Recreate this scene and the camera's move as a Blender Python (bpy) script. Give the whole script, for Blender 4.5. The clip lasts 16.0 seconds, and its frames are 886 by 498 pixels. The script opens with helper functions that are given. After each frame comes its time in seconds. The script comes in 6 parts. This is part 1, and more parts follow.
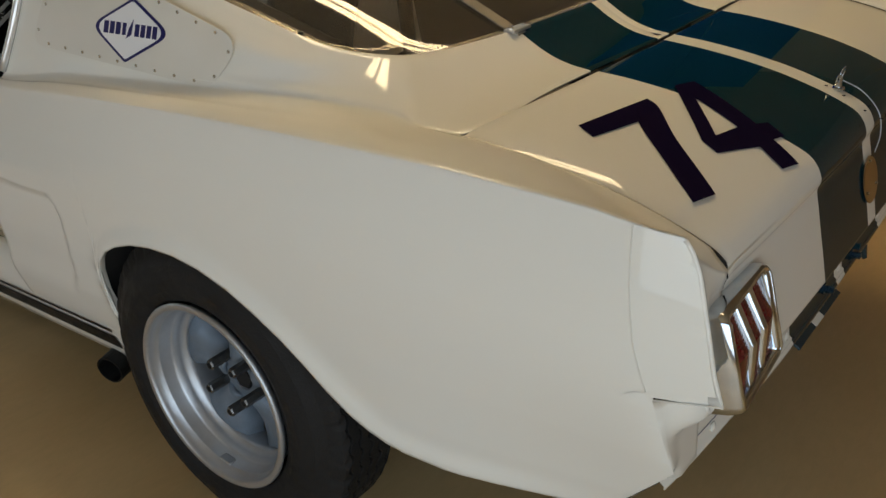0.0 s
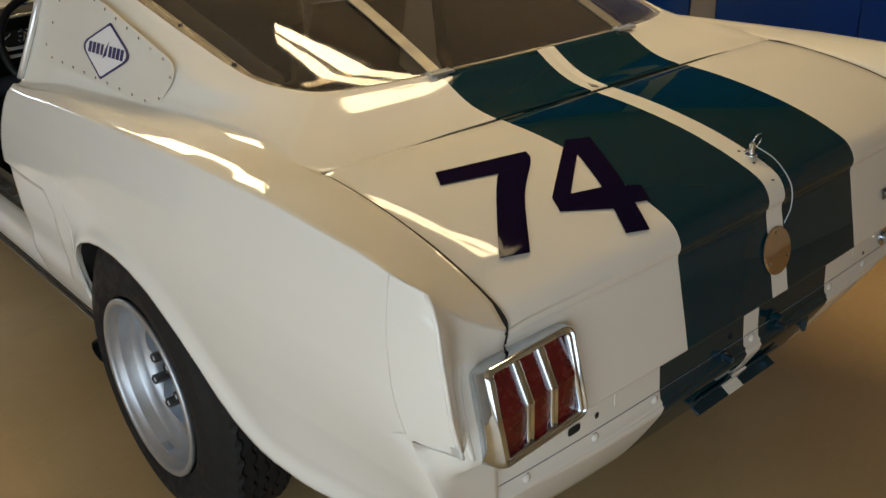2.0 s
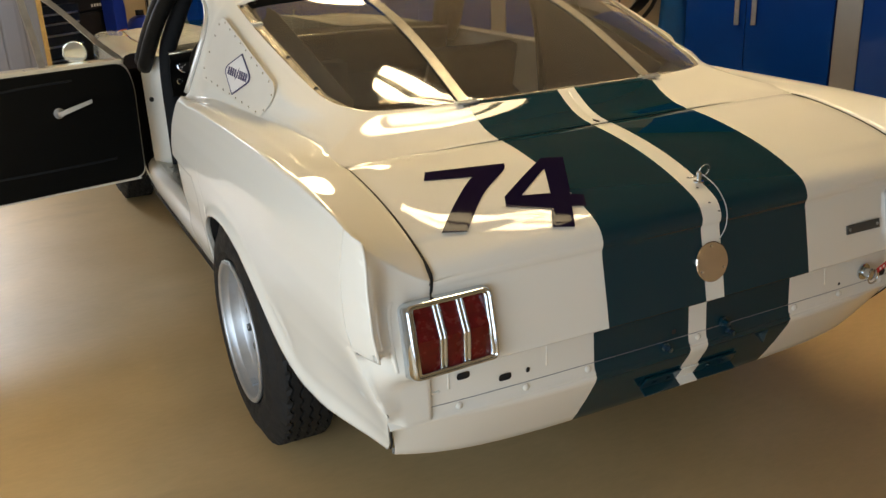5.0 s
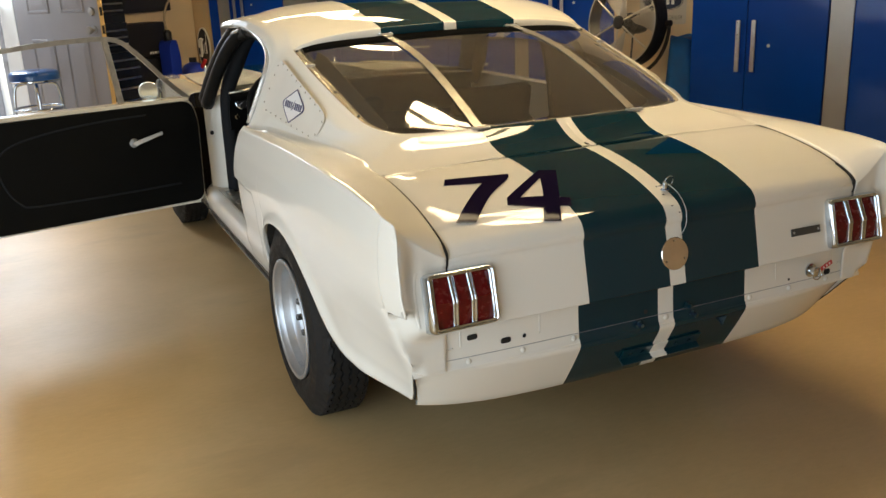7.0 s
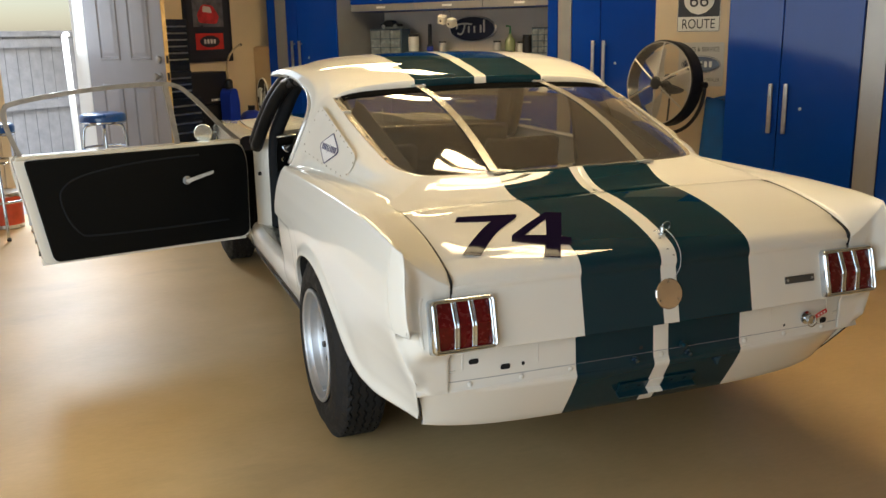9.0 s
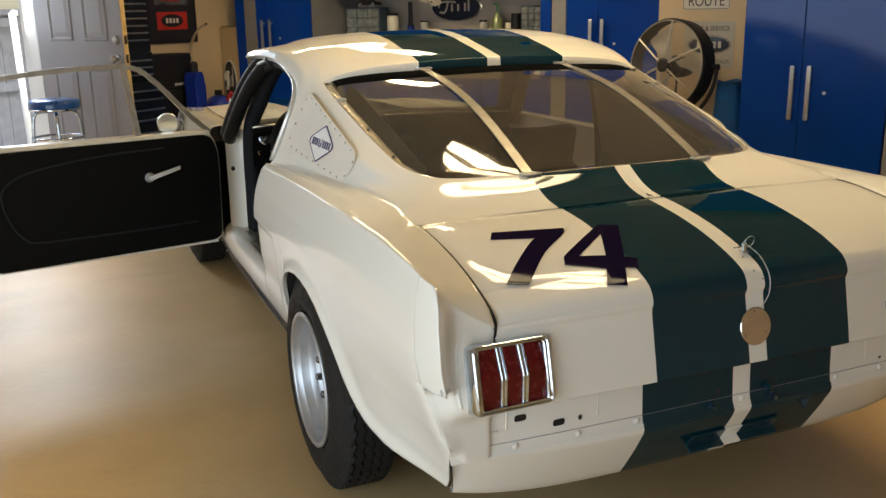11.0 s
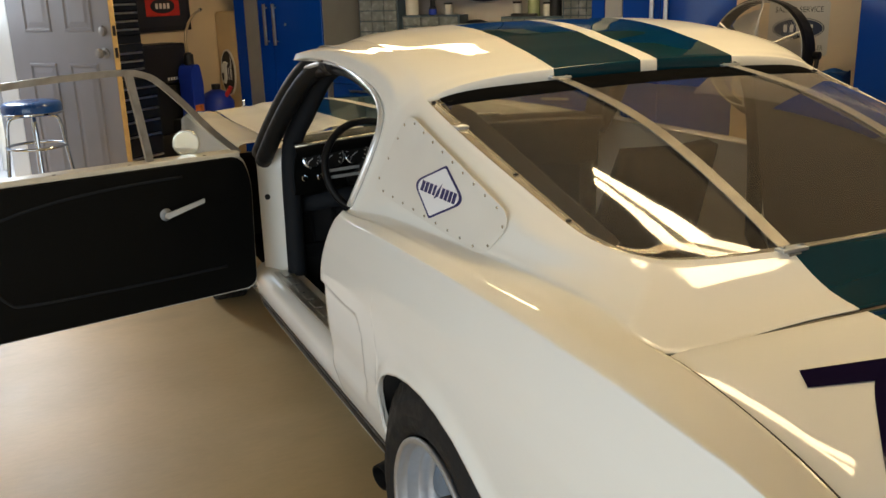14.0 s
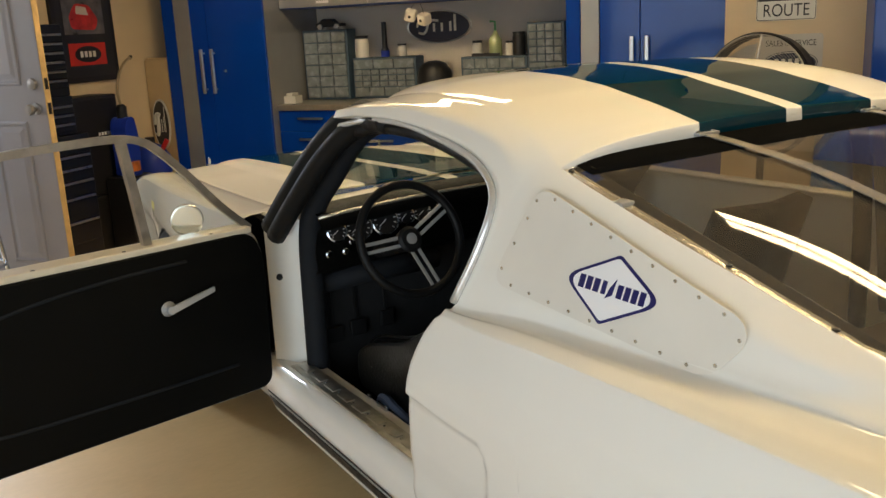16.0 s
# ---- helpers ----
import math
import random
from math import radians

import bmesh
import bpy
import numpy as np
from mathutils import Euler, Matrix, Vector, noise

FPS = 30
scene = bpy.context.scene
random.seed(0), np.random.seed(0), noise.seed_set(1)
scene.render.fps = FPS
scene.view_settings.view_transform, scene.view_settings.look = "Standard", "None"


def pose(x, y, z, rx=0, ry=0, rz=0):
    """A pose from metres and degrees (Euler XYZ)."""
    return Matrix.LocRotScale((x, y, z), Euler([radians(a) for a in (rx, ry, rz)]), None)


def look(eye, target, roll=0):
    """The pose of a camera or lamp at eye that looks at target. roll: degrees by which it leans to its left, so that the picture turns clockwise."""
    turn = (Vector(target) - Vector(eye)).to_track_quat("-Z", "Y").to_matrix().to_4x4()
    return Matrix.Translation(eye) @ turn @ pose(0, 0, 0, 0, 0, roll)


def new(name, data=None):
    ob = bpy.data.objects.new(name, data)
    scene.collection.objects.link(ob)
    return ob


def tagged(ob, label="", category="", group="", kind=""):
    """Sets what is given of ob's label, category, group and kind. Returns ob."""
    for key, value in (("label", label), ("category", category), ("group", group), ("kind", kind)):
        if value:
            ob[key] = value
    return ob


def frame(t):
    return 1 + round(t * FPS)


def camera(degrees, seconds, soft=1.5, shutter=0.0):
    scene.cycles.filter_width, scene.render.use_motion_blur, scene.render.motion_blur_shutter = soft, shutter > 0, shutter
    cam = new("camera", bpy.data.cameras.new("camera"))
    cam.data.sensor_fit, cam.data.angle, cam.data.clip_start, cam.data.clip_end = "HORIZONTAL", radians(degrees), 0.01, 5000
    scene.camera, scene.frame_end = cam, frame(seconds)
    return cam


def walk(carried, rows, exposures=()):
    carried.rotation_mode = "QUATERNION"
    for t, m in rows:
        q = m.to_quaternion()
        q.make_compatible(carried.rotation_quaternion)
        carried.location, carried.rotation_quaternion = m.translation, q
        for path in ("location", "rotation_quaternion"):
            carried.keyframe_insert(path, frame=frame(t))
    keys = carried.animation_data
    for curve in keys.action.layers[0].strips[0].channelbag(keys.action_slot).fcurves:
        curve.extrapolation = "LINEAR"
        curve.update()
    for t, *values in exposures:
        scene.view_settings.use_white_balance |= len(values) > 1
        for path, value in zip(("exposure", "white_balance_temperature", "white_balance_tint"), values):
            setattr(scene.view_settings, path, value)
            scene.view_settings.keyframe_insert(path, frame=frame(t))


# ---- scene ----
cam = camera(52.6, 16.0)
PATH = [
    (0, (1.331, -1.707, 1.375), (0.196, -0.302, 0.516), -4.1),
    (0.5, (1.478, -1.638, 1.395), (0.271, -0.299, 0.53), -2.8),
    (1, (1.529, -1.559, 1.401), (0.269, -0.278, 0.522), -3.8),
    (1.5, (1.581, -1.474, 1.408), (0.237, -0.234, 0.598), -4.5),
    (2, (1.727, -1.412, 1.414), (0.327, -0.238, 0.601), -2.9),
    (2.5, (1.818, -1.346, 1.422), (0.369, -0.245, 0.592), -3.1),
    (3, (1.866, -1.272, 1.424), (0.369, -0.241, 0.589), -3.7),
    (3.5, (2.017, -1.232, 1.421), (0.469, -0.286, 0.579), -2.5),
    (4, (2.144, -1.232, 1.431), (0.536, -0.347, 0.636), -2.3),
    (4.2, (2.174, -1.249, 1.439), (0.538, -0.387, 0.676), -2.6),
    (6.3, (2.716, -1.41, 1.462), (0.965, -0.671, 0.838), -2.8),
    (6.5, (2.749, -1.434, 1.459), (0.981, -0.717, 0.859), -3.1),
    (7, (2.842, -1.512, 1.482), (1.097, -0.737, 0.888), -2.5),
    (7.5, (2.925, -1.507, 1.486), (1.158, -0.763, 0.916), -2.2),
    (8, (3.022, -1.482, 1.473), (1.211, -0.779, 0.998), -1.4),
    (8.5, (3.067, -1.483, 1.473), (1.238, -0.824, 1.002), -1.3),
    (9, (3.09, -1.485, 1.473), (1.27, -0.804, 1.001), -1.1),
    (9.2, (3.068, -1.487, 1.469), (1.254, -0.789, 0.996), -1.5),
    (11.3, (2.437, -1.437, 1.445), (0.654, -0.688, 0.934), -1.0),
    (11.5, (2.374, -1.445, 1.447), (0.591, -0.701, 0.933), -1.1),
    (12, (2.186, -1.479, 1.451), (0.407, -0.75, 0.899), -2.9),
    (12.5, (2.031, -1.46, 1.449), (0.249, -0.743, 0.892), -2.4),
    (13, (1.854, -1.407, 1.447), (0.067, -0.698, 0.895), 0.9),
    (13.5, (1.709, -1.43, 1.46), (-0.069, -0.708, 0.895), 1.0),
    (14, (1.544, -1.485, 1.48), (-0.208, -0.695, 0.924), -1.7),
    (14.5, (1.409, -1.505, 1.501), (-0.33, -0.669, 0.974), -2.4),
    (15, (1.241, -1.53, 1.516), (-0.426, -0.547, 1.01), -1.0),
    (15.5, (1.058, -1.598, 1.517), (-0.613, -0.604, 1.046), -2.0),
    (16, (0.885, -1.684, 1.501), (-0.781, -0.689, 1.016), -2.8),
]
walk(cam, [(t, look(eye, target, roll)) for t, eye, target, roll in PATH], exposures=[(0, -0.5), (2, -0.24), (4, 0.15), (7, 0.3), (9, 0.35), (12.5, 0.05), (15, 0.09), (16, 0.26)])


# ---- light: daylight through the big garage opening and the side door, tube lamps on the ceiling ----
world = bpy.data.worlds.new("sky")
scene.world = world
world.use_nodes = True
_nt = world.node_tree
_sky = _nt.nodes.new("ShaderNodeTexSky")
_sky.sky_type = "NISHITA"
_sky.sun_disc = False
_sky.sun_elevation = radians(48)
_sky.sun_rotation = radians(200)
_nt.links.new(_sky.outputs["Color"], _nt.nodes["Background"].inputs["Color"])
_nt.nodes["Background"].inputs["Strength"].default_value = 0.12

ROOM = pose(0, 0, 0, 0, 0, math.degrees(math.atan2(0.6, 0.8)))   # the garage stands at an angle to the car


def fz(x, y):
    """Height of the floor, which falls gently towards the garage door."""
    return 0.012 - 0.015 * x


def rfz(u, v):
    return fz(0.8 * u - 0.6 * v, 0.6 * u + 0.8 * v)


def area(name, m, w, h, power, colour):
    d = bpy.data.lights.new(name, "AREA")
    d.shape, d.size, d.size_y, d.energy, d.color = "RECTANGLE", w, h, power, colour
    ob = new(name, d)
    ob.matrix_world = m
    return ob


sun = bpy.data.lights.new("sun", "SUN")
sun.energy, sun.angle, sun.color = 1.6, radians(0.5), (1.0, 0.98, 0.94)
new("sun", sun).matrix_world = ROOM @ look((0, 0, 10), (-6.5, -3.5, 0))
# sky light in the two openings
area("garage_daylight", ROOM @ pose(-0.6, -3.75, 1.05, 90, 0, 0), 4.6, 1.8, 72, (0.78, 0.895, 1.0))
area("side_door_daylight", ROOM @ pose(-5.10, 1.40, 1.75, 90, 0, -90), 0.86, 0.80, 5, (0.78, 0.89, 1.0))
# extra lamp added above the yard, aimed through the side door to brighten the floor
area("yard_sky_light", ROOM @ look((-6.4, 2.75, 3.0), (-2.9, 0.3, 0.0)), 2.4, 1.4, 300, (0.84, 0.92, 1.0))


# ---- materials ----
def material(name, base, rough=0.5, metal=0.0, coat=0.0, vary=0.0, scale=8.0, bump=0.0, bscale=60.0, emit=None, strength=1.0, trans=0.0, ior=1.45, spec=0.5, coat_rough=0.03):
    m = bpy.data.materials.new(name)
    m.use_nodes = True
    nt = m.node_tree
    b = nt.nodes["Principled BSDF"]
    b.inputs["Base Color"].default_value = (*base, 1)
    b.inputs["Roughness"].default_value = rough
    b.inputs["Metallic"].default_value = metal
    b.inputs["Coat Weight"].default_value = coat
    b.inputs["Coat Roughness"].default_value = coat_rough
    b.inputs["Specular IOR Level"].default_value = spec
    b.inputs["Transmission Weight"].default_value = trans
    b.inputs["IOR"].default_value = ior
    if emit:
        b.inputs["Emission Color"].default_value = (*emit, 1)
        b.inputs["Emission Strength"].default_value = strength
    tc = nt.nodes.new("ShaderNodeTexCoord")
    if vary:
        n1 = nt.nodes.new("ShaderNodeTexNoise")
        n1.inputs["Scale"].default_value = scale
        n1.inputs["Detail"].default_value = 6
        nt.links.new(tc.outputs["Object"], n1.inputs["Vector"])
        mr = nt.nodes.new("ShaderNodeMapRange")
        mr.inputs["From Min"].default_value, mr.inputs["From Max"].default_value = 0.3, 0.7
        mr.inputs["To Min"].default_value, mr.inputs["To Max"].default_value = 1 - vary, 1 + vary
        nt.links.new(n1.outputs["Fac"], mr.inputs["Value"])
        mx = nt.nodes.new("ShaderNodeVectorMath")
        mx.operation = "SCALE"
        mx.inputs[0].default_value = base
        nt.links.new(mr.outputs["Result"], mx.inputs["Scale"])
        nt.links.new(mx.outputs["Vector"], b.inputs["Base Color"])
        mr2 = nt.nodes.new("ShaderNodeMapRange")
        mr2.inputs["From Min"].default_value, mr2.inputs["From Max"].default_value = 0.3, 0.7
        mr2.inputs["To Min"].default_value, mr2.inputs["To Max"].default_value = max(rough * (1 - vary), 0.01), min(rough * (1 + vary), 1)
        nt.links.new(n1.outputs["Fac"], mr2.inputs["Value"])
        nt.links.new(mr2.outputs["Result"], b.inputs["Roughness"])
    if bump:
        n2 = nt.nodes.new("ShaderNodeTexNoise")
        n2.inputs["Scale"].default_value = bscale
        n2.inputs["Detail"].default_value = 4
        nt.links.new(tc.outputs["Object"], n2.inputs["Vector"])
        bp = nt.nodes.new("ShaderNodeBump")
        bp.inputs["Strength"].default_value = bump
        bp.inputs["Distance"].default_value = 0.01
        nt.links.new(n2.outputs["Fac"], bp.inputs["Height"])
        nt.links.new(bp.outputs["Normal"], b.inputs["Normal"])
    return m


def car_paint(name):
    """White gloss paint with the two dark stripes that run along the car."""
    m = material(name, (0.78, 0.76, 0.70), 0.32, coat=0.8, coat_rough=0.01, spec=0.0)
    nt = m.node_tree
    b = nt.nodes["Principled BSDF"]
    tc = nt.nodes.new("ShaderNodeTexCoord")
    sep = nt.nodes.new("ShaderNodeSeparateXYZ")
    nt.links.new(tc.outputs["Object"], sep.inputs["Vector"])
    sub = nt.nodes.new("ShaderNodeMath")
    sub.operation = "SUBTRACT"
    sub.inputs[1].default_value = STRIPE_C
    nt.links.new(sep.outputs["Y"], sub.inputs[0])
    ab = nt.nodes.new("ShaderNodeMath")
    ab.operation = "ABSOLUTE"
    nt.links.new(sub.outputs[0], ab.inputs[0])
    cmp = nt.nodes.new("ShaderNodeMath")
    cmp.operation = "COMPARE"
    cmp.inputs[1].default_value, cmp.inputs[2].default_value = (STRIPE_IN + STRIPE_OUT) / 2, (STRIPE_OUT - STRIPE_IN) / 2
    nt.links.new(ab.outputs[0], cmp.inputs[0])
    nz = nt.nodes.new("ShaderNodeTexNoise")
    nz.inputs["Scale"].default_value = 3.0
    nt.links.new(tc.outputs["Object"], nz.inputs["Vector"])
    cr = nt.nodes.new("ShaderNodeMix")
    cr.data_type = "RGBA"
    cr.inputs["A"].default_value, cr.inputs["B"].default_value = (0.80, 0.78, 0.705, 1), (0.775, 0.755, 0.68, 1)
    nt.links.new(nz.outputs["Fac"], cr.inputs["Factor"])
    mx = nt.nodes.new("ShaderNodeMix")
    mx.data_type = "RGBA"
    mx.inputs["B"].default_value = (0.002, 0.027, 0.041, 1)
    nt.links.new(cmp.outputs[0], mx.inputs["Factor"])
    nt.links.new(cr.outputs["Result"], mx.inputs["A"])
    nt.links.new(mx.outputs["Result"], b.inputs["Base Color"])
    return m


STRIPE_C, STRIPE_IN, STRIPE_OUT = 0.003, 0.026, 0.286
M_PAINT = car_paint("striped_white_paint")
M_WHITE = material("white_gloss_paint", (0.79, 0.77, 0.695), 0.32, coat=1.0, vary=0.02, scale=3, coat_rough=0.01, spec=0.0)
M_GREEN = material("dark_teal_paint", (0.002, 0.027, 0.041), 0.3, coat=1.0, spec=0.15)
M_CHROME = material("chrome", (0.60, 0.65, 0.70), 0.08, 1.0, vary=0.15, scale=20)
M_ALU = material("brushed_aluminium", (0.50, 0.52, 0.54), 0.42, 0.8, vary=0.04, scale=60)
M_MAG = material("grey_cast_wheel", (0.15, 0.185, 0.225), 0.48, 0.2, vary=0.12, scale=30, bump=0.1, bscale=200)
M_TYRE = material("tyre_rubber", (0.014, 0.0135, 0.013), 0.7, spec=0.3, vary=0.25, scale=25, bump=0.15, bscale=180)
M_BLACK = material("black_trim", (0.008, 0.008, 0.008), 0.5, spec=0.25, vary=0.2, scale=30, bump=0.1, bscale=300)
M_VINYL = material("black_vinyl", (0.003, 0.003, 0.0025), 0.55, spec=0.12, vary=0.15, scale=15, bump=0.2, bscale=500)
M_FOAM = material("dark_grey_padding", (0.010, 0.0115, 0.014), 0.75, spec=0.25, vary=0.15, scale=20, bump=0.1, bscale=300)
M_DARK = material("dark_cavity", (0.01, 0.01, 0.01), 0.8, vary=0.2)
M_INK = material("dark_navy_ink", (0.008, 0.005, 0.022), 0.5, coat=0.12, coat_rough=0.05, spec=0.0)
M_NAVY = material("navy_ink", (0.01, 0.012, 0.10), 0.3, coat=0.3)
M_DECAL = material("white_decal", (0.82, 0.82, 0.82), 0.3, coat=0.5)
M_RED = material("red_lens", (0.11, 0.0015, 0.004), 0.25, coat=0.3, vary=0.25, scale=60)
M_PANEL = material("warm_white_panel", (0.71, 0.68, 0.60), 0.45, coat=0.3, vary=0.04, scale=6)
M_BRIGHT = material("bright_cast_metal", (0.72, 0.72, 0.70), 0.22, 0.6)
M_TRIMM = material("dull_pale_metal", (0.68, 0.64, 0.55), 0.24, 0.75, vary=0.1, scale=25)
M_SMOKE = bpy.data.materials.new("clear_plexiglass")
M_SMOKE.use_nodes = True
_b = M_SMOKE.node_tree.nodes["Principled BSDF"]
_b.inputs["Base Color"].default_value = (0.74, 0.69, 0.60, 1)
_b.inputs["Roughness"].default_value = 0.0
_b.inputs["Transmission Weight"].default_value = 0.98          # faint diffuse haze put in for the room's reflection
_b.inputs["IOR"].default_value = 1.5
M_GLASS = bpy.data.materials.new("window_glass")
M_GLASS.use_nodes = True
_b = M_GLASS.node_tree.nodes["Principled BSDF"]
_b.inputs["Base Color"].default_value = (0.93, 0.96, 0.94, 1)
_b.inputs["IOR"].default_value = 1.18
_b.inputs["Roughness"].default_value = 0.01
_b.inputs["Transmission Weight"].default_value = 1.0
M_BLUE = material("blue_gloss_cabinet", (0.002, 0.045, 0.33), 0.4, coat=0.42, vary=0.06, scale=3, coat_rough=0.09, spec=0.05)
M_GREY = material("silver_grey_cabinet", (0.33, 0.33, 0.33), 0.38, 0.5, vary=0.06, scale=5)
M_WALL = material("tan_wall_paint", (0.64, 0.52, 0.36), 0.75, vary=0.05, scale=2.5, bump=0.12, bscale=90)
M_CEIL = material("warm_ceiling_paint", (0.52, 0.42, 0.28), 0.8, vary=0.05, scale=2, bump=0.1, bscale=80)
M_DOOR = material("grey_door_paint", (0.27, 0.26, 0.275), 0.5, vary=0.05, scale=4, bump=0.08, bscale=30)
M_WOODEDGE = material("raw_wood_edge", (0.62, 0.42, 0.18), 0.6, vary=0.15, scale=20)
M_FENCE = material("weathered_fence_wood", (0.24, 0.245, 0.27), 0.8, vary=0.15, scale=10, bump=0.3, bscale=40)
M_TRIMW = material("white_trim_paint", (0.8, 0.8, 0.78), 0.45, vary=0.03, scale=5)


# ---- helpers for meshes ----
def link(name, bm, mat, parent=None, label="", smooth=False, m=None):
    me = bpy.data.meshes.new(name)
    bm.normal_update()
    bm.to_mesh(me)
    bm.free()
    for k in (mat if isinstance(mat, (list, tuple)) else [mat]):
        me.materials.append(k)
    if smooth:
        me.shade_smooth()
    ob = new(name, me)
    if parent:
        ob.parent = parent
    if m is not None:
        ob.matrix_basis = m
    if label:
        ob["label"] = label
    return ob


part = link


def box(x0, x1, y0, y1, z0, z1, bevel=0.0, bm=None, seg=2):
    bm = bm or bmesh.new()
    b2 = bmesh.new()
    bmesh.ops.create_cube(b2, size=1)
    for v in b2.verts:
        v.co = Vector(((x0 + x1) / 2 + v.co.x * (x1 - x0), (y0 + y1) / 2 + v.co.y * (y1 - y0), (z0 + z1) / 2 + v.co.z * (z1 - z0)))
    if bevel:
        bmesh.ops.bevel(b2, geom=b2.edges[:], offset=bevel, segments=seg, affect="EDGES", profile=0.5)
    me = bpy.data.meshes.new("t")
    b2.to_mesh(me)
    b2.free()
    bm.from_mesh(me)
    bpy.data.meshes.remove(me)
    return bm


def turned(profile, n=32, bm=None, m=None, cap=True):
    """A turned body round z: profile of (radius, z)."""
    bm = bm or bmesh.new()
    m = m or Matrix()
    rings = []
    for r, z in profile:
        if r < 1e-6:
            rings.append([bm.verts.new(m @ Vector((0, 0, z)))] * n)
        else:
            rings.append([bm.verts.new(m @ Vector((r * math.cos(2 * math.pi * i / n), r * math.sin(2 * math.pi * i / n), z))) for i in range(n)])
    for a, b in zip(rings, rings[1:]):
        for i in range(n):
            j = (i + 1) % n
            q = []
            for v in (a[i], a[j], b[j], b[i]):
                if v not in q:
                    q.append(v)
            if len(q) > 2:
                bm.faces.new(q)
    if cap:
        for ring, flip in ((rings[0], True), (rings[-1], False)):
            if ring[0] is not ring[1]:
                bm.faces.new(ring[::-1] if flip else ring)
    return bm


def tube(path, r, n=10, bm=None, closed=False, cap=True):
    """A round bar along a path of points; r one radius or one for each point."""
    bm = bm or bmesh.new()
    P = [Vector(p) for p in path]
    k = len(P)
    rs = r if isinstance(r, (list, tuple)) else [r] * k
    rings = []
    up = None
    for i in range(k):
        a, b = P[(i - 1) % k if closed else max(i - 1, 0)], P[(i + 1) % k if closed else min(i + 1, k - 1)]
        d = (b - a).normalized()
        if up is None:
            up = Vector((0, 0, 1)) if abs(d.z) < 0.9 else Vector((1, 0, 0))
        s = d.cross(up).normalized()
        up = s.cross(d).normalized()
        rings.append([bm.verts.new(P[i] + rs[i] * (math.cos(2 * math.pi * j / n) * s + math.sin(2 * math.pi * j / n) * up)) for j in range(n)])
    for i in range(k if closed else k - 1):
        a, b = rings[i], rings[(i + 1) % k]
        for j in range(n):
            bm.faces.new((a[j], a[(j + 1) % n], b[(j + 1) % n], b[j]))
    if cap and not closed:
        bm.faces.new(rings[0][::-1])
        bm.faces.new(rings[-1])
    return bm


def grid(rows, bm=None, flip=False, closed=False):
    """A sheet of quads through rows of points."""
    bm = bm or bmesh.new()
    vs = [[bm.verts.new(p) for p in r] for r in rows]
    for a, b in zip(vs, vs[1:]):
        k = len(a)
        for i in range(k if closed else k - 1):
            j = (i + 1) % k
            q = (a[i], a[j], b[j], b[i])
            try:
                bm.faces.new(q[::-1] if flip else q)
            except ValueError:
                pass
    return bm


def spl(pts, n=6):
    """A smooth curve through points (Catmull-Rom), n steps from one to the next."""
    P = [np.array(p, float) for p in pts]
    P = [2 * P[0] - P[1]] + P + [2 * P[-1] - P[-2]]
    out = []
    for i in range(1, len(P) - 2):
        for k in range(n):
            t = k / n
            out.append(0.5 * (2 * P[i] + (P[i + 1] - P[i - 1]) * t + (2 * P[i - 1] - 5 * P[i] + 4 * P[i + 1] - P[i + 2]) * t * t + (3 * P[i] - P[i - 1] - 3 * P[i + 1] + P[i + 2]) * t ** 3))
    out.append(P[-2])
    return out


def thick(ob, t, offset=-1.0):
    md = ob.modifiers.new("thickness", "SOLIDIFY")
    md.thickness, md.offset = t, offset
    wn = ob.modifiers.new("crisp_rim", "WEIGHTED_NORMAL")
    wn.weight, wn.thresh = 95, 0.02
    return ob


def empty(name, m, label, category, group=""):
    ob = new(name)
    ob.matrix_world = m
    return tagged(ob, label, category, group)


# ---- the garage ----
U0, U1, V0, V1, VF, ZC = -4.98, 4.2, -3.9, 4.49, 3.62, 2.75
bm = bmesh.new()
for a in range(13):
    for b in range(13):
        u, v = -12 + 2 * a, -12 + 2 * b
        bm.verts.new((0.8 * u - 0.6 * v, 0.6 * u + 0.8 * v, rfz(u, v)))
bm.verts.ensure_lookup_table()
for a in range(12):
    for b in range(12):
        bm.faces.new((bm.verts[a * 13 + b], bm.verts[(a + 1) * 13 + b], bm.verts[(a + 1) * 13 + b + 1], bm.verts[a * 13 + b + 1]))


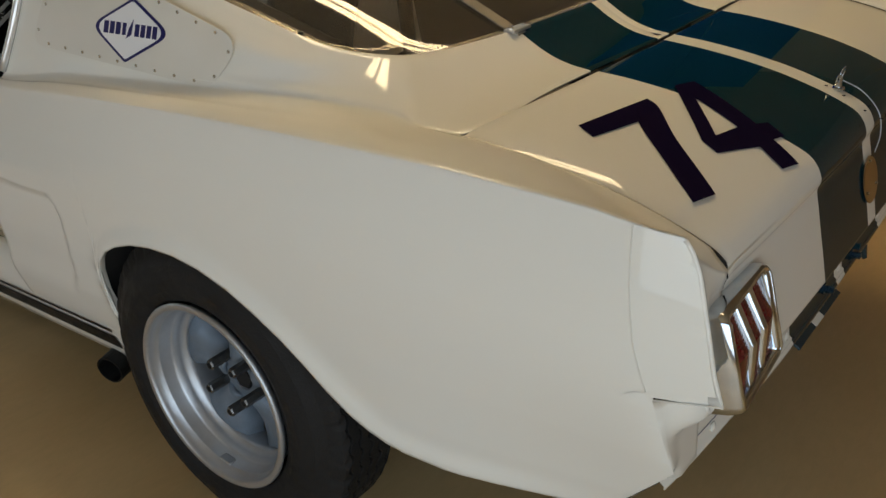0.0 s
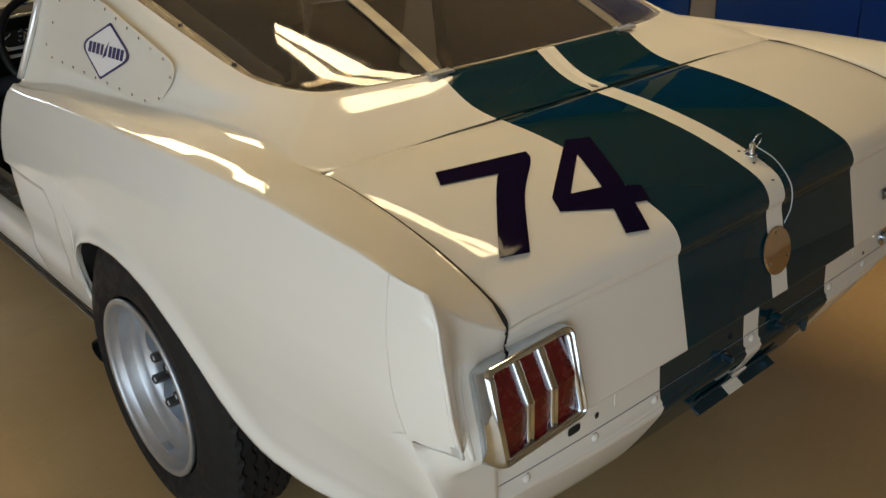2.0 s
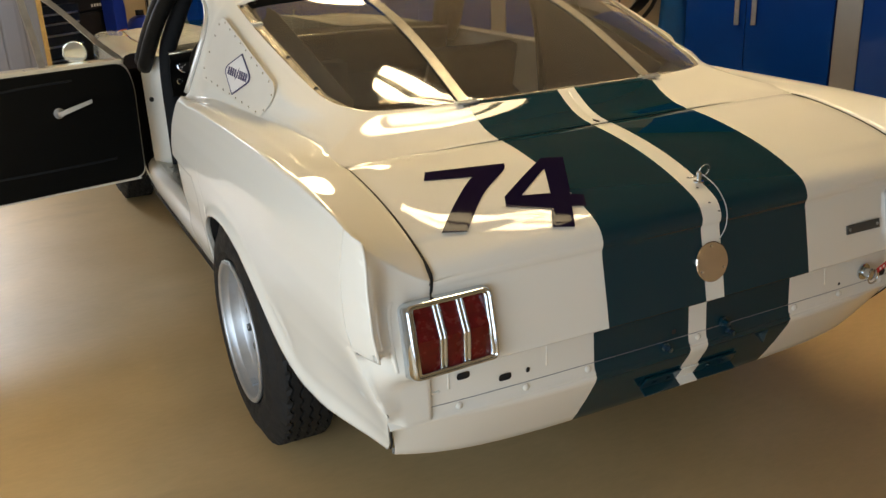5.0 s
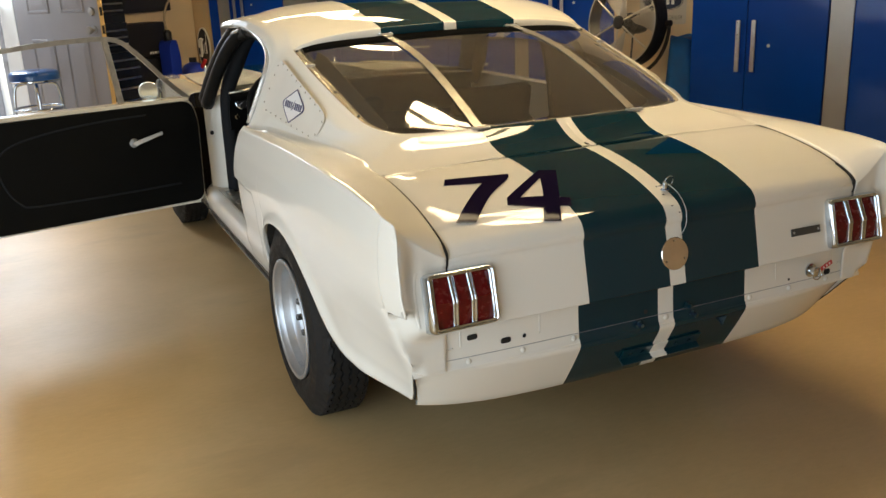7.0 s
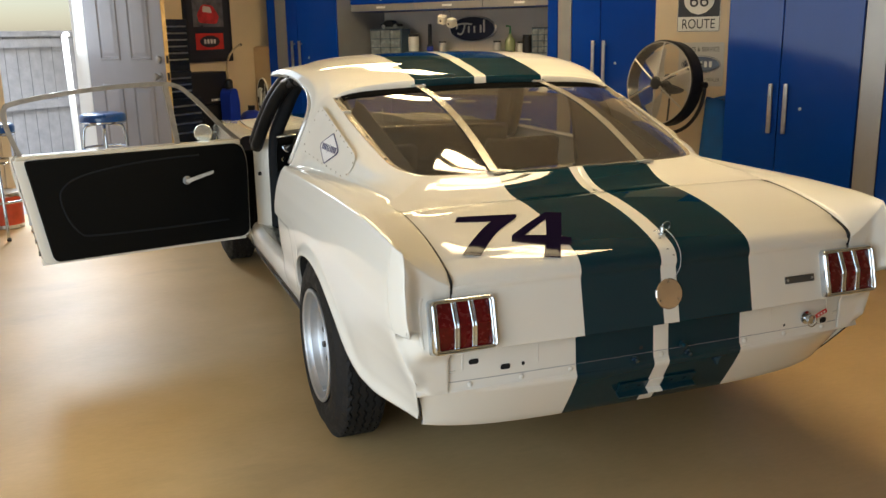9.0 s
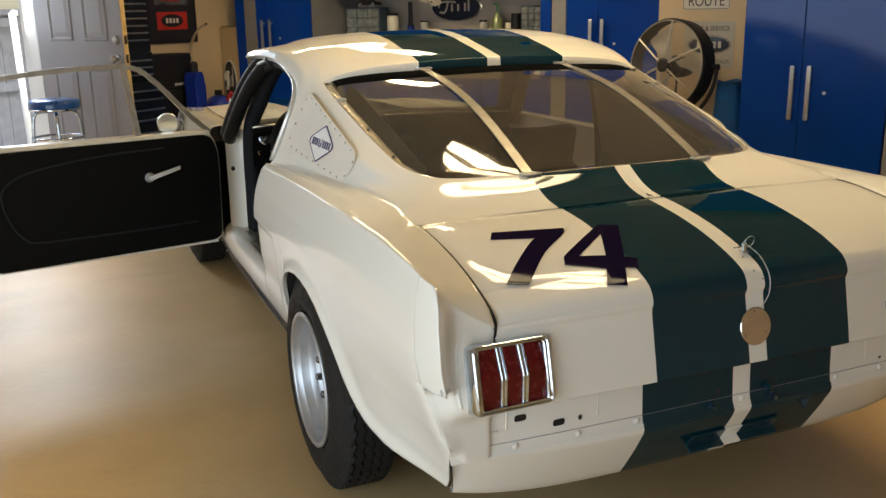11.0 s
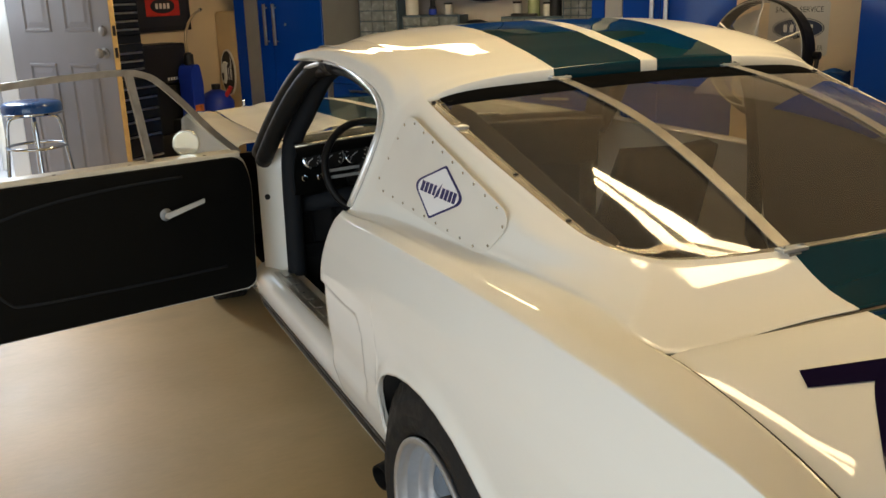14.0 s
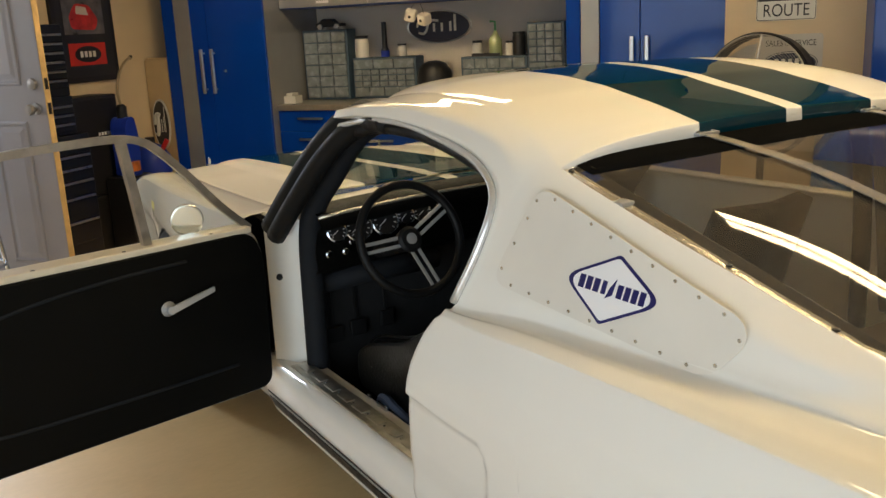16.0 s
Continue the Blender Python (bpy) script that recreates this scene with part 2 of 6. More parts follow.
def floor_material():
    m = material("tan_coated_concrete", (0.43, 0.31, 0.17), 0.33, vary=0.0, spec=0.9)
    nt = m.node_tree
    b = nt.nodes["Principled BSDF"]
    tc = nt.nodes.new("ShaderNodeTexCoord")
    n1, n2 = nt.nodes.new("ShaderNodeTexNoise"), nt.nodes.new("ShaderNodeTexNoise")
    n1.inputs["Scale"].default_value, n1.inputs["Detail"].default_value = 1.6, 5
    n2.inputs["Scale"].default_value, n2.inputs["Detail"].default_value = 5, 9
    cr = nt.nodes.new("ShaderNodeValToRGB")
    cr.color_ramp.elements[0].position, cr.color_ramp.elements[1].position = 0.3, 0.75
    cr.color_ramp.elements[0].color, cr.color_ramp.elements[1].color = (0.53, 0.36, 0.155, 1), (0.645, 0.46, 0.225, 1)
    mr = nt.nodes.new("ShaderNodeMapRange")
    mr.inputs["To Min"].default_value, mr.inputs["To Max"].default_value = 0.42, 0.54
    for n in (n1, n2):
        nt.links.new(tc.outputs["Object"], n.inputs["Vector"])
    nt.links.new(n1.outputs["Fac"], cr.inputs["Fac"])
    # fine speckle and pale scuffs
    n3 = nt.nodes.new("ShaderNodeTexNoise")
    n3.inputs["Scale"].default_value, n3.inputs["Detail"].default_value, n3.inputs["Roughness"].default_value = 55, 10, 0.75
    mp = nt.nodes.new("ShaderNodeMapping")
    mp.inputs["Scale"].default_value = (1.0, 0.35, 1.0)
    mp.inputs["Rotation"].default_value = (0, 0, 0.7)
    nt.links.new(tc.outputs["Object"], mp.inputs["Vector"])
    nt.links.new(mp.outputs["Vector"], n3.inputs["Vector"])
    sc = nt.nodes.new("ShaderNodeMapRange")
    sc.inputs["From Min"].default_value, sc.inputs["From Max"].default_value = 0.3, 0.7
    sc.inputs["To Min"].default_value, sc.inputs["To Max"].default_value = 0.94, 1.05
    nt.links.new(n3.outputs["Fac"], sc.inputs["Value"])
    ms = nt.nodes.new("ShaderNodeVectorMath")
    ms.operation = "SCALE"
    nt.links.new(cr.outputs["Color"], ms.inputs[0])
    nt.links.new(sc.outputs["Result"], ms.inputs["Scale"])
    n4 = nt.nodes.new("ShaderNodeTexNoise")
    n4.inputs["Scale"].default_value, n4.inputs["Detail"].default_value = 3.2, 12
    nt.links.new(mp.outputs["Vector"], n4.inputs["Vector"])
    st = nt.nodes.new("ShaderNodeMapRange")
    st.inputs["From Min"].default_value, st.inputs["From Max"].default_value = 0.60, 0.68
    st.inputs["To Min"].default_value, st.inputs["To Max"].default_value = 0.0, 0.22
    nt.links.new(n4.outputs["Fac"], st.inputs["Value"])
    mx = nt.nodes.new("ShaderNodeMix")
    mx.data_type = "RGBA"
    mx.inputs["B"].default_value = (0.34, 0.24, 0.12, 1)
    nt.links.new(st.outputs["Result"], mx.inputs["Factor"])
    nt.links.new(ms.outputs["Vector"], mx.inputs["A"])
    nt.links.new(mx.outputs["Result"], b.inputs["Base Color"])
    nt.links.new(n2.outputs["Fac"], mr.inputs["Value"])
    nt.links.new(mr.outputs["Result"], b.inputs["Roughness"])
    bp = nt.nodes.new("ShaderNodeBump")
    bp.inputs["Strength"].default_value, bp.inputs["Distance"].default_value = 0.04, 0.01
    nt.links.new(n2.outputs["Fac"], bp.inputs["Height"])
    nt.links.new(bp.outputs["Normal"], b.inputs["Normal"])
    return m


M_FLOOR = floor_material()
tagged(link("floor", bm, M_FLOOR), "tan coated concrete garage floor with dull gloss", "floor", kind="structure")


def wall(name, u0, u1, v0, v1, z0=-0.3, z1=ZC, mat=None, label="tan painted plaster garage wall", category="wall"):
    return tagged(link(name, box(u0, u1, v0, v1, z0, z1), mat or M_WALL, m=ROOM), label, category, kind="structure")


wall("wall_back", U0 - 0.15, U1 + 0.15, V1, V1 + 0.15)
wall("wall_side_1", U0 - 0.15, U0, 1.80, V1)
wall("wall_side_2", U0 - 0.15, U0, V0, 1.0)
wall("wall_side_3", U0 - 0.15, U0, 1.0, 1.80, 2.25, ZC)
wall("wall_right", U1, U1 + 0.15, V0, V1)
wall("wall_front_1", U0 - 0.15, -3.0, V0 - 0.15, V0)
wall("wall_front_2", 1.8, U1 + 0.15, V0 - 0.15, V0)
wall("wall_front_3", -3.0, 1.8, V0 - 0.15, V0, 2.3, ZC)
wall("ceiling", U0 - 0.15, U1 + 0.15, V0 - 0.15, V1 + 0.15, ZC, ZC + 0.12, M_CEIL, "warm off-white painted garage ceiling", "ceiling")
wall("wall_pillar", -0.745, 0.9, 3.56, V1 - 0.003)


# ---- the car: x runs to the tail, y to its right-hand side, rear axle at x = 0 ----
car = empty("car", Matrix(), "white vintage fastback race car, dark teal stripes, driver's door open", "car")
YC = 0.004                                                   # the car's middle line


def lerp(x, xs, ys):
    return float(np.interp(x, xs, ys))


def smooth(a, b, x):
    t = min(max((x - a) / (b - a), 0), 1)
    return t * t * (3 - 2 * t)


ARCH_X = (-0.33, -0.328, -0.318, -0.298, -0.265, -0.22, -0.16, -0.09, -0.02, 0.05, 0.12, 0.18, 0.235, 0.285, 0.33, 0.37, 0.405, 0.44, 0.475, 0.55, 0.80)
ARCH_Z = (0.40, 0.50, 0.555, 0.592, 0.622, 0.645, 0.664, 0.675, 0.675, 0.664, 0.639, 0.608, 0.572, 0.529, 0.484, 0.447, 0.423, 0.406, 0.395, 0.385, 0.385)
ARCH_LINE = np.array([(x, lerp(x, ARCH_X, ARCH_Z)) for x in np.linspace(-0.33, 0.80, 90)] + [(-0.33, z) for z in np.linspace(0.25, 0.50, 14)])


def side_h(x, z):
    """Half width of the body side at a station and height."""
    h = lerp(z, (0.20, 0.28, 0.36, 0.46, 0.58, 0.68, 0.76, 0.84, 0.90, 0.93, 0.945, 0.955), (0.700, 0.735, 0.772, 0.800, 0.820, 0.830, 0.834, 0.829, 0.819, 0.812, 0.807, 0.800))
    h -= 0.062 * smooth(0.42, 0.95, x) * smooth(0.74, 0.38, z)
    h -= 0.018 * smooth(0.90, 1.03, x)
    # rolled lip round the wheel opening
    if -0.55 < x < 0.85:
        d = float(np.min(np.hypot(ARCH_LINE[:, 0] - x, ARCH_LINE[:, 1] - z)))
        h += (0.015 + 0.004 * smooth(0.66, 0.5, z)) * math.exp(-(d / 0.03) ** 2) * smooth(0.85, 0.55, x) * smooth(0.30, 0.42, z)
    # pressed-in scoop ahead of the wheel, with a firm edge
    if x < -0.40:
        xs = lerp(z, (0.42, 0.50, 0.60, 0.66, 0.69, 0.71), (-0.52, -0.475, -0.445, -0.434, -0.440, -0.470))
        zs = 0.722 - 0.055 * (x + 0.70)
        h -= 0.013 * smooth(0, 0.018, xs - x) * smooth(0, 0.018, zs - z) * smooth(0.42, 0.52, z)
    return h


def crease(x):
    return lerp(x, (-3.4, -0.6, -0.3, 0.0, 0.3, 0.6, 0.85, 0.97), (0.925, 0.932, 0.942, 0.949, 0.951, 0.948, 0.938, 0.922))


def tail_x(z):
    """How far back the side reaches at a height."""
    if z >= 0.705:
        return lerp(z, (0.705, 0.75, 0.80, 0.85, 0.88, 0.905, 0.92, 0.935), (1.025, 1.014, 1.004, 0.993, 0.985, 0.974, 0.962, 0.945))
    return lerp(z, (0.355, 0.42, 0.55, 0.70), (0.785, 0.848, 0.952, 0.938))


def door_x(z):
    return lerp(z, (0.22, 0.44, 0.55, 0.68, 0.80, 0.88, 0.92, 0.935), (-0.80, -0.80, -0.785, -0.755, -0.71, -0.66, -0.625, -0.60))


LEV = tuple(k / 36 * 0.57 for k in range(36)) + (0.585, 0.596) + tuple(0.606 + k / 20 * 0.354 for k in range(20)) + (0.966, 0.976, 0.985, 0.993, 1.0)


E_LINE = ((-1.245, 0.570, 1.316), (-1.14, 0.578, 1.334), (-0.97, 0.583, 1.345), (-0.77, 0.590, 1.330), (-0.65, 0.596, 1.311), (-0.56, 0.606, 1.286), (-0.50, 0.616, 1.259), (-0.445, 0.625, 1.228),
          (-0.25, 0.625, 1.168), (0.0, 0.612, 1.093), (0.19, 0.590, 1.034), (0.30, 0.545, 1.016), (0.35, 0.48, 1.012), (0.39, 0.33, 1.014), (0.408, 0.15, 1.017), (0.413, 0.0, 1.018))
B_LINE = ((-1.245, 0.634, 1.270), (-1.14, 0.640, 1.278), (-0.97, 0.645, 1.274), (-0.77, 0.656, 1.246), (-0.65, 0.668, 1.216), (-0.57, 0.692, 1.165), (-0.566, 0.733, 1.07), (-0.603, 0.775, 0.955),
          (-0.40, 0.740, 0.962), (-0.1, 0.710, 0.966), (0.15, 0.684, 0.966), (0.38, 0.664, 0.960), (0.537, 0.672, 0.9435), (0.548, 0.40, 0.9495), (0.560, 0.15, 0.954), (0.563, 0.0, 0.955))


def sail_h(x, z):
    return 0.735 - 0.36 * (z - 0.98) - 0.12 * (x + 0.33)


def lid_face_x(z):
    return lerp(z, [p[1] for p in LID[:7:-1]], [p[0] for p in LID[:7:-1]])


def tail_cap(sgn, top, bm):
    """The end of the wing between the lid and the fin, from the shoulder's last station down to the valance."""
    rows = [top]
    n = 30
    for k in range(1, n + 1):
        s = (k / n) ** 1.15
        row = []
        for j, (x0, _, zt) in enumerate(top):
            t = j / 12
            z = zt - (zt - 0.512) * s
            xin = 0.945 + (lid_face_x(min(max(z, 0.64), 0.82)) - 0.008 - 0.945) * smooth(0.60, 0.66, z)
            xo = tail_x(z)
            xe = xin + (xo - xin) * smooth(0.60, 0.99, t)
            x = x0 + (xe - x0) * math.sin(min((zt - z) / 0.045, 1) * math.pi / 2)
            x += 0.006 * math.exp(-((t - 0.42) / 0.09) ** 2) * smooth(0.60, 0.64, z) * smooth(0.83, 0.78, z)
            h = 0.677 + (side_h(xo, z) - 0.677) * t
            row.append((x, YC + sgn * h, z))
        rows.append(row)
    grid(rows, bm, flip=sgn > 0)


def roof():
    rows = []
    for p in spl(E_LINE, 6)[:43]:
        x, he, ze = p
        zr = lerp(x, (-1.42, -1.3, -1.15, -1.0, -0.85, -0.7, -0.57, -0.445), (1.318, 1.350, 1.373, 1.380, 1.372, 1.352, 1.323, 1.290))
        row = []
        for k in range(-14, 15):
            t = k / 14
            z = zr - (zr - ze) * (0.5 * t * t + 0.5 * t ** 8)
            xx = x + 0.035 * (1 - t * t) * smooth(-0.65, -0.445, x) - 0.14 * (1 - t * t) * smooth(-1.10, -1.245, x)
            row.append((xx, YC + he * t, z))
        rows.append(row)
    fade = [1 - 0.9 * abs(k / 14) ** 5 for k in range(-14, 15)]
    rows = [[(x - dx * f, y, z - dz * f) for (x, y, z), f in zip(rows[0], fade)] for dx, dz in ((0.035, 0.045), (0.022, 0.018), (0.009, 0.004))] + rows
    lip = []
    for k in range(-14, 15):                                   # turned-down edge over the rear window
        t = k / 14
        lip.append((-0.445 + 0.035 * (1 - t * t) + 0.004, YC + 0.625 * t, 1.290 - (1.290 - 1.228) * (0.5 * t * t + 0.5 * t ** 8) - 0.034 * (1 - 0.6 * t ** 4)))
    edge = rows[-1]
    rows.append([(x + 0.0015, y, z - 0.003) for x, y, z in edge])
    rows.append([(x + 0.0025, y, z - 0.010) for x, y, z in edge])
    rows.append(lip)
    return grid(rows, flip=True)


LID = ((0.575, 0.9535), (0.65, 0.944), (0.73, 0.930), (0.81, 0.911), (0.875, 0.890), (0.922, 0.871), (0.952, 0.855), (0.967, 0.838), (0.974, 0.820), (0.9735, 0.808), (0.970, 0.796), (0.976, 0.765), (0.984, 0.724), (0.992, 0.685), (0.9985, 0.650), (1.001, 0.637))
LID_TOP = 8


LID_CURVE = spl(LID, 8)[:8 * LID_TOP + 1]


def deck_z(x, y=0.0):
    return lerp(x, [p[0] for p in LID_CURVE], [p[1] for p in LID_CURVE]) - 0.008 * (y / 0.670) ** 2


def decklid():
    rows = []
    cur = spl(LID, 4)
    for n, p in enumerate(cur):
        f = n / (len(cur) - 1)
        row = []
        for k in range(-18, 19):
            t = k / 18
            x, z = p
            x -= 0.03 * t * t * smooth(0.62, 0.575, p[0]) + (0.010 * t * t if p[0] > 0.9 else 0)
            z -= 0.008 * t * t * (1 if n < 4 * LID_TOP else 0)
            row.append((x, YC + 0.670 * t, z - (0.004 if abs(k) == 18 else 0)))
        rows.append(row)
    return grid(rows, flip=False)


def top_x():
    """Stations of the body side along its upper crease."""
    xs = [-0.33 + (door_x(0.935) + 0.33) * f for f in np.linspace(1, 0, 36)]
    return xs + list(ARCH_X[1:-1]) + [0.55 + k / 16 * (tail_x(0.91) - 0.55) for k in range(1, 17)]


def flank(sgn):
    """Body side over the wheel opening, shoulder and sail panel in one skin."""
    rows, low = [], []
    for f in np.linspace(1, 0, 36):
        x = -0.33 - 0.46 * f
        col, lc = [], []
        for z in [0.235 + 0.165 * k / 6 for k in range(7)] + [0.40 + (crease(x) - 0.40) * t for t in LEV]:
            xx = -0.33 + (door_x(z) + 0.33) * f
            (lc if len(lc) < 7 else col).append((xx, YC + sgn * side_h(xx, z), z))
        rows.append(col)
        low.append(lc)
    for x in ARCH_X[1:-1]:
        zl = lerp(x, ARCH_X, ARCH_Z)
        rows.append([(x, YC + sgn * side_h(x, zl + (crease(x) - zl) * t), zl + (crease(x) - zl) * t) for t in LEV])
    for k in range(1, 17):
        s = k / 16
        col = []
        for t in LEV:
            zt = crease(0.55 + s * 0.41)
            zl = 0.385 + 0.003 * s
            z = zl + (zt - zl) * t
            xx = 0.55 + s * (tail_x(z) - 0.55)
            col.append((xx, YC + sgn * side_h(xx, z), z))
        rows.append(col)
    # shoulder: from the crease inwards to the foot of the sail or the joint of the lid
    b, e = spl(B_LINE, 10), spl(E_LINE, 10)
    first, last = 70, 120                                      # the foot of the sail within the two lines
    sail_rows = [(e[i], b[i]) for i in range(0, first, 2)]
    inner = []
    for x in top_x():
        if x <= 0.537:
            i = lerp(x, [q[0] for q in b[first:last + 1]], range(first, last + 1))
            a = int(min(i, last - 1))
            pe, pb = e[a] + (e[a + 1] - e[a]) * (i - a), b[a] + (b[a + 1] - b[a]) * (i - a)
            sail_rows.append((pe, pb))
            inner.append(pb)
        else:
            inner.append(np.array((x, 0.678, deck_z(x, 0.66))))
    sail_rows += [(e[i], b[i]) for i in range(last, len(b), 2)]
    full = []
    for col, p in zip(rows, inner):
        x0, ho, zo = col[-1][0], abs(col[-1][1] - YC), col[-1][2]
        add = []
        for k in range(1, 13):
            t = 1 - k / 12
            h, z = p[1] + (ho - p[1]) * t, p[2] + (zo - p[2]) * t
            z += 0.005 * math.sin(math.pi * t) * max(smooth(0.2, 0.75, t), smooth(0.35, 0.6, x0)) - 0.020 * max(0.0, (x0 - 0.89) / 0.077) ** 2 * math.sin(math.pi * t) ** 0.7 - 0.006 * math.sin(math.pi * min(t * 1.5, 1)) * smooth(0.55, 0.0, x0)
            add.append((p[0] + (x0 - p[0]) * t, YC + sgn * h, z))
        if abs(p[1] - 0.678) < 1e-6:                           # turned down at the joint
            add.append((p[0], YC + sgn * 0.676, p[2] - 0.012))
        else:
            add.append((p[0], YC + sgn * p[1], p[2]))
        full.append(col + add)
    bm = grid(full, flip=sgn < 0)
    grid(low, bm, flip=sgn < 0)
    tail_cap(sgn, full[-1][-2:-15:-1], bm)
    srows = []
    for p, q in sail_rows:
        row = []
        for k in range(13):
            t = k / 12
            r = p + (q - p) * t
            span = abs(p[2] - q[2])
            if span > 0.03:
                w = smooth(0, 0.35, t) * (smooth(0.35, 0.55, 0.62 - q[0]) if q[0] > 0.1 else 1)
                r[1] += (max(sail_h(r[0], r[2]), r[1]) - r[1]) * w * smooth(1.0, 0.75, t) * 0.9
                r[2] += 0.012 * math.sin(math.pi * min(t / 0.3, 1)) * smooth(0.1, 0.3, span)
                fl = smooth(0.06, 0.16, q[0] + 0.6) if q[0] < -0.4 else 1     # soft fillet at the foot
                r[1] += 0.012 * smooth(0.72, 1.0, t) * (1 - smooth(0.9, 1.0, t)) * fl
            r[2] -= 0.013 * math.sin(math.pi * t) * smooth(0.47, 0.545, q[0])
            row.append((r[0], YC + sgn * r[1], r[2]))
        srows.append(row)
    grid(srows, bm, flip=sgn > 0)
    # turned-in lip round the wheel opening
    lip = [(-0.33, 0.235), (-0.33, 0.40)] + [(x, z) for x, z in zip(ARCH_X[1:-1], ARCH_Z[1:-1])]
    grid([[(x, YC + sgn * side_h(x, z), z), (x, YC + sgn * (side_h(x, z) - 0.006), z + 0.004), (x, YC + sgn * (side_h(x, z) - 0.016), z + 0.008)] for x, z in lip], bm, flip=sgn > 0)
    bmesh.ops.remove_doubles(bm, verts=bm.verts[:], dist=0.0006)
    return bm


def panel(name, bm, mat, t=0.005, label="", parent=None):
    bmesh.ops.recalc_face_normals(bm, faces=bm.faces[:])
    bm.normal_update()
    mid = Vector((-0.9, YC, 0.55))
    if sum((f.calc_center_median() - mid).normalized().dot(f.normal) * f.calc_area() for f in bm.faces) < 0:
        bmesh.ops.reverse_faces(bm, faces=bm.faces[:])
    return thick(link(name, bm, mat, parent or car, label, smooth=True), t)


for s in (-1, 1):
    panel("quarter_panel", flank(s), M_PAINT, 0.004, "white gloss rear quarter panel")
panel("roof", roof(), M_PAINT, 0.005, "white roof with two dark teal stripes")
panel("deck_lid", decklid(), M_PAINT, 0.005, "white boot lid with two dark teal stripes")
# black bars added in the joint round the lid, for the shade deep in it
for s in (-1, 1):
    run = [(x, YC + s * 0.6735, deck_z(x, 0.66) - 0.0075) for x in np.linspace(0.545, 0.962, 40)] + [(lid_face_x(z) - 0.011, YC + s * 0.673, z) for z in np.linspace(0.826, 0.795, 8)]
    link("lid_seal", tube(run, 0.0045, 8), M_DARK, car, "black bar added for the shade in the lid gap", smooth=True)
bl = spl(B_LINE, 10)[120:]
run = []
for y in np.linspace(-0.672, 0.672, 41):
    xb = lerp(abs(y), [p[1] for p in bl[::-1]], [p[0] for p in bl[::-1]])
    run.append(((xb + 0.575 - 0.03 * (y / 0.670) ** 2) / 2, YC + y, deck_z(0.575, y) - 0.010))
link("lid_seal", tube(run, 0.0042, 8), M_DARK, car, "black bar added for the shade in the lid gap", smooth=True)


# panel between lid and valance, and the valance itself
def strip(prof, hw, bow, lift=0.0, n=20):
    rows = []
    for x0, z, h in prof:
        rows.append([(x0 - bow(k / n), YC + h * k / n, z + lift * (k / n) ** 4) for k in range(-n, n + 1)])
    return grid(rows)


panel("tail_panel", strip(((0.944, 0.665, 0.775), (0.946, 0.62, 0.774), (0.950, 0.54, 0.770), (0.953, 0.518, 0.766), (0.958, 0.514, 0.766), (0.958, 0.507, 0.765)), 0, lambda t: 0.010 * t * t + 0.012 * t ** 6), M_PAINT, 0.003)
panel("valance", strip(((0.956, 0.511, 0.757), (0.962, 0.503, 0.756), (0.957, 0.488, 0.750), (0.925, 0.433, 0.731), (0.887, 0.374, 0.714), (0.870, 0.350, 0.709), (0.856, 0.345, 0.709), (0.848, 0.351, 0.705)), 0, lambda t: 0.010 * t * t + 0.05 * t ** 6, 0.015), M_PAINT, 0.004, "white tail valance with dark teal stripes")
for s in (-1, 1):
    edge = [(tail_x(z) + 0.0015, YC + s * (side_h(tail_x(z), z) - 0.006), z) for z in np.linspace(0.515, 0.392, 12)]
    seam = [(lerp(z, (0.705, 0.781, 0.858, 0.935), (0.930, 0.911, 0.902, 0.898)), z) for z in np.linspace(0.708, 0.928, 16)]
    rim = [(tail_x(z) - 0.0028, YC + s * (side_h(tail_x(z), z) - 0.0022), z) for z in np.linspace(0.709, 0.918, 30)]
    link("fin_edge", tube(rim, 0.0036, 8), M_WHITE, car, "white rounded fin edge", smooth=True)
    link("fin_seam", tube([(x, YC + s * (side_h(x, z) + 0.0002), z) for x, z in seam], 0.0011, 6), M_PANEL, car, "fine filler seam in the white paint", smooth=True)
    link("valance_joint", tube(edge, 0.0022, 6), M_DARK, car, "narrow dark joint", smooth=True)
# wheel houses and the dark underside
for s in (-1, 1):
    for wx in (0.010, -2.75):
        bm = bmesh.new()
        ring = [(wx + 0.395 * math.cos(a), 0.352 + 0.395 * math.sin(a)) for a in np.linspace(0.24, math.pi + 0.28, 25)]
        grid([[(x, YC + s * min(y, side_h(x if wx > -1 else -0.9, z) - 0.014), z) for x, z in ring] for y in (0.45, 0.78, 0.83)], bm, flip=s > 0)
        grid([[(wx + r * math.cos(a), YC + s * 0.45, 0.352 + r * math.sin(a)) for a in np.linspace(0.24, math.pi + 0.28, 25)] for r in (0.05, 0.395)], bm)
        panel("wheel_house", bm, M_DARK, 0.004)
link("underbody", box(-3.3, 0.55, -0.60, 0.60, 0.27, 0.33), M_DARK, car)
link("boot_floor", box(0.45, 0.86, -0.62, 0.62, 0.40, 0.44), M_DARK, car)

# front wings, bonnet, scuttle, the closed passenger door
FX = np.linspace(-3.52, -1.83, 28)


def front_z(x):
    return lerp(x, (-3.52, -3.42, -3.3, -3.12, -2.77, -1.83), (0.835, 0.868, 0.884, 0.894, 0.908, 0.928))


def front_h(x, z):
    return side_h(-0.9, z) * (1 - 0.085 * smooth(-2.5, -3.6, x)) - 0.004


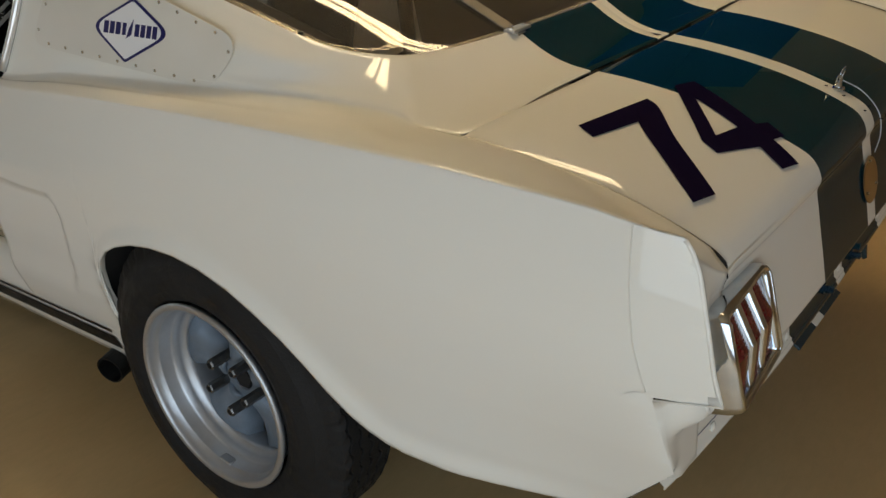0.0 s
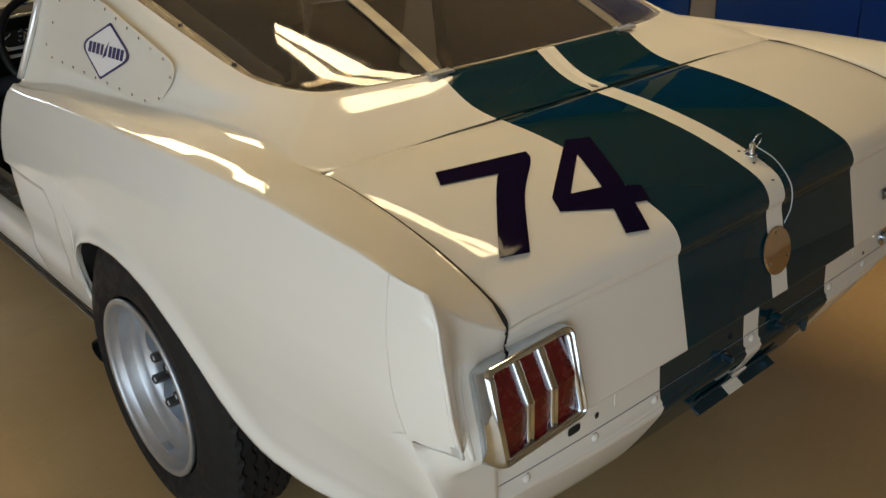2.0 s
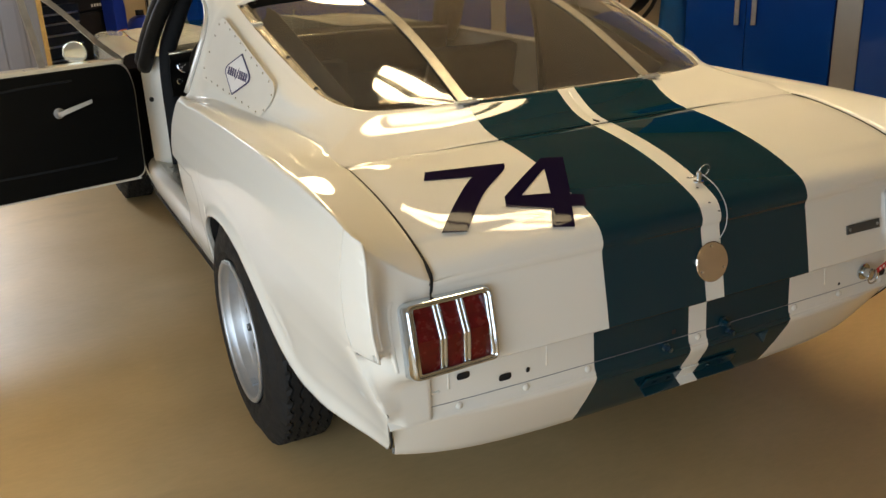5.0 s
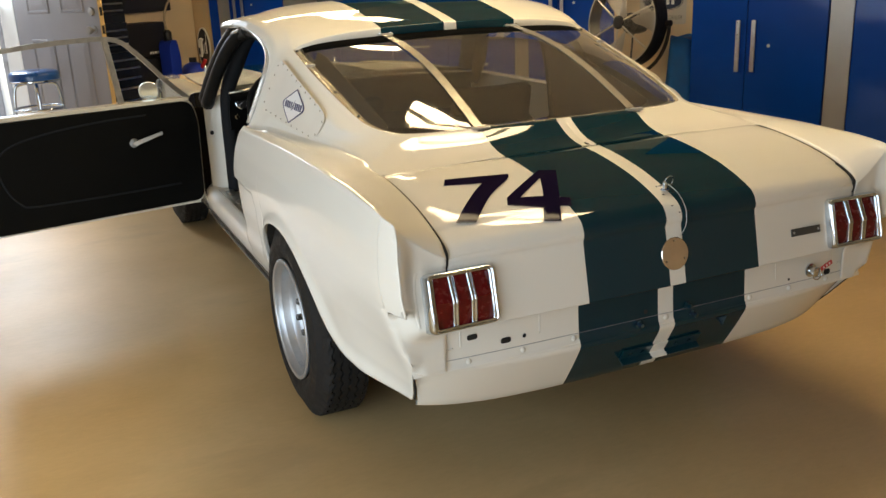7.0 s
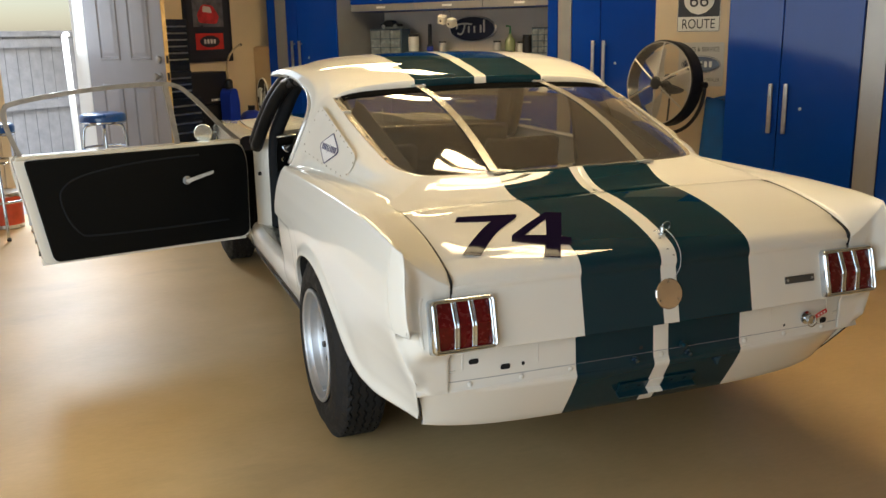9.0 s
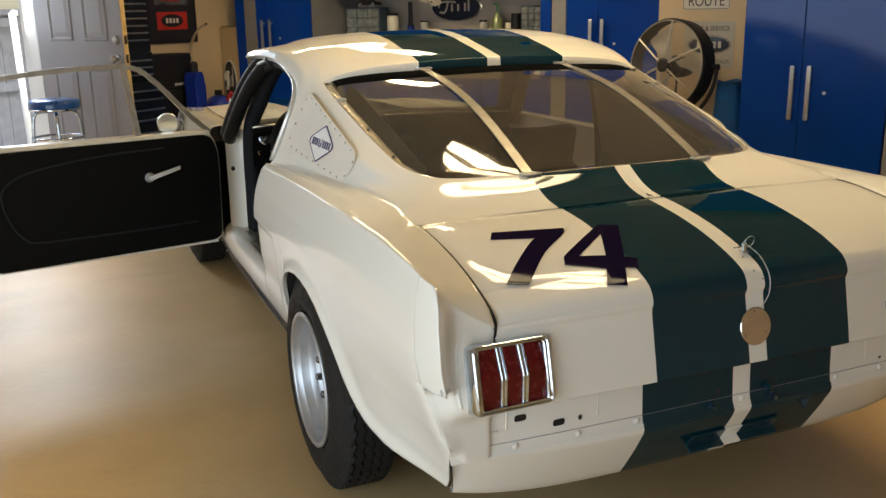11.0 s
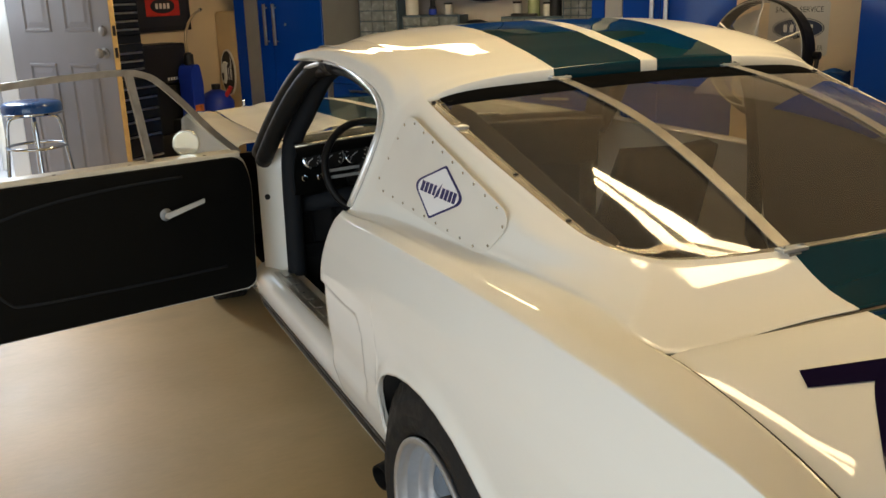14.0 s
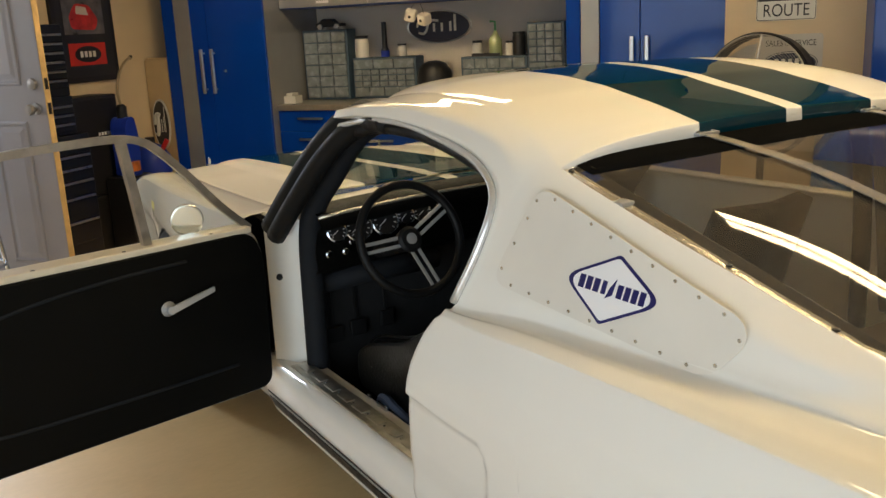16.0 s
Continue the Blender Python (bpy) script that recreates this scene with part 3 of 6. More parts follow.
def fender(s):
    rows = []
    for x in FX:
        r2 = 0.37 ** 2 - (x + 2.77) ** 2
        zl = 0.34 + math.sqrt(r2) * 0.93 if r2 > 0 else 0.25
        zt = front_z(x)
        col = [(x, YC + s * front_h(x, zl + (zt - zl) * t), zl + (zt - zl) * t) for t in LEV[::2] + (1.0,)]
        for k, (dh, dz) in enumerate(((0.012, 0.012), (0.035, 0.018), (0.075, 0.020), (0.115, 0.016), (0.15, 0.014))):
            col.append((x, YC + s * (front_h(x, zt) - dh), zt + dz))
        rows.append(col)
    return grid(rows, flip=s < 0)


for s in (-1, 1):
    panel("front_fender", fender(s), M_WHITE)
M_STICK = material("yellow_sticker", (0.55, 0.52, 0.12), 0.45, vary=0.25, scale=60)
link("sticker", grid([[(x, YC - front_h(x, z) - 0.0015, z) for x in np.linspace(-3.085, -3.01, 5)] for z in np.linspace(0.785, 0.820, 4)]), M_STICK, car, "small yellow inspection sticker")
rows = []
for x in np.linspace(-3.5, -1.99, 24):
    row = []
    for k in range(-32, 33):
        t = k / 32
        hh = front_h(x, 0.925) - 0.155
        zt = front_z(x)
        z = zt + 0.014 + 0.018 * (1 - abs(t) ** 2.5)
        z += 0.010 * smooth(0.66, 0.60, abs(t)) * smooth(-3.5, -3.3, x)      # raised middle
        row.append((x, YC + hh * t, z))
    rows.append(row)
bonnet = panel("bonnet", grid(rows), M_PAINT, 0.005, "white bonnet with two dark teal stripes")
for y in (-0.45, 0.45):
    link("bonnet_pin", turned([(0.014, 0), (0.014, 0.003), (0.006, 0.005), (0.006, 0.030), (0.003, 0.034), (0, 0.035)], 12, m=Matrix.Translation((-3.30, YC + y, front_z(-3.30) + 0.026))), M_CHROME, bonnet, "chrome bonnet pin")
rows = []
for x, z in ((-1.985, 0.955), (-1.90, 0.965), (-1.80, 0.96), (-1.72, 0.955)):
    rows.append([(x + 0.03 * t * t, YC + 0.735 * t, z - 0.02 * t * t) for t in np.linspace(-1, 1, 15)])
panel("cowl", grid(rows), M_PAINT)
rows = []
for x in np.linspace(-1.83, -0.61, 20):
    rows.append([(x, YC + side_h(x, z) - 0.002, z) for z in np.linspace(0.44, 0.93, 14)] + [(x, YC + 0.78, 0.945), (x, YC + 0.74, 0.94)])
panel("passenger_door", grid(rows), M_WHITE, 0.01)


# windscreen pillars, drip rails, screen
for s in (-1, 1):
    pil = spl([(-1.735, YC + s * 0.742, 0.915), (-1.62, YC + s * 0.718, 1.03), (-1.50, YC + s * 0.680, 1.155), (-1.41, YC + s * 0.640, 1.238), (-1.33, YC + s * 0.606, 1.276), (-1.25, YC + s * 0.620, 1.290), (-1.17, YC + s * 0.625, 1.290)], 5)
    link("windscreen_pillar", tube(pil, 0.033, 10), M_BLACK, car, "black rubber-faced windscreen pillar", smooth=True)
    link("pillar_rubber", tube([p + np.array((0.035, 0, -0.022)) for p in pil], 0.031, 10), M_BLACK, car, "black rubber door seal", smooth=True)
    rail = [np.array((q[0], YC + s * (q[1] + 0.006), q[2] - 0.002)) for q in spl(B_LINE[:8], 5)]
    rail = [p + np.array((0.0, s * 0.018, -0.006)) for p in pil[2:]][:16:2] + rail
    link("drip_rail", tube(rail, 0.0085, 8), M_BRIGHT, car, "bright metal drip rail", smooth=True)
    seal = [p + np.array((0.012, -s * 0.022, -0.022)) for p in rail[7:]]
    link("roof_seal", tube(seal, 0.016, 8), M_BLACK, car, "black rubber roof seal", smooth=True)
scr = []
for k in range(9):
    t = k / 8
    scr.append([(-1.93 + 0.20 * y * y + (0.545 - 0.135 * y * y) * t - 0.03 * math.sin(math.pi * t), YC + (0.72 - 0.14 * t) * y, 0.955 - 0.02 * y * y + (1.335 - 0.955 - 0.035 * y * y) * t) for y in np.linspace(-1, 1, 17)])
ws = thick(link("windscreen", grid(scr), M_GLASS, car, "clear curved windscreen", smooth=True), 0.004)
ws.visible_shadow = False


# ---- rear window, straps and side plates ----
WT = [(-0.44 + 0.035 * (1 - t * t), 0.612 * t, 1.288 - 0.062 * (0.5 * t * t + 0.5 * t ** 8) - 0.032 * (1 - 0.8 * t ** 4)) for t in np.linspace(-1, 1, 33)]


def window_bottom(t):
    """The lower edge of the rear window, from one corner to the other."""
    pts = [(0.17, 0.580, 1.030), (0.27, 0.550, 1.011), (0.33, 0.49, 1.005), (0.372, 0.33, 1.008), (0.392, 0.15, 1.011), (0.397, 0.0, 1.012)]
    c = spl(pts, 6)
    i = (1 - abs(t)) * (len(c) - 1)
    a = int(min(i, len(c) - 2))
    p = c[a] + (c[a + 1] - c[a]) * (i - a)
    return np.array((p[0], math.copysign(p[1], t) if t else 0.0, p[2]))


def pane(lift, n=18, inset=0.0):
    rows = []
    ts = np.linspace(-1, 1, 33)
    for k in range(n + 1):
        s = k / n
        row = []
        for t, top in zip(ts, WT):
            a, b = np.array(top), window_bottom(t)
            p = a + (b - a) * s
            bulge = 0.045 * math.sin(math.pi * s) * (1 - t ** 4)
            edge = (0.612 + 0.016 * math.sin(math.pi * s * 0.8)) if abs(t) == 1 else 0
            row.append((p[0], YC + p[1], p[2] + bulge + lift))
        rows.append(row)
    return rows


rw = thick(link("rear_window", grid(pane(0.0), flip=False), M_SMOKE, car, "clear plastic rear window", smooth=True), 0.003)
rw.visible_shadow = False


def window_point(t, s):
    """A place on the pane."""
    i = (t + 1) / 2 * 32
    j = int(min(max(i, 0), 31))
    a = np.array(WT[j]) + (np.array(WT[j + 1]) - np.array(WT[j])) * (i - j)
    p = a + (window_bottom(t) - a) * s
    return Vector((p[0], YC + p[1], p[2] + 0.045 * math.sin(math.pi * s) * (1 - t ** 4)))


def flat_bar(path, width, t, side):
    rows = []
    for i, p in enumerate(path):
        w = Vector(side) * width / 2
        rows.append([p - w, p + w, p + w + Vector((0, 0, t)), p - w + Vector((0, 0, t))])
    bm = grid(rows, closed=True)
    bm.verts.ensure_lookup_table()
    bm.faces.new([bm.verts[i] for i in (3, 2, 1, 0)])
    bm.faces.new(bm.verts[-4:])
    return bm


for s in (-1, 1):
    ends = []
    for u, y in ((0.0, 0.272), (1.0, 0.284)):
        best = min(np.linspace(-1, 1, 401), key=lambda q: abs(window_point(q, u).y - YC - s * y))
        ends.append(window_point(best, u))
    path = [ends[0] + (ends[1] - ends[0]) * (k / 14) + Vector((0, 0, 0.006 + 0.044 * math.sin(math.pi * k / 14))) for k in range(15)]
    path = [path[0] + Vector((-0.02, 0, 0.012))] + path + [path[-1] + Vector((0.018, 0, -0.002)), path[-1] + Vector((0.03, 0, -0.010))]
    strap = link("window_strap", flat_bar(path, 0.030, 0.003, (0, 1, 0)), M_TRIMM, car, "bare aluminium window strap")
    for p in (path[1], path[-2]):
        link("strap_foot", box(p.x - 0.012, p.x + 0.012, p.y - 0.030, p.y + 0.030, p.z - 0.001, p.z + 0.006, 0.002), M_ALU, strap)
        for dy in (-0.021, 0.021):
            link("screw", turned([(0.005, 0), (0.005, 0.003), (0.0, 0.0045)], 8, m=Matrix.Translation((p.x, p.y + dy, p.z + 0.006))), M_CHROME, strap)
# metal trim round the window
for s in (-1, 1):
    edge = [window_point(s * 0.999, u) for u in np.linspace(0, 1, 14)]
    low = [window_point(s * t, 1.0) for t in np.linspace(1, 0.0, 22)]
    path = edge + low[1:]
    rows = []
    for i, p in enumerate(path):
        d = (path[min(i + 1, len(path) - 1)] - path[max(i - 1, 0)]).normalized()
        out = d.cross(Vector((0, 0, 1))).normalized() * (1 if s > 0 else -1)
        if out.dot(Vector((0.25, s, 0))) < 0:
            out = -out
        rows.append([p - out * 0.010 + Vector((0, 0, 0.003)), p + out * 0.015 + Vector((0, 0, 0.005)), p + out * 0.018 + Vector((0, 0, 0.001)), p + out * 0.018 - Vector((0, 0, 0.01)), p - out * 0.010 - Vector((0, 0, 0.01))])
    trim = link("window_trim", grid(rows, closed=True), M_TRIMM, car, "dull metal window trim")
    for u in (0.02, 0.62, 0.93):
        p = window_point(s * 0.999, u)
        link("screw", turned([(0.006, 0), (0.006, 0.003), (0.0, 0.005)], 10, m=Matrix.Translation(p + Vector((0, s * 0.002, 0.004)))), M_BLACK, trim)
    p = window_point(s * 0.999, 0.23)
    link("clip", box(p.x - 0.022, p.x + 0.022, p.y + s * 0.004 - 0.016, p.y + s * 0.004 + 0.016, p.z - 0.002, p.z + 0.006, 0.002), M_ALU, trim, "small metal clip")


# side plates over the quarter windows with their screws, and the decal
def on_sail(x, z, s, lift):
    return Vector((x, YC + s * (sail_h(x, z) + lift), z))


def rounded(pts, rad, n=6):
    """Polygon with rounded corners in the plane."""
    out = []
    k = len(pts)
    for i in range(k):
        p, a, b = (np.array(pts[j % k], float) for j in (i, i - 1, i + 1))
        r = rad[i] if isinstance(rad, (list, tuple)) else rad
        da, db = a - p, b - p
        ra, rb = min(r, np.linalg.norm(da) * 0.45), min(r, np.linalg.norm(db) * 0.45)
        q0, q1 = p + da / np.linalg.norm(da) * ra, p + db / np.linalg.norm(db) * rb
        for j in range(n + 1):
            t = j / n
            out.append((1 - t) ** 2 * q0 + 2 * t * (1 - t) * p + t * t * q1)
    return out


def sail_sheet(outline, s, lift, t):
    bm = bmesh.new()
    top = [bm.verts.new(on_sail(x, z, s, lift + t)) for x, z in outline]
    bot = [bm.verts.new(on_sail(x, z, s, lift)) for x, z in outline]
    f = bm.faces.new(top)
    k = len(top)
    for i in range(k):
        bm.faces.new((top[i], bot[i], bot[(i + 1) % k], top[(i + 1) % k]))
    bmesh.ops.recalc_face_normals(bm, faces=bm.faces[:])
    bmesh.ops.triangulate(bm, faces=[f])
    return bm


PLATE = [(-0.448, 1.202), (0.035, 1.056), (0.050, 1.024), (0.000, 0.962), (-0.490, 1.010), (-0.505, 1.033)]
GY = [(-0.332, 1.058), (-0.216, 1.110), (-0.108, 1.048), (-0.226, 0.993)]
GY_R = (0.035, 0.006, 0.035, 0.006)
for s in (-1, 1):
    plate = link("quarter_plate", sail_sheet(rounded(PLATE, (0.05, 0.03, 0.03, 0.03, 0.025, 0.04)), s, 0.003, 0.0015), M_PANEL, car, "pale riveted quarter window plate")
    ring = rounded([(-0.436, 1.191), (0.030, 1.049), (0.040, 1.026), (-0.002, 0.970), (-0.484, 1.018), (-0.493, 1.034)], 0.02, 2)
    acc, last, total = 0.0, None, 0.0
    loop = ring + ring[:1]
    for a, b in zip(loop, loop[1:]):
        d = float(np.linalg.norm(b - a))
        while acc <= d:
            q = a + (b - a) * (acc / max(d, 1e-6))
            m = Matrix.Translation(on_sail(q[0], q[1], s, 0.0045)) @ pose(0, 0, 0, -90 * s, 0, 0)
            link("screw", turned([(0.0034, 0), (0.0034, 0.0016), (0.0, 0.0024)], 8, m=m), M_TRIMM, plate)
            acc += 0.052
        acc -= d
    decal = link("decal", sail_sheet(rounded(GY, GY_R), s, 0.0055, 0.0006), M_NAVY, plate, "blue-edged white diamond decal")
    c = np.mean(GY, axis=0)
    link("decal_field", sail_sheet(rounded([c + (np.array(p) - c) * 0.90 for p in GY], GY_R), s, 0.0063, 0.0006), M_DECAL, decal)
    # wording drawn as plain bars
    ax = np.array(GY[2]) - np.array(GY[0])
    ax /= np.linalg.norm(ax)
    up = np.array((-ax[1], ax[0]))
    for k, w in ((-0.064, 0.013), (-0.047, 0.013), (-0.030, 0.013), (-0.013, 0.010), (0.022, 0.012), (0.038, 0.012), (0.054, 0.012), (0.070, 0.012)):
        o = c + ax * k + up * 0.001
        link("lettering_bar", sail_sheet([o + ax * w / 2 + up * 0.011, o - ax * w / 2 + up * 0.011, o - ax * w / 2 - up * 0.011, o + ax * w / 2 - up * 0.011], s, 0.007, 0.0005), M_NAVY, decal)
    o = c + ax * 0.004
    link("emblem", sail_sheet([o + up * 0.020 + ax * 0.006, o + up * 0.004 - ax * 0.004, o - up * 0.016 - ax * 0.010, o - up * 0.008 + ax * 0.004], s, 0.007, 0.0005), M_NAVY, decal)

# black sheet added over the pane's top: the roof lip's shade and its seal
rows = []
for i in range(33):
    t = -0.97 + 1.94 * i / 32
    d = 0.135 * (1 - 0.55 * t ** 6)
    rows.append([window_point(t, 0.0) + Vector((0, 0, 0.004)), window_point(t, d * 0.5) + Vector((0, 0, 0.004)), window_point(t, d) + Vector((0, 0, 0.004)), window_point(t, d) + Vector((0, 0, 0.001))])
link("window_seal", grid(rows), material("matt_black_seal_shade", (0.004, 0.004, 0.004), 0.9, spec=0.02), car, "black band for seal and shade along the rear window's top", smooth=True)


# ---- tail fittings ----
M_BLUEBOLT = material("blue_tinted_steel", (0.06, 0.12, 0.18), 0.22, 0.8)


def frame_matrix(o, a, b):
    """A frame with x along a, y along b, z out."""
    a, b = Vector(a).normalized(), Vector(b)
    n = a.cross(b).normalized()
    b = n.cross(a)
    return Matrix(((a.x, b.x, n.x, o[0]), (a.y, b.y, n.y, o[1]), (a.z, b.z, n.z, o[2]), (0, 0, 0, 1)))


def kink(b, h):
    return 0.017 * (1 - abs(b) / h)


def ring_frame(outer, inner, prof):
    """A moulded frame between two outlines of equal length; prof: (share from outer to inner, height)."""
    rows = [[Vector((o[0] + (i[0] - o[0]) * f, o[1] + (i[1] - o[1]) * f, z + (kink(o[1], 0.076) if z > 0.004 else 0))) for o, i in zip(outer, inner)] for f, z in prof]
    return grid(rows, closed=True)


def tail_light(s):
    W, H = 0.095, 0.074
    m = frame_matrix((0.988, YC + s * 0.651, 0.717), (0.010 * s, 0.165, 0.003 * s), (-0.030, 0, 0.125))
    body = link("tail_light", box(-W + 0.006, W - 0.006, -H + 0.006, H - 0.006, -0.045, -0.010, 0.008), M_CHROME, car, "red three-segment tail light with chrome bezel", m=m)
    outer = rounded([(-W, -H), (W, -H), (W, H), (-W, H)], 0.017, 6)
    inner = rounded([(-W + 0.019, -H + 0.014), (W - 0.019, -H + 0.014), (W - 0.019, H - 0.014), (-W + 0.019, H - 0.014)], 0.006, 6)
    link("bezel", ring_frame(outer, inner, ((-0.05, -0.03), (-0.05, -0.004), (0, 0.005), (0.10, 0.0125), (0.25, 0.017), (0.38, 0.0185), (0.46, 0.017), (0.52, 0.0145), (0.62, 0.0140), (0.72, 0.016), (0.84, 0.0155), (0.95, 0.012), (1, 0.006), (1, -0.004))), M_CHROME, body, smooth=True)
    x0, x1 = -W + 0.018, W - 0.018
    seg = (x1 - x0) / 3
    for k in range(3):
        a, b = x0 + seg * k + (0.007 if k else 0), x0 + seg * (k + 1) - (0.007 if k < 2 else 0)
        rows = []
        n = 46
        for q in range(n + 1):                                  # fine level ribs moulded in the lens
            y = -H + 0.013 + (2 * H - 0.026) * q / n
            rows.append([Vector((x, y, 0.002 + kink(y, H) + (0.0002 if q % 2 else 0.0) + 0.003 * (1 - ((x - (a + b) / 2) / (b - a) * 2) ** 2))) for x in np.linspace(a, b, 7)])
        link("lens", grid(rows), M_RED, body, "deep red ribbed lens")
    for k in (1, 2):
        xc = x0 + seg * k
        rows = [[Vector((xc + dx, y, 0.002 + kink(y, H) + dz)) for dx, dz in ((-0.0085, -0.004), (-0.0080, 0.004), (-0.0065, 0.006), (-0.0045, 0.0068), (-0.0022, 0.006), (-0.001, 0.0045), (0.001, 0.0045), (0.0022, 0.006), (0.0045, 0.0068), (0.0065, 0.006), (0.0080, 0.004), (0.0085, -0.004))] for y in np.linspace(-H + 0.010, H - 0.010, 17)]
        link("divider", grid(rows), M_CHROME, body, smooth=True)
    # white pressed rim standing round the outer side of the lamp
    o = -1 if s < 0 else 1
    rim = spl([(o * -0.02, H + 0.013), (o * 0.05, H + 0.014), (o * (W + 0.004), H + 0.006), (o * (W + 0.018), H - 0.022), (o * (W + 0.019), -0.01), (o * (W + 0.014), -H * 0.75)], 6)
    link("lamp_surround", tube([(x, y, -0.020 - 0.05 * max(abs(x) - W, 0)) for x, y in rim], [0.003 + 0.006 * math.sin(math.pi * k / (len(rim) - 1)) for k in range(len(rim))], 10), M_WHITE, body, "white pressed lamp surround", smooth=True)
    return body


for s in (-1, 1):
    tail_light(s)
    # pressed ribs in the panel below the lamp
    o = s
    for pts, r in (([(0.700, 0.628), (0.706, 0.604), (0.696, 0.580), (0.672, 0.566), (0.655, 0.566)], 0.0035), ([(0.632, 0.622), (0.634, 0.566)], 0.0025), ([(0.405, 0.612), (0.407, 0.560)], 0.0018)):
        c = spl(pts, 6)
        link("pressed_rib", tube([(0.9465 + (0.60 - z) * 0.05 - 0.010 * (h / 0.77) ** 2 - 0.012 * (h / 0.77) ** 6, YC + o * h, z) for h, z in c], r, 8), M_WHITE, car, smooth=True)

badge = link("nameplate", box(-0.055, 0.055, -0.011, 0.011, 0, 0.004, 0.0015), material("dark_grey_plate", (0.09, 0.09, 0.085), 0.4, 0.4, vary=0.1), car, "dark grey blank nameplate", m=frame_matrix((0.984, 0.473, 0.711), (0.012, 1, 0), (-0.2, 0, 1)))
for x in (-0.046, 0.046):
    link("rivet", turned([(0.004, 0.004), (0.004, 0.005), (0, 0.0065)], 8, m=Matrix.Translation((x, 0, 0))), M_ALU, badge)
M_DISC = material("polished_steel_disc", (0.64, 0.57, 0.50), 0.07, 1.0, vary=0.08, scale=14)
disc = link("lock_cover_disc", turned([(0, 0), (0.044, 0), (0.045, 0.002), (0.043, 0.004), (0, 0.0045)], 40), M_DISC, car, "round polished metal cover disc", smooth=False, m=frame_matrix((0.986, -0.002, 0.722), (0, 1, 0), (-0.2, 0, 1)))
for a in (90, 210, 330):
    link("rivet", turned([(0.003, 0.004), (0.003, 0.006), (0, 0.007)], 8, m=Matrix.Translation((0.035 * math.cos(radians(a)), 0.035 * math.sin(radians(a)), 0))), M_CHROME, disc)
# lid pin with its ring, lanyard and doubler plate
px, py = 0.905, 0.022
pin = link("lid_pin", turned([(0.012, 0), (0.012, 0.003), (0.006, 0.004), (0.006, 0.022), (0.003, 0.026), (0, 0.027)], 14), M_CHROME, car, "chrome lid pin with ring clip", m=Matrix.Translation((px, py, deck_z(px) + 0.001)))
link("ring_clip", tube([(0.0 + 0.004 * math.sin(a), 0.014 + 0.014 * math.cos(a), 0.024 + 0.014 * math.sin(a)) for a in np.linspace(0, 2 * math.pi, 20, endpoint=False)], 0.0016, 6, closed=True), M_CHROME, pin, smooth=True)
link("clip_bar", tube([(0, -0.026, 0.013), (0, 0.010, 0.015)], 0.0018, 6), M_CHROME, pin, smooth=True)
link("lanyard", tube(spl([(0.0, 0.01, 0.016), (0.04, 0.015, -0.004), (0.073, 0.015, -0.04), (0.082, 0.010, -0.08), (0.080, -0.005, -0.110)], 6), 0.0012, 5), M_ALU, pin, smooth=True)
for k, (dx, dy) in enumerate(((-0.018, -0.014), (0.016, -0.017), (0.016, 0.017), (0.055, -0.016), (0.055, 0.016), (0.085, -0.015), (0.085, 0.015))):
    x = px + dx
    link("rivet", turned([(0.003, 0), (0.003, 0.001), (0, 0.002)], 8), M_DARK, pin, m=Matrix.Translation((dx, dy, (deck_z(min(x, 0.968)) - deck_z(px)))))


link("panel_seam", tube([(0.9515 - 0.010 * t * t - 0.012 * t ** 6, YC + 0.765 * t, 0.5365) for t in np.linspace(-0.93, 0.93, 41)], 0.0007, 6), M_FENCE, car, "fine dark seam above the valance", smooth=True)
# slots and screws in the panels below the lid
for y, z, w, h in ((-0.601, 0.588, 0.015, 0.008), (-0.507, 0.561, 0.015, 0.008), (-0.453, 0.563, 0.005, 0.006), (-0.070, 0.554, 0.006, 0.006), (0.458, 0.551, 0.004, 0.004), (0.618, 0.546, 0.013, 0.009)):
    o = rounded([(-w, -h), (w, -h), (w, h), (-w, h)], h * 0.95, 5)
    bm = bmesh.new()
    rim = [bm.verts.new((p[0], p[1], 0.0)) for p in o]
    rim2 = [bm.verts.new((p[0] * 0.94, p[1] * 0.9, -0.0004)) for p in o]
    bm.faces.new(rim2)
    for i in range(len(o)):
        bm.faces.new((rim[i], rim[(i + 1) % len(o)], rim2[(i + 1) % len(o)], rim2[i]))
    t = abs(y) / 0.77
    link("slot", bm, M_DARK, car, m=frame_matrix((0.9492 + (0.588 - z) * 0.05 - 0.010 * t * t - 0.012 * t ** 6, YC + y, z), (0, 1, 0), (0, 0, 1)))
for y in (-0.725, -0.614, -0.459, -0.304, 0.0, 0.304, 0.459, 0.614):
    t = abs(y) / 0.765
    link("valance_screw", turned([(0.008, 0), (0.008, 0.002), (0.004, 0.004), (0, 0.005)], 12), M_GREEN if abs(y) < 0.28 and y else M_WHITE, car, m=frame_matrix((0.9525 - 0.010 * t * t - 0.012 * t ** 6, YC + y, 0.525), (0, 1, 0), (0, 0, 1)))
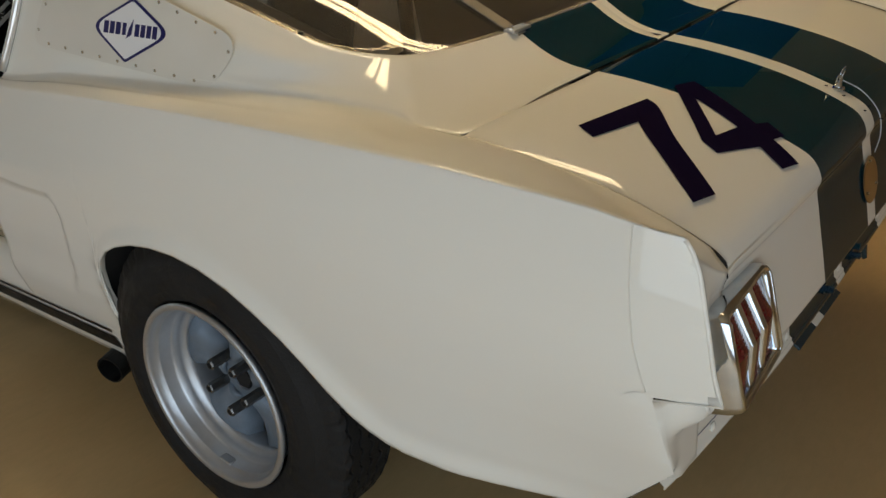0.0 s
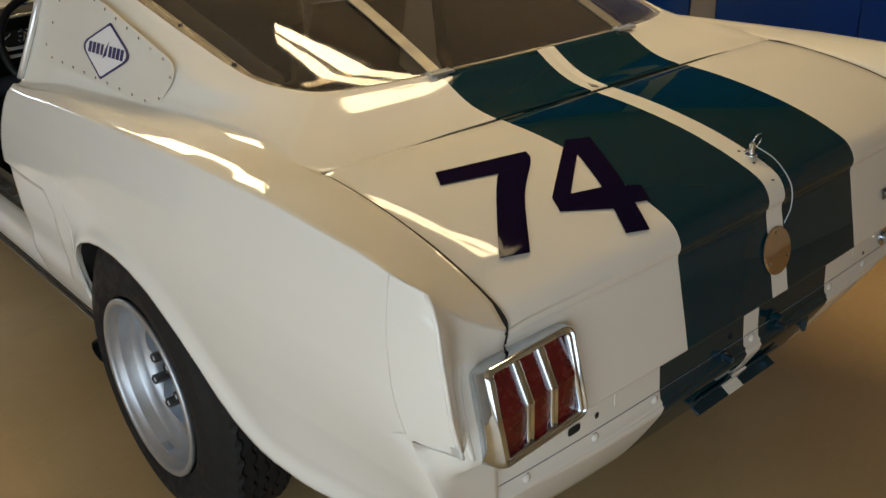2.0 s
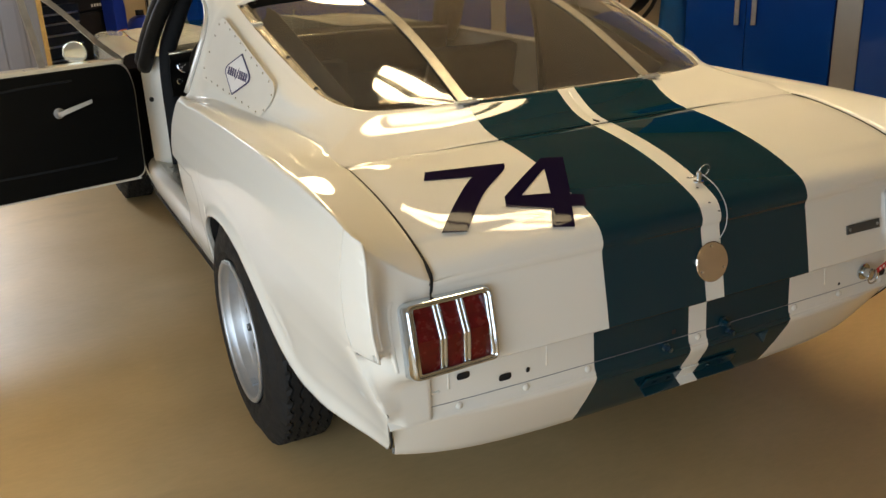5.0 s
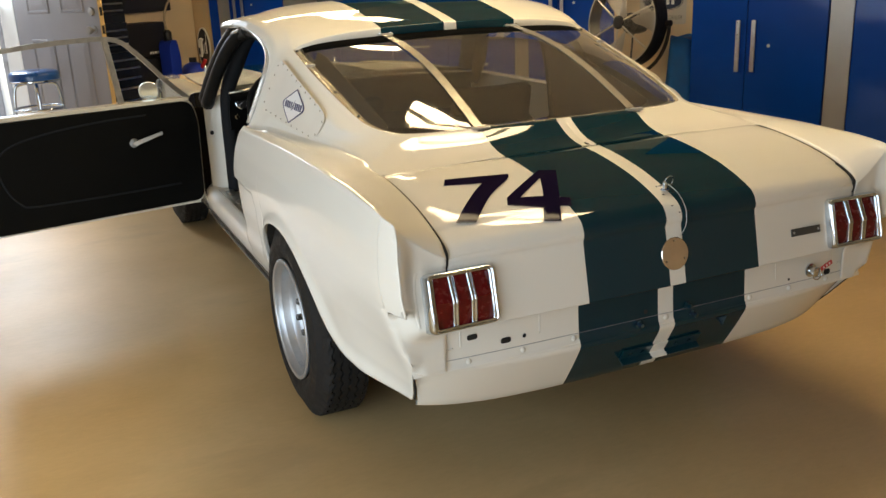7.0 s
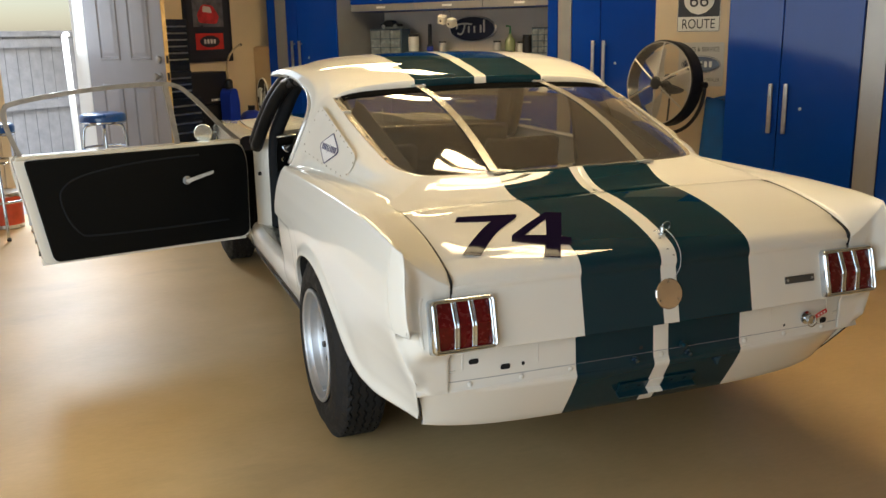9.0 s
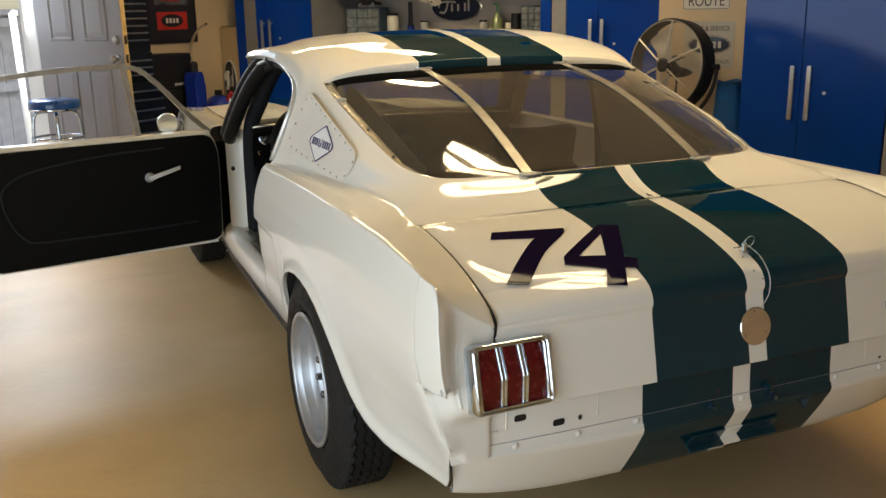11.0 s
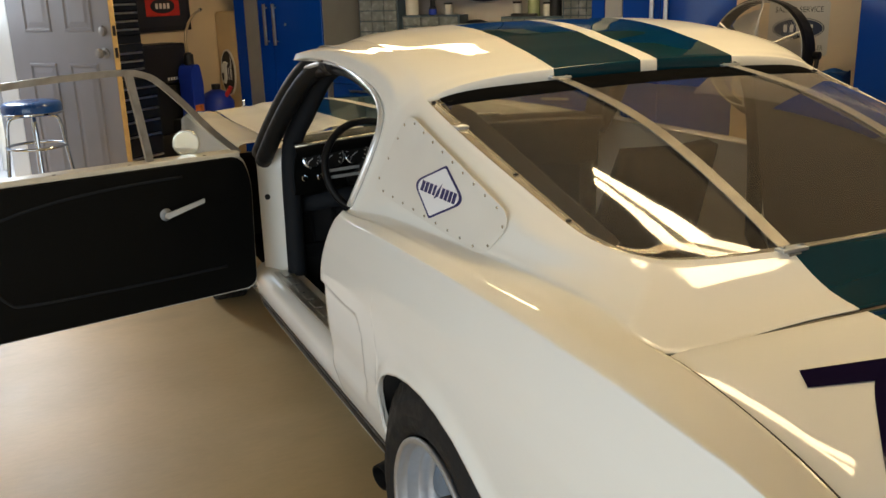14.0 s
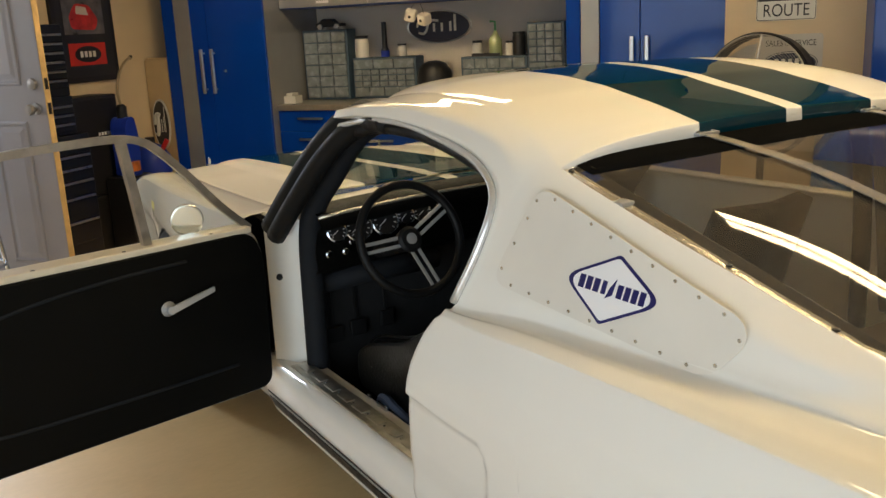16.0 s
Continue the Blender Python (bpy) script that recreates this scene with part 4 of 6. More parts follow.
# bolts and small brackets on the stripe
for y, z in ((-0.095, 0.523), (0.073, 0.546), (0.091, 0.517)):
    link("bolt", turned([(0.012, 0), (0.012, 0.004), (0.007, 0.005), (0.007, 0.020), (0, 0.022)], 6), M_BLUEBOLT if z < 0.53 else M_GREEN, car, "bolt painted with the stripe", m=frame_matrix((0.952, YC + y, z), (0, 1, 0), (0, 0, 1)))
link("wedge_tab", turned([(0.020, 0), (0.018, 0.010), (0, 0.012)], 3, m=frame_matrix((0.948, 0.206, 0.477), (0, 1, 0.4), (-0.5, 0, 1))), M_BLUEBOLT, car, "small painted steel tab")
VAL = frame_matrix((0.922, 0, 0.428), (0, 1, 0), (0.54, 0, 0.84))
for y0, y1, mt, lb in ((-0.125, -0.023, M_GREEN, "small angle bracket painted dark teal"), (-0.0225, 0.0285, M_WHITE, "small angle bracket painted white"), (0.029, 0.146, M_GREEN, "small angle bracket painted dark teal")):
    br = link("bracket", box(y0, y1, -0.020, 0.018, 0.001, 0.006, 0.001), mt, car, lb, m=VAL)
    link("flange", box(y0, y1, -0.024, -0.019, 0.001, 0.026, 0.001), mt, br)
    if mt is M_WHITE:
        continue
    for f in (0.28, 0.68):
        link("hole", turned([(0.008, 0), (0.008, 0.0012), (0, 0.0012)], 3, m=Matrix.Translation((y0 + (y1 - y0) * f, 0.0, 0.006))), M_BLUEBOLT, br)
# pull ring of the cut-off switch with its red tag
sw = link("switch_pull", turned([(0.021, 0), (0.021, 0.004), (0.012, 0.005), (0.012, 0.018), (0.015, 0.020), (0.015, 0.026), (0, 0.028)], 20), M_CHROME, car, "chrome pull switch with red tag", smooth=False, m=frame_matrix((0.9465, 0.546, 0.566), (0, 1, 0), (0, 0, 1)))
link("pull_ring", tube([(0.018 * math.cos(a), 0.018 * math.sin(a) - 0.004, 0.030) for a in np.linspace(0, 2 * math.pi, 20, endpoint=False)], 0.0022, 6, closed=True), M_CHROME, sw, smooth=True)
M_TAG = material("red_tag_fabric", (0.55, 0.02, 0.02), 0.6, vary=0.1)
tag = link("red_tag", box(0.012, 0.058, -0.006, 0.008, 0.030, 0.032, 0.0008), M_TAG, sw, "red warning tag", m=pose(0, 0.004, 0, 0, 0, 22))
for k in range(3):
    link("lettering_bar", box(0.020 + 0.012 * k, 0.026 + 0.012 * k, -0.002, 0.004, 0.032, 0.0325), M_DECAL, tag)


# race number on the lid
def on_lid(pts, lift=0.0016):
    return [Vector((x, y, deck_z(x, y - YC) + lift)) for x, y in pts]


def lid_decal(name, quads):
    """Strips of paint laid over the lid; quads: pairs of opposite edges (a0, a1), (b0, b1)."""
    bm = bmesh.new()
    for (a0, a1), (b0, b1) in quads:
        rows = []
        for i in range(13):
            u = i / 12
            p, q = np.array(a0) + (np.array(b0) - np.array(a0)) * u, np.array(a1) + (np.array(b1) - np.array(a1)) * u
            rows.append(on_lid([p + (q - p) * (j / 6) for j in range(7)]))
        grid(rows, bm)
    bmesh.ops.remove_doubles(bm, verts=bm.verts[:], dist=0.0004)
    bmesh.ops.recalc_face_normals(bm, faces=bm.faces[:])
    for f in bm.faces:
        if f.normal.z < 0:
            f.normal_flip()
    return thick(link(name, bm, M_INK, car, "dark navy race number"), 0.0006, 1.0)


seven_out, seven_in = spl([(0.698, -0.353), (0.728, -0.372), (0.800, -0.461), (0.902, -0.556)], 4), spl([(0.706, -0.410), (0.740, -0.463), (0.830, -0.552), (0.890, -0.606)], 4)
lid_decal("number_seven", [(((0.669, -0.533), (0.706, -0.554)), ((0.698, -0.353), (0.730, -0.448)))] + [((a, b), (c, d)) for a, b, c, d in zip(seven_out, seven_in, seven_out[1:], seven_in[1:])])
lid_decal("number_four", [
    (((0.705, -0.261), (0.753, -0.283)), ((0.827, -0.428), (0.834, -0.391))),
    (((0.834, -0.391), (0.846, -0.328)), ((0.858, -0.443), (0.893, -0.356))),
    (((0.827, -0.428), (0.834, -0.391)), ((0.858, -0.443), (0.859, -0.441))),
    (((0.705, -0.261), (0.721, -0.213)), ((0.753, -0.283), (0.8, -0.255))),
    (((0.753, -0.283), (0.80, -0.255)), ((0.846, -0.328), (0.861, -0.287))),
    (((0.846, -0.328), (0.861, -0.287)), ((0.893, -0.356), (0.898, -0.309))),
    (((0.861, -0.287), (0.872, -0.261)), ((0.898, -0.309), (0.906, -0.278))),
    (((0.893, -0.356), (0.898, -0.309)), ((0.939, -0.382), (0.949, -0.336))),
])


# ---- wheels ----
WHEEL_X, WHEEL_Z, TYRE_R = (-0.003, -2.745), 0.347, 0.344


def tyre_mesh(r, w):
    """Race tyre with zigzag grooves and notched shoulders."""
    n = 192
    rows = []
    for i in range(n):
        a = 2 * math.pi * i / n
        zz = 0.0035 * (1 if (i // 2) % 2 else -1)
        notch = 0.0035 if i % 4 == 0 else 0.0
        pr = [(0.203, -w * 0.38), (0.214, -w * 0.455), (0.235, -w * 0.50), (0.255, -w * 0.508), (0.261, -w * 0.504), (0.288, -w * 0.465), (r - 0.032, -w * 0.395), (r - 0.015 - notch, -w * 0.362), (r - 0.004 - notch, -w * 0.335)]
        for g in (-0.27, -0.135, 0.0, 0.135, 0.27):
            gz = g * w + zz
            pr += [(r, gz - 0.0032), (r - 0.007, gz - 0.002), (r - 0.007, gz + 0.002), (r, gz + 0.0032)]
        pr += [(r - 0.004 - notch, w * 0.335), (r - 0.015 - notch, w * 0.362), (r - 0.032, w * 0.395), (0.288, w * 0.465), (0.261, w * 0.504), (0.255, w * 0.508), (0.235, w * 0.50), (0.214, w * 0.455), (0.203, w * 0.38)]
        rows.append([Vector((q * math.cos(a), q * math.sin(a), z)) for q, z in pr])
    rows.append(rows[0])
    bm = grid(rows, flip=True)
    bmesh.ops.remove_doubles(bm, verts=bm.verts[:], dist=1e-5)
    return bm


def spoke_mesh():
    """One broad tapered spoke, hollowed at its flanks."""
    rows = []
    for k in range(9):
        t = k / 8
        r = 0.045 + 0.119 * t
        w = 0.022 + 0.056 * t ** 1.5
        zt = 0.012 + 0.008 * t - 0.014 * math.sin(math.pi * t) - 0.020 * smooth(0.86, 1.0, t)
        rows.append([Vector((r, w * c, zt - 0.026 * abs(c) ** 2.6 - (0.022 if abs(c) == 1 else 0))) for c in (-1, -0.8, -0.5, -0.2, 0, 0.2, 0.5, 0.8, 1)])
    bm = grid(rows)
    return bm


wheels = []
for n, wx in enumerate(WHEEL_X):
    for s in (-1, 1):
        m = pose(wx, YC + s * 0.741, fz(wx, 0) + WHEEL_Z, 90 if s < 0 else -90, 0, 0)
        if wheels:
            w = wheels[0].copy()
            scene.collection.objects.link(w)
            w.matrix_basis = m
            for ch in wheels[0].children:
                c = ch.copy()
                scene.collection.objects.link(c)
                c.parent = w
            continue
        rim = [(0.205, 0.088), (0.2095, 0.094), (0.2095, 0.099), (0.206, 0.102), (0.199, 0.1015), (0.1955, 0.099), (0.1945, 0.094), (0.1925, 0.079), (0.1895, 0.077), (0.1885, 0.074), (0.187, 0.050), (0.1845, 0.046), (0.1825, 0.044), (0.181, 0.030), (0.179, 0.022), (0.174, 0.018), (0.171, 0.014), (0.170, 0.006), (0.170, -0.085), (0.20, -0.10), (0.205, -0.09)]
        w = link("wheel", turned(rim, 72, cap=False), M_ALU, car, "bright metal wheel with grey five-spoke centre", smooth=True, m=m)
        wheels.append(w)
        link("tyre", tyre_mesh(TYRE_R, 0.200), M_TYRE, w, "black race tyre", smooth=False)
        for k in range(5):
            sp = link("spoke", spoke_mesh(), M_MAG, w, smooth=True, m=pose(0, 0, 0.002, 0, 0, 72 * k + 20))
            thick(sp, 0.012)
        link("hub", turned([(0.0, 0.002), (0.026, 0.002), (0.030, 0.012), (0.050, 0.012), (0.058, 0.004), (0.060, -0.05), (0, -0.05)], 32), M_MAG, w, smooth=False)
        link("hub_bore", turned([(0, -0.004), (0.027, -0.004), (0.027, 0.006), (0.026, 0.012), (0.0, 0.0125)], 6), M_DARK, w)
        for k in range(5):
            a = radians(72 * k + 56)
            link("wheel_nut", turned([(0.0115, 0.0), (0.0115, 0.058), (0.0095, 0.061), (0.0075, 0.061), (0.0075, 0.052), (0, 0.052)], 6, m=pose(0.057 * math.cos(a), 0.057 * math.sin(a), 0.0)), material("dark_steel", (0.16, 0.155, 0.145), 0.35, 0.9, vary=0.2, scale=60) if k == 0 else bpy.data.materials["dark_steel"], w, "long dark steel wheel nut")
        link("brake_drum", turned([(0, -0.055), (0.14, -0.055), (0.15, -0.06), (0.15, -0.11), (0, -0.11)], 40), M_BLACK, w)
        link("valve", tube([(0.165, 0.03, 0.0), (0.150, 0.03, 0.022)], 0.004, 6), M_BLACK, w)
        link("balance_weight", box(-0.016, 0.016, 0.183, 0.189, 0.060, 0.078, 0.002), M_ALU, w, "lead wheel weight", m=pose(0, 0, 0, 0, 0, 172 if s < 0 else 0))
link("exhaust_pipe", turned([(0.030, -0.10), (0.037, -0.10), (0.037, 0.09), (0.033, 0.09), (0.033, -0.02), (0, -0.02)], 24, m=Matrix.Translation((-0.53, -0.68, 0.222)) @ pose(0, 0, 0, 96, 0, 15)), M_BLACK, car, "black side exhaust outlet", smooth=False)
link("exhaust_hanger", box(-0.56, -0.50, -0.62, -0.58, 0.20, 0.30, 0.004), M_BLACK, car)


# ---- driver's door, hinged open: local x along the door from the hinge, y out of its inner face, z up ----
DM = Matrix.Translation((-1.66, -0.80, 0)) @ pose(0, 0, 0, 0, 0, math.degrees(math.atan2(-0.982, 0.19)))
TOPZ, BOTZ = 0.932, 0.405


def door_end(z):
    return 1.03 + 0.083 * smooth(0.45, 0.93, z) * 1.0


def door_outline(inset=0.0, n=10):
    return rounded([(0.0 + inset, BOTZ + 0.02 + inset), (1.03 - inset, BOTZ + 0.014 + inset), (1.075 - inset, 0.70), (1.112 - inset, TOPZ - inset), (0.02 + inset, TOPZ + 0.008 - inset), (-0.012 + inset, 0.84)], (0.05, 0.035, 0.15, 0.02, 0.06, 0.06), 6)


def prism(outline, y0, y1, shape=None, bevel=0.0):
    bm = bmesh.new()
    f = shape or (lambda x, z, y: (x, y, z))
    a = [bm.verts.new(f(p[0], p[1], y0)) for p in outline]
    b = [bm.verts.new(f(p[0], p[1], y1)) for p in outline]
    bm.faces.new(a)
    bm.faces.new(b[::-1])
    k = len(a)
    for i in range(k):
        bm.faces.new((a[i], b[i], b[(i + 1) % k], a[(i + 1) % k]))
    bmesh.ops.recalc_face_normals(bm, faces=bm.faces[:])
    if bevel:
        bmesh.ops.bevel(bm, geom=[e for e in bm.edges if abs(e.verts[0].co.y - e.verts[1].co.y) < 1e-5], offset=bevel, segments=2, affect="EDGES", profile=0.5)
    return bm


door = link("driver_door", prism(door_outline(), -0.10, -0.012, bevel=0.006), M_WHITE, car, "open driver's door, white edge and black inner panel", m=DM)
# outer skin, bowed like the body side
rows = []
for k in range(15):
    t = k / 14
    z = 0.40 + (0.935 - 0.40) * t
    e = door_end(z)
    rows.append([(e * j / 18, -(0.075 + side_h(-1.2, z) - 0.77), z) for j in range(19)])
thick(link("outer_skin", grid(rows, flip=True), M_WHITE, door, smooth=True), 0.004)
trim = link("trim_panel", prism([(x - 0.036 * smooth(0.6, 1.0, x), z) for x, z in door_outline(0.009)], -0.015, 0.006, bevel=0.006), M_VINYL, door, "black vinyl door trim panel")
emb = spl([(0.25, 0.885), (0.45, 0.880), (0.66, 0.862), (0.84, 0.826), (0.915, 0.775), (0.925, 0.715), (0.90, 0.625), (0.855, 0.558), (0.80, 0.538), (0.55, 0.532), (0.30, 0.532), (0.12, 0.535)], 6)
# paler grey than the vinyl panel, in place of the sheen along the crease
link("embossed_seam", tube([(p[0], 0.006, p[1]) for p in emb], 0.005, 6), M_FOAM, trim, smooth=True)
# top rail with its holes
rail = link("top_rail", box(0.03, 1.10, -0.075, 0.002, TOPZ - 0.006, TOPZ + 0.014, 0.005), material("cream_metal", (0.60, 0.55, 0.43), 0.38, coat=0.4, vary=0.08, scale=20), door, "cream painted door top rail")
for x in (0.16, 0.42, 0.66, 0.90):
    link("rail_hole", turned([(0.006, 0), (0.006, 0.0006), (0, 0.0006)], 10, m=Matrix.Translation((x, -0.006, TOPZ + 0.0139))), M_DARK, rail)
# latch and holes on the door's rear edge
for z, dz in ((0.885, 0.006), (0.79, 0.016), (0.71, 0.004), (0.64, 0.028), (0.575, 0.004), (0.53, 0.010), (0.47, 0.012)):
    xe = lerp(z, (0.405, 0.70, 0.93), (1.033, 1.076, 1.112)) - 0.004
    link("latch" if dz > 0.02 else "edge_hole", box(xe - 0.004, xe + 0.006, -0.055 - dz * 0.5, -0.055 + dz * 0.5, z - dz, z + dz, 0.001), M_BLACK if dz < 0.02 else M_ALU, door)
crank = link("window_crank", turned([(0.020, 0), (0.022, 0.006), (0.015, 0.018), (0.012, 0.030), (0, 0.032)], 20, m=pose(0.322, 0.004, 0.762, -90, 0, 0)), M_BRIGHT, door, "chrome window crank handle", smooth=False)
rows = []
for k in range(7):
    t = k / 6
    w = 0.010 - 0.003 * t
    c = Vector((0.322 - 0.128 * t, 0.032 + 0.012 * t, 0.762 + 0.036 * t))
    rows.append([c + Vector((0, 0.004, w)), c + Vector((0, 0.005, -w)), c + Vector((0, -0.003, -w)), c + Vector((0, -0.004, w))])
bm = grid(rows, closed=True)
bm.verts.ensure_lookup_table()
bm.faces.new(bm.verts[-4:])
link("crank_arm", bm, M_BRIGHT, crank)
# window frame of bare metal
M_FRAME = material("dull_frame_metal", (0.42, 0.40, 0.36), 0.42, 0.9, vary=0.15, scale=30)
fr = spl([(1.072, 0.935), (1.103, 1.03), (1.122, 1.118), (1.117, 1.160), (1.085, 1.184), (0.93, 1.212), (0.70, 1.236), (0.48, 1.246), (0.385, 1.245), (0.330, 1.234), (0.285, 1.208), (0.205, 1.128), (0.11, 1.020), (0.02, 0.935)], 6)


def flat_frame(pts, w, y0, y1):
    rows = []
    for i, p in enumerate(pts):
        d = np.array(pts[min(i + 1, len(pts) - 1)]) - np.array(pts[max(i - 1, 0)])
        nrm = np.array((-d[1], d[0])) / np.linalg.norm(d) * w / 2
        a, b = np.array(p) - nrm, np.array(p) + nrm
        rows.append([Vector((a[0], y0, a[1])), Vector((b[0], y0, b[1])), Vector((b[0], y1, b[1])), Vector((a[0], y1, a[1]))])
    bm = grid(rows, closed=True)
    bm.verts.ensure_lookup_table()
    bm.faces.new([bm.verts[i] for i in (3, 2, 1, 0)])
    bm.faces.new(bm.verts[-4:])
    return bm


link("window_frame", flat_frame(fr, 0.021, -0.045, -0.025), M_FRAME, door, "bare metal window frame")
link("vent_bar", flat_frame([(0.380, 1.243), (0.360, 1.09), (0.342, 0.935)], 0.024, -0.045, -0.022), M_FRAME, door, "bare metal vent window bar")
vent = link("vent_glass", prism([(0.04, 0.945), (0.335, 0.945), (0.372, 1.238), (0.325, 1.226), (0.285, 1.200), (0.205, 1.118), (0.11, 1.010)], -0.038, -0.034), M_GLASS, door, "clear vent window glass")
vent.visible_shadow = False
# round mirror on the outside of the door
mir = link("door_mirror", turned([(0, -0.055), (0.018, -0.052), (0.036, -0.036), (0.046, -0.012), (0.049, 0.004), (0.047, 0.010), (0.043, 0.011), (0.043, 0.007), (0, 0.007)], 32), M_TRIMM, door, "round pale racing mirror", smooth=False, m=DM.inverted() @ look((-1.70, -1.005, 0.985), (-2.3, -0.86, 1.02)) @ Matrix.Scale(0.98, 4))
link("mirror_glass", turned([(0, 0.0072), (0.0425, 0.0072), (0.0425, 0.0085), (0, 0.0085)], 32), material("mirror_glass", (0.80, 0.78, 0.74), 0.04, 1.0), mir)
link("mirror_stalk", tube([(0, -0.045, -0.02), (0.0, -0.075, -0.024)], 0.010, 8), M_CHROME, mir)

# ---- door opening: jambs, sill, rocker ----
jamb = [(-1.80, 0.745), (-1.72, 0.700), (-1.70, 0.63)]
bm = grid([[(x, YC - h, z) for x, h in jamb] for z in np.linspace(0.42, 0.93, 8)])
thick(link("hinge_pillar", bm, M_WHITE, car, "cream white hinge pillar"), 0.01)
link("grommet", turned([(0.011, 0), (0.011, 0.003), (0, 0.003)], 14, m=Matrix.Translation((-1.755, -0.719, 0.745)) @ pose(0, 0, 0, 90, 0, 60)), M_DARK, car)
bm = grid([[(door_x(z) + dx, YC - h, z) for dx, h in ((0, side_h(-0.75, z) - 0.003), (-0.012, side_h(-0.75, z) - 0.03), (-0.004, 0.72), (0.06, 0.70))] for z in np.linspace(0.44, 0.935, 12)], flip=True)
thick(link("lock_pillar", bm, M_WHITE, car), 0.004)
for s in (-1, 1):
    rows = []
    for x in np.linspace(-1.86, -0.332, 10):
        rows.append([(x, YC + s * h, z) for h, z in ((0.64, 0.455), (0.735, 0.462), (0.752, 0.455), (0.768, 0.435), (0.775, 0.40), (0.764, 0.33), (0.742, 0.262), (0.728, 0.236), (0.70, 0.23))])
    thick(link("rocker", grid(rows, flip=s > 0), M_WHITE, car, smooth=True), 0.004)
    for z0, z1, mt in ((0.285, 0.325, M_BLACK), (0.338, 0.345, M_BLACK)):
        rows = []
        for x in np.linspace(-1.84, -0.45, 8):
            h = lambda z: lerp(z, (0.262, 0.33, 0.40), (0.742, 0.764, 0.775)) + 0.0035
            rows.append([(x, YC + s * h(z0), z0), (x, YC + s * h((z0 + z1) / 2), (z0 + z1) / 2), (x, YC + s * h(z1), z1)])
        thick(link("rocker_stripe", grid(rows, flip=s > 0), mt, car, "dark rocker stripe"), 0.001)
sill = link("sill_plate", box(-1.69, -0.815, -0.735, -0.672, 0.462, 0.468, 0.002), material("worn_sill_aluminium", (0.48, 0.46, 0.40), 0.38, 0.9, vary=0.25, scale=25), car, "worn ribbed aluminium sill plate")
for k in range(9):
    x = -1.66 + 0.095 * k
    link("sill_rib", box(x, x + 0.066, -0.718, -0.690, 0.468, 0.472, 0.0018), bpy.data.materials["worn_sill_aluminium"], sill)
    link("screw", turned([(0.004, 0), (0.004, 0.0015), (0, 0.002)], 8, m=Matrix.Translation((x + 0.078, -0.704, 0.468))), M_CHROME, sill)

# ---- cabin ----
link("cabin_floor", box(-1.75, -0.42, -0.70, 0.70, 0.30, 0.33), M_VINYL, car, "black cabin floor")
link("tunnel", box(-1.75, -0.45, -0.14, 0.14, 0.33, 0.50, 0.05), M_VINYL, car)
link("rear_shelf", box(-0.45, 0.52, -0.62, 0.62, 0.66, 0.69, 0.01), material("dark_brown_lining", (0.10, 0.085, 0.065), 0.85, vary=0.15, scale=8), car, "dark lining behind the seats")
link("rear_bulkhead", box(-0.47, -0.44, -0.62, 0.62, 0.32, 0.67), bpy.data.materials["dark_brown_lining"], car)
for s in (-1, 1):
    rows = []
    for x in np.linspace(-0.55, 0.40, 10):
        zt = lerp(x, (-0.55, -0.445, 0.19, 0.40), (1.20, 1.19, 1.0, 0.95))
        rows.append([(x, YC + s * (0.60 - 0.02 * k), 0.66 + (zt - 0.66) * k / 5) for k in range(6)])
    thick(link("quarter_trim", grid(rows, flip=s < 0), bpy.data.materials["dark_brown_lining"], car, smooth=True), 0.004)
link("firewall", box(-1.80, -1.76, -0.70, 0.70, 0.30, 0.93), M_DARK, car)
rows = []
for x, z in ((-1.80, 0.965), (-1.70, 0.985), (-1.62, 0.975), (-1.60, 0.945), (-1.63, 0.925), (-1.66, 0.86), (-1.65, 0.80), (-1.70, 0.77)):
    rows.append([(x + 0.05 * y * y, YC + 0.655 * y, z - 0.015 * y * y) for y in np.linspace(-1, 1, 17)])
dash = thick(link("dashboard", grid(rows), M_VINYL, car, "black dashboard with round gauges", smooth=True), 0.006)
link("dash_moulding", tube([(-1.612 + 0.05 * y * y, YC + 0.655 * y, 0.972 - 0.015 * y * y) for y in np.linspace(-1, 1, 17)], 0.006, 8), M_TRIMM, dash, "pale dashboard moulding", smooth=True)
M_DIAL = material("black_dial", (0.01, 0.01, 0.01), 0.3, coat=0.6)
for y, z, r in ((-0.588, 0.903, 0.031), (-0.511, 0.906, 0.045), (-0.412, 0.908, 0.045), (-0.335, 0.914, 0.031), (-0.270, 0.914, 0.031)):
    m = frame_matrix((lerp(z, (0.86, 0.925, 0.945), (-1.640, -1.610, -1.585)) + 0.05 * (y / 0.655) ** 2, y, z), (0, 1, 0), (-0.35, 0, 1))
    g = link("gauge", turned([(r + 0.004, -0.02), (r + 0.004, 0.004), (r, 0.007), (r - 0.002, 0.004), (0, 0.004)], 28), M_CHROME, dash, "round gauge with chrome ring", m=m)
    link("dial_face", turned([(0, 0.0042), (r - 0.002, 0.0042), (r - 0.002, 0.005), (0, 0.005)], 28), M_DIAL, g)
    for k in range(11):
        a = radians(225 - 27 * k)
        link("tick", box(r * 0.68, r * 0.86, -0.0008, 0.0008, 0.005, 0.0054), M_DECAL, g, m=pose(0, 0, 0, 0, 0, math.degrees(a)))
    link("needle", box(-r * 0.1, r * 0.7, -0.0007, 0.0007, 0.0056, 0.006), M_DECAL, g, m=pose(0, 0, 0, 0, 0, 215))
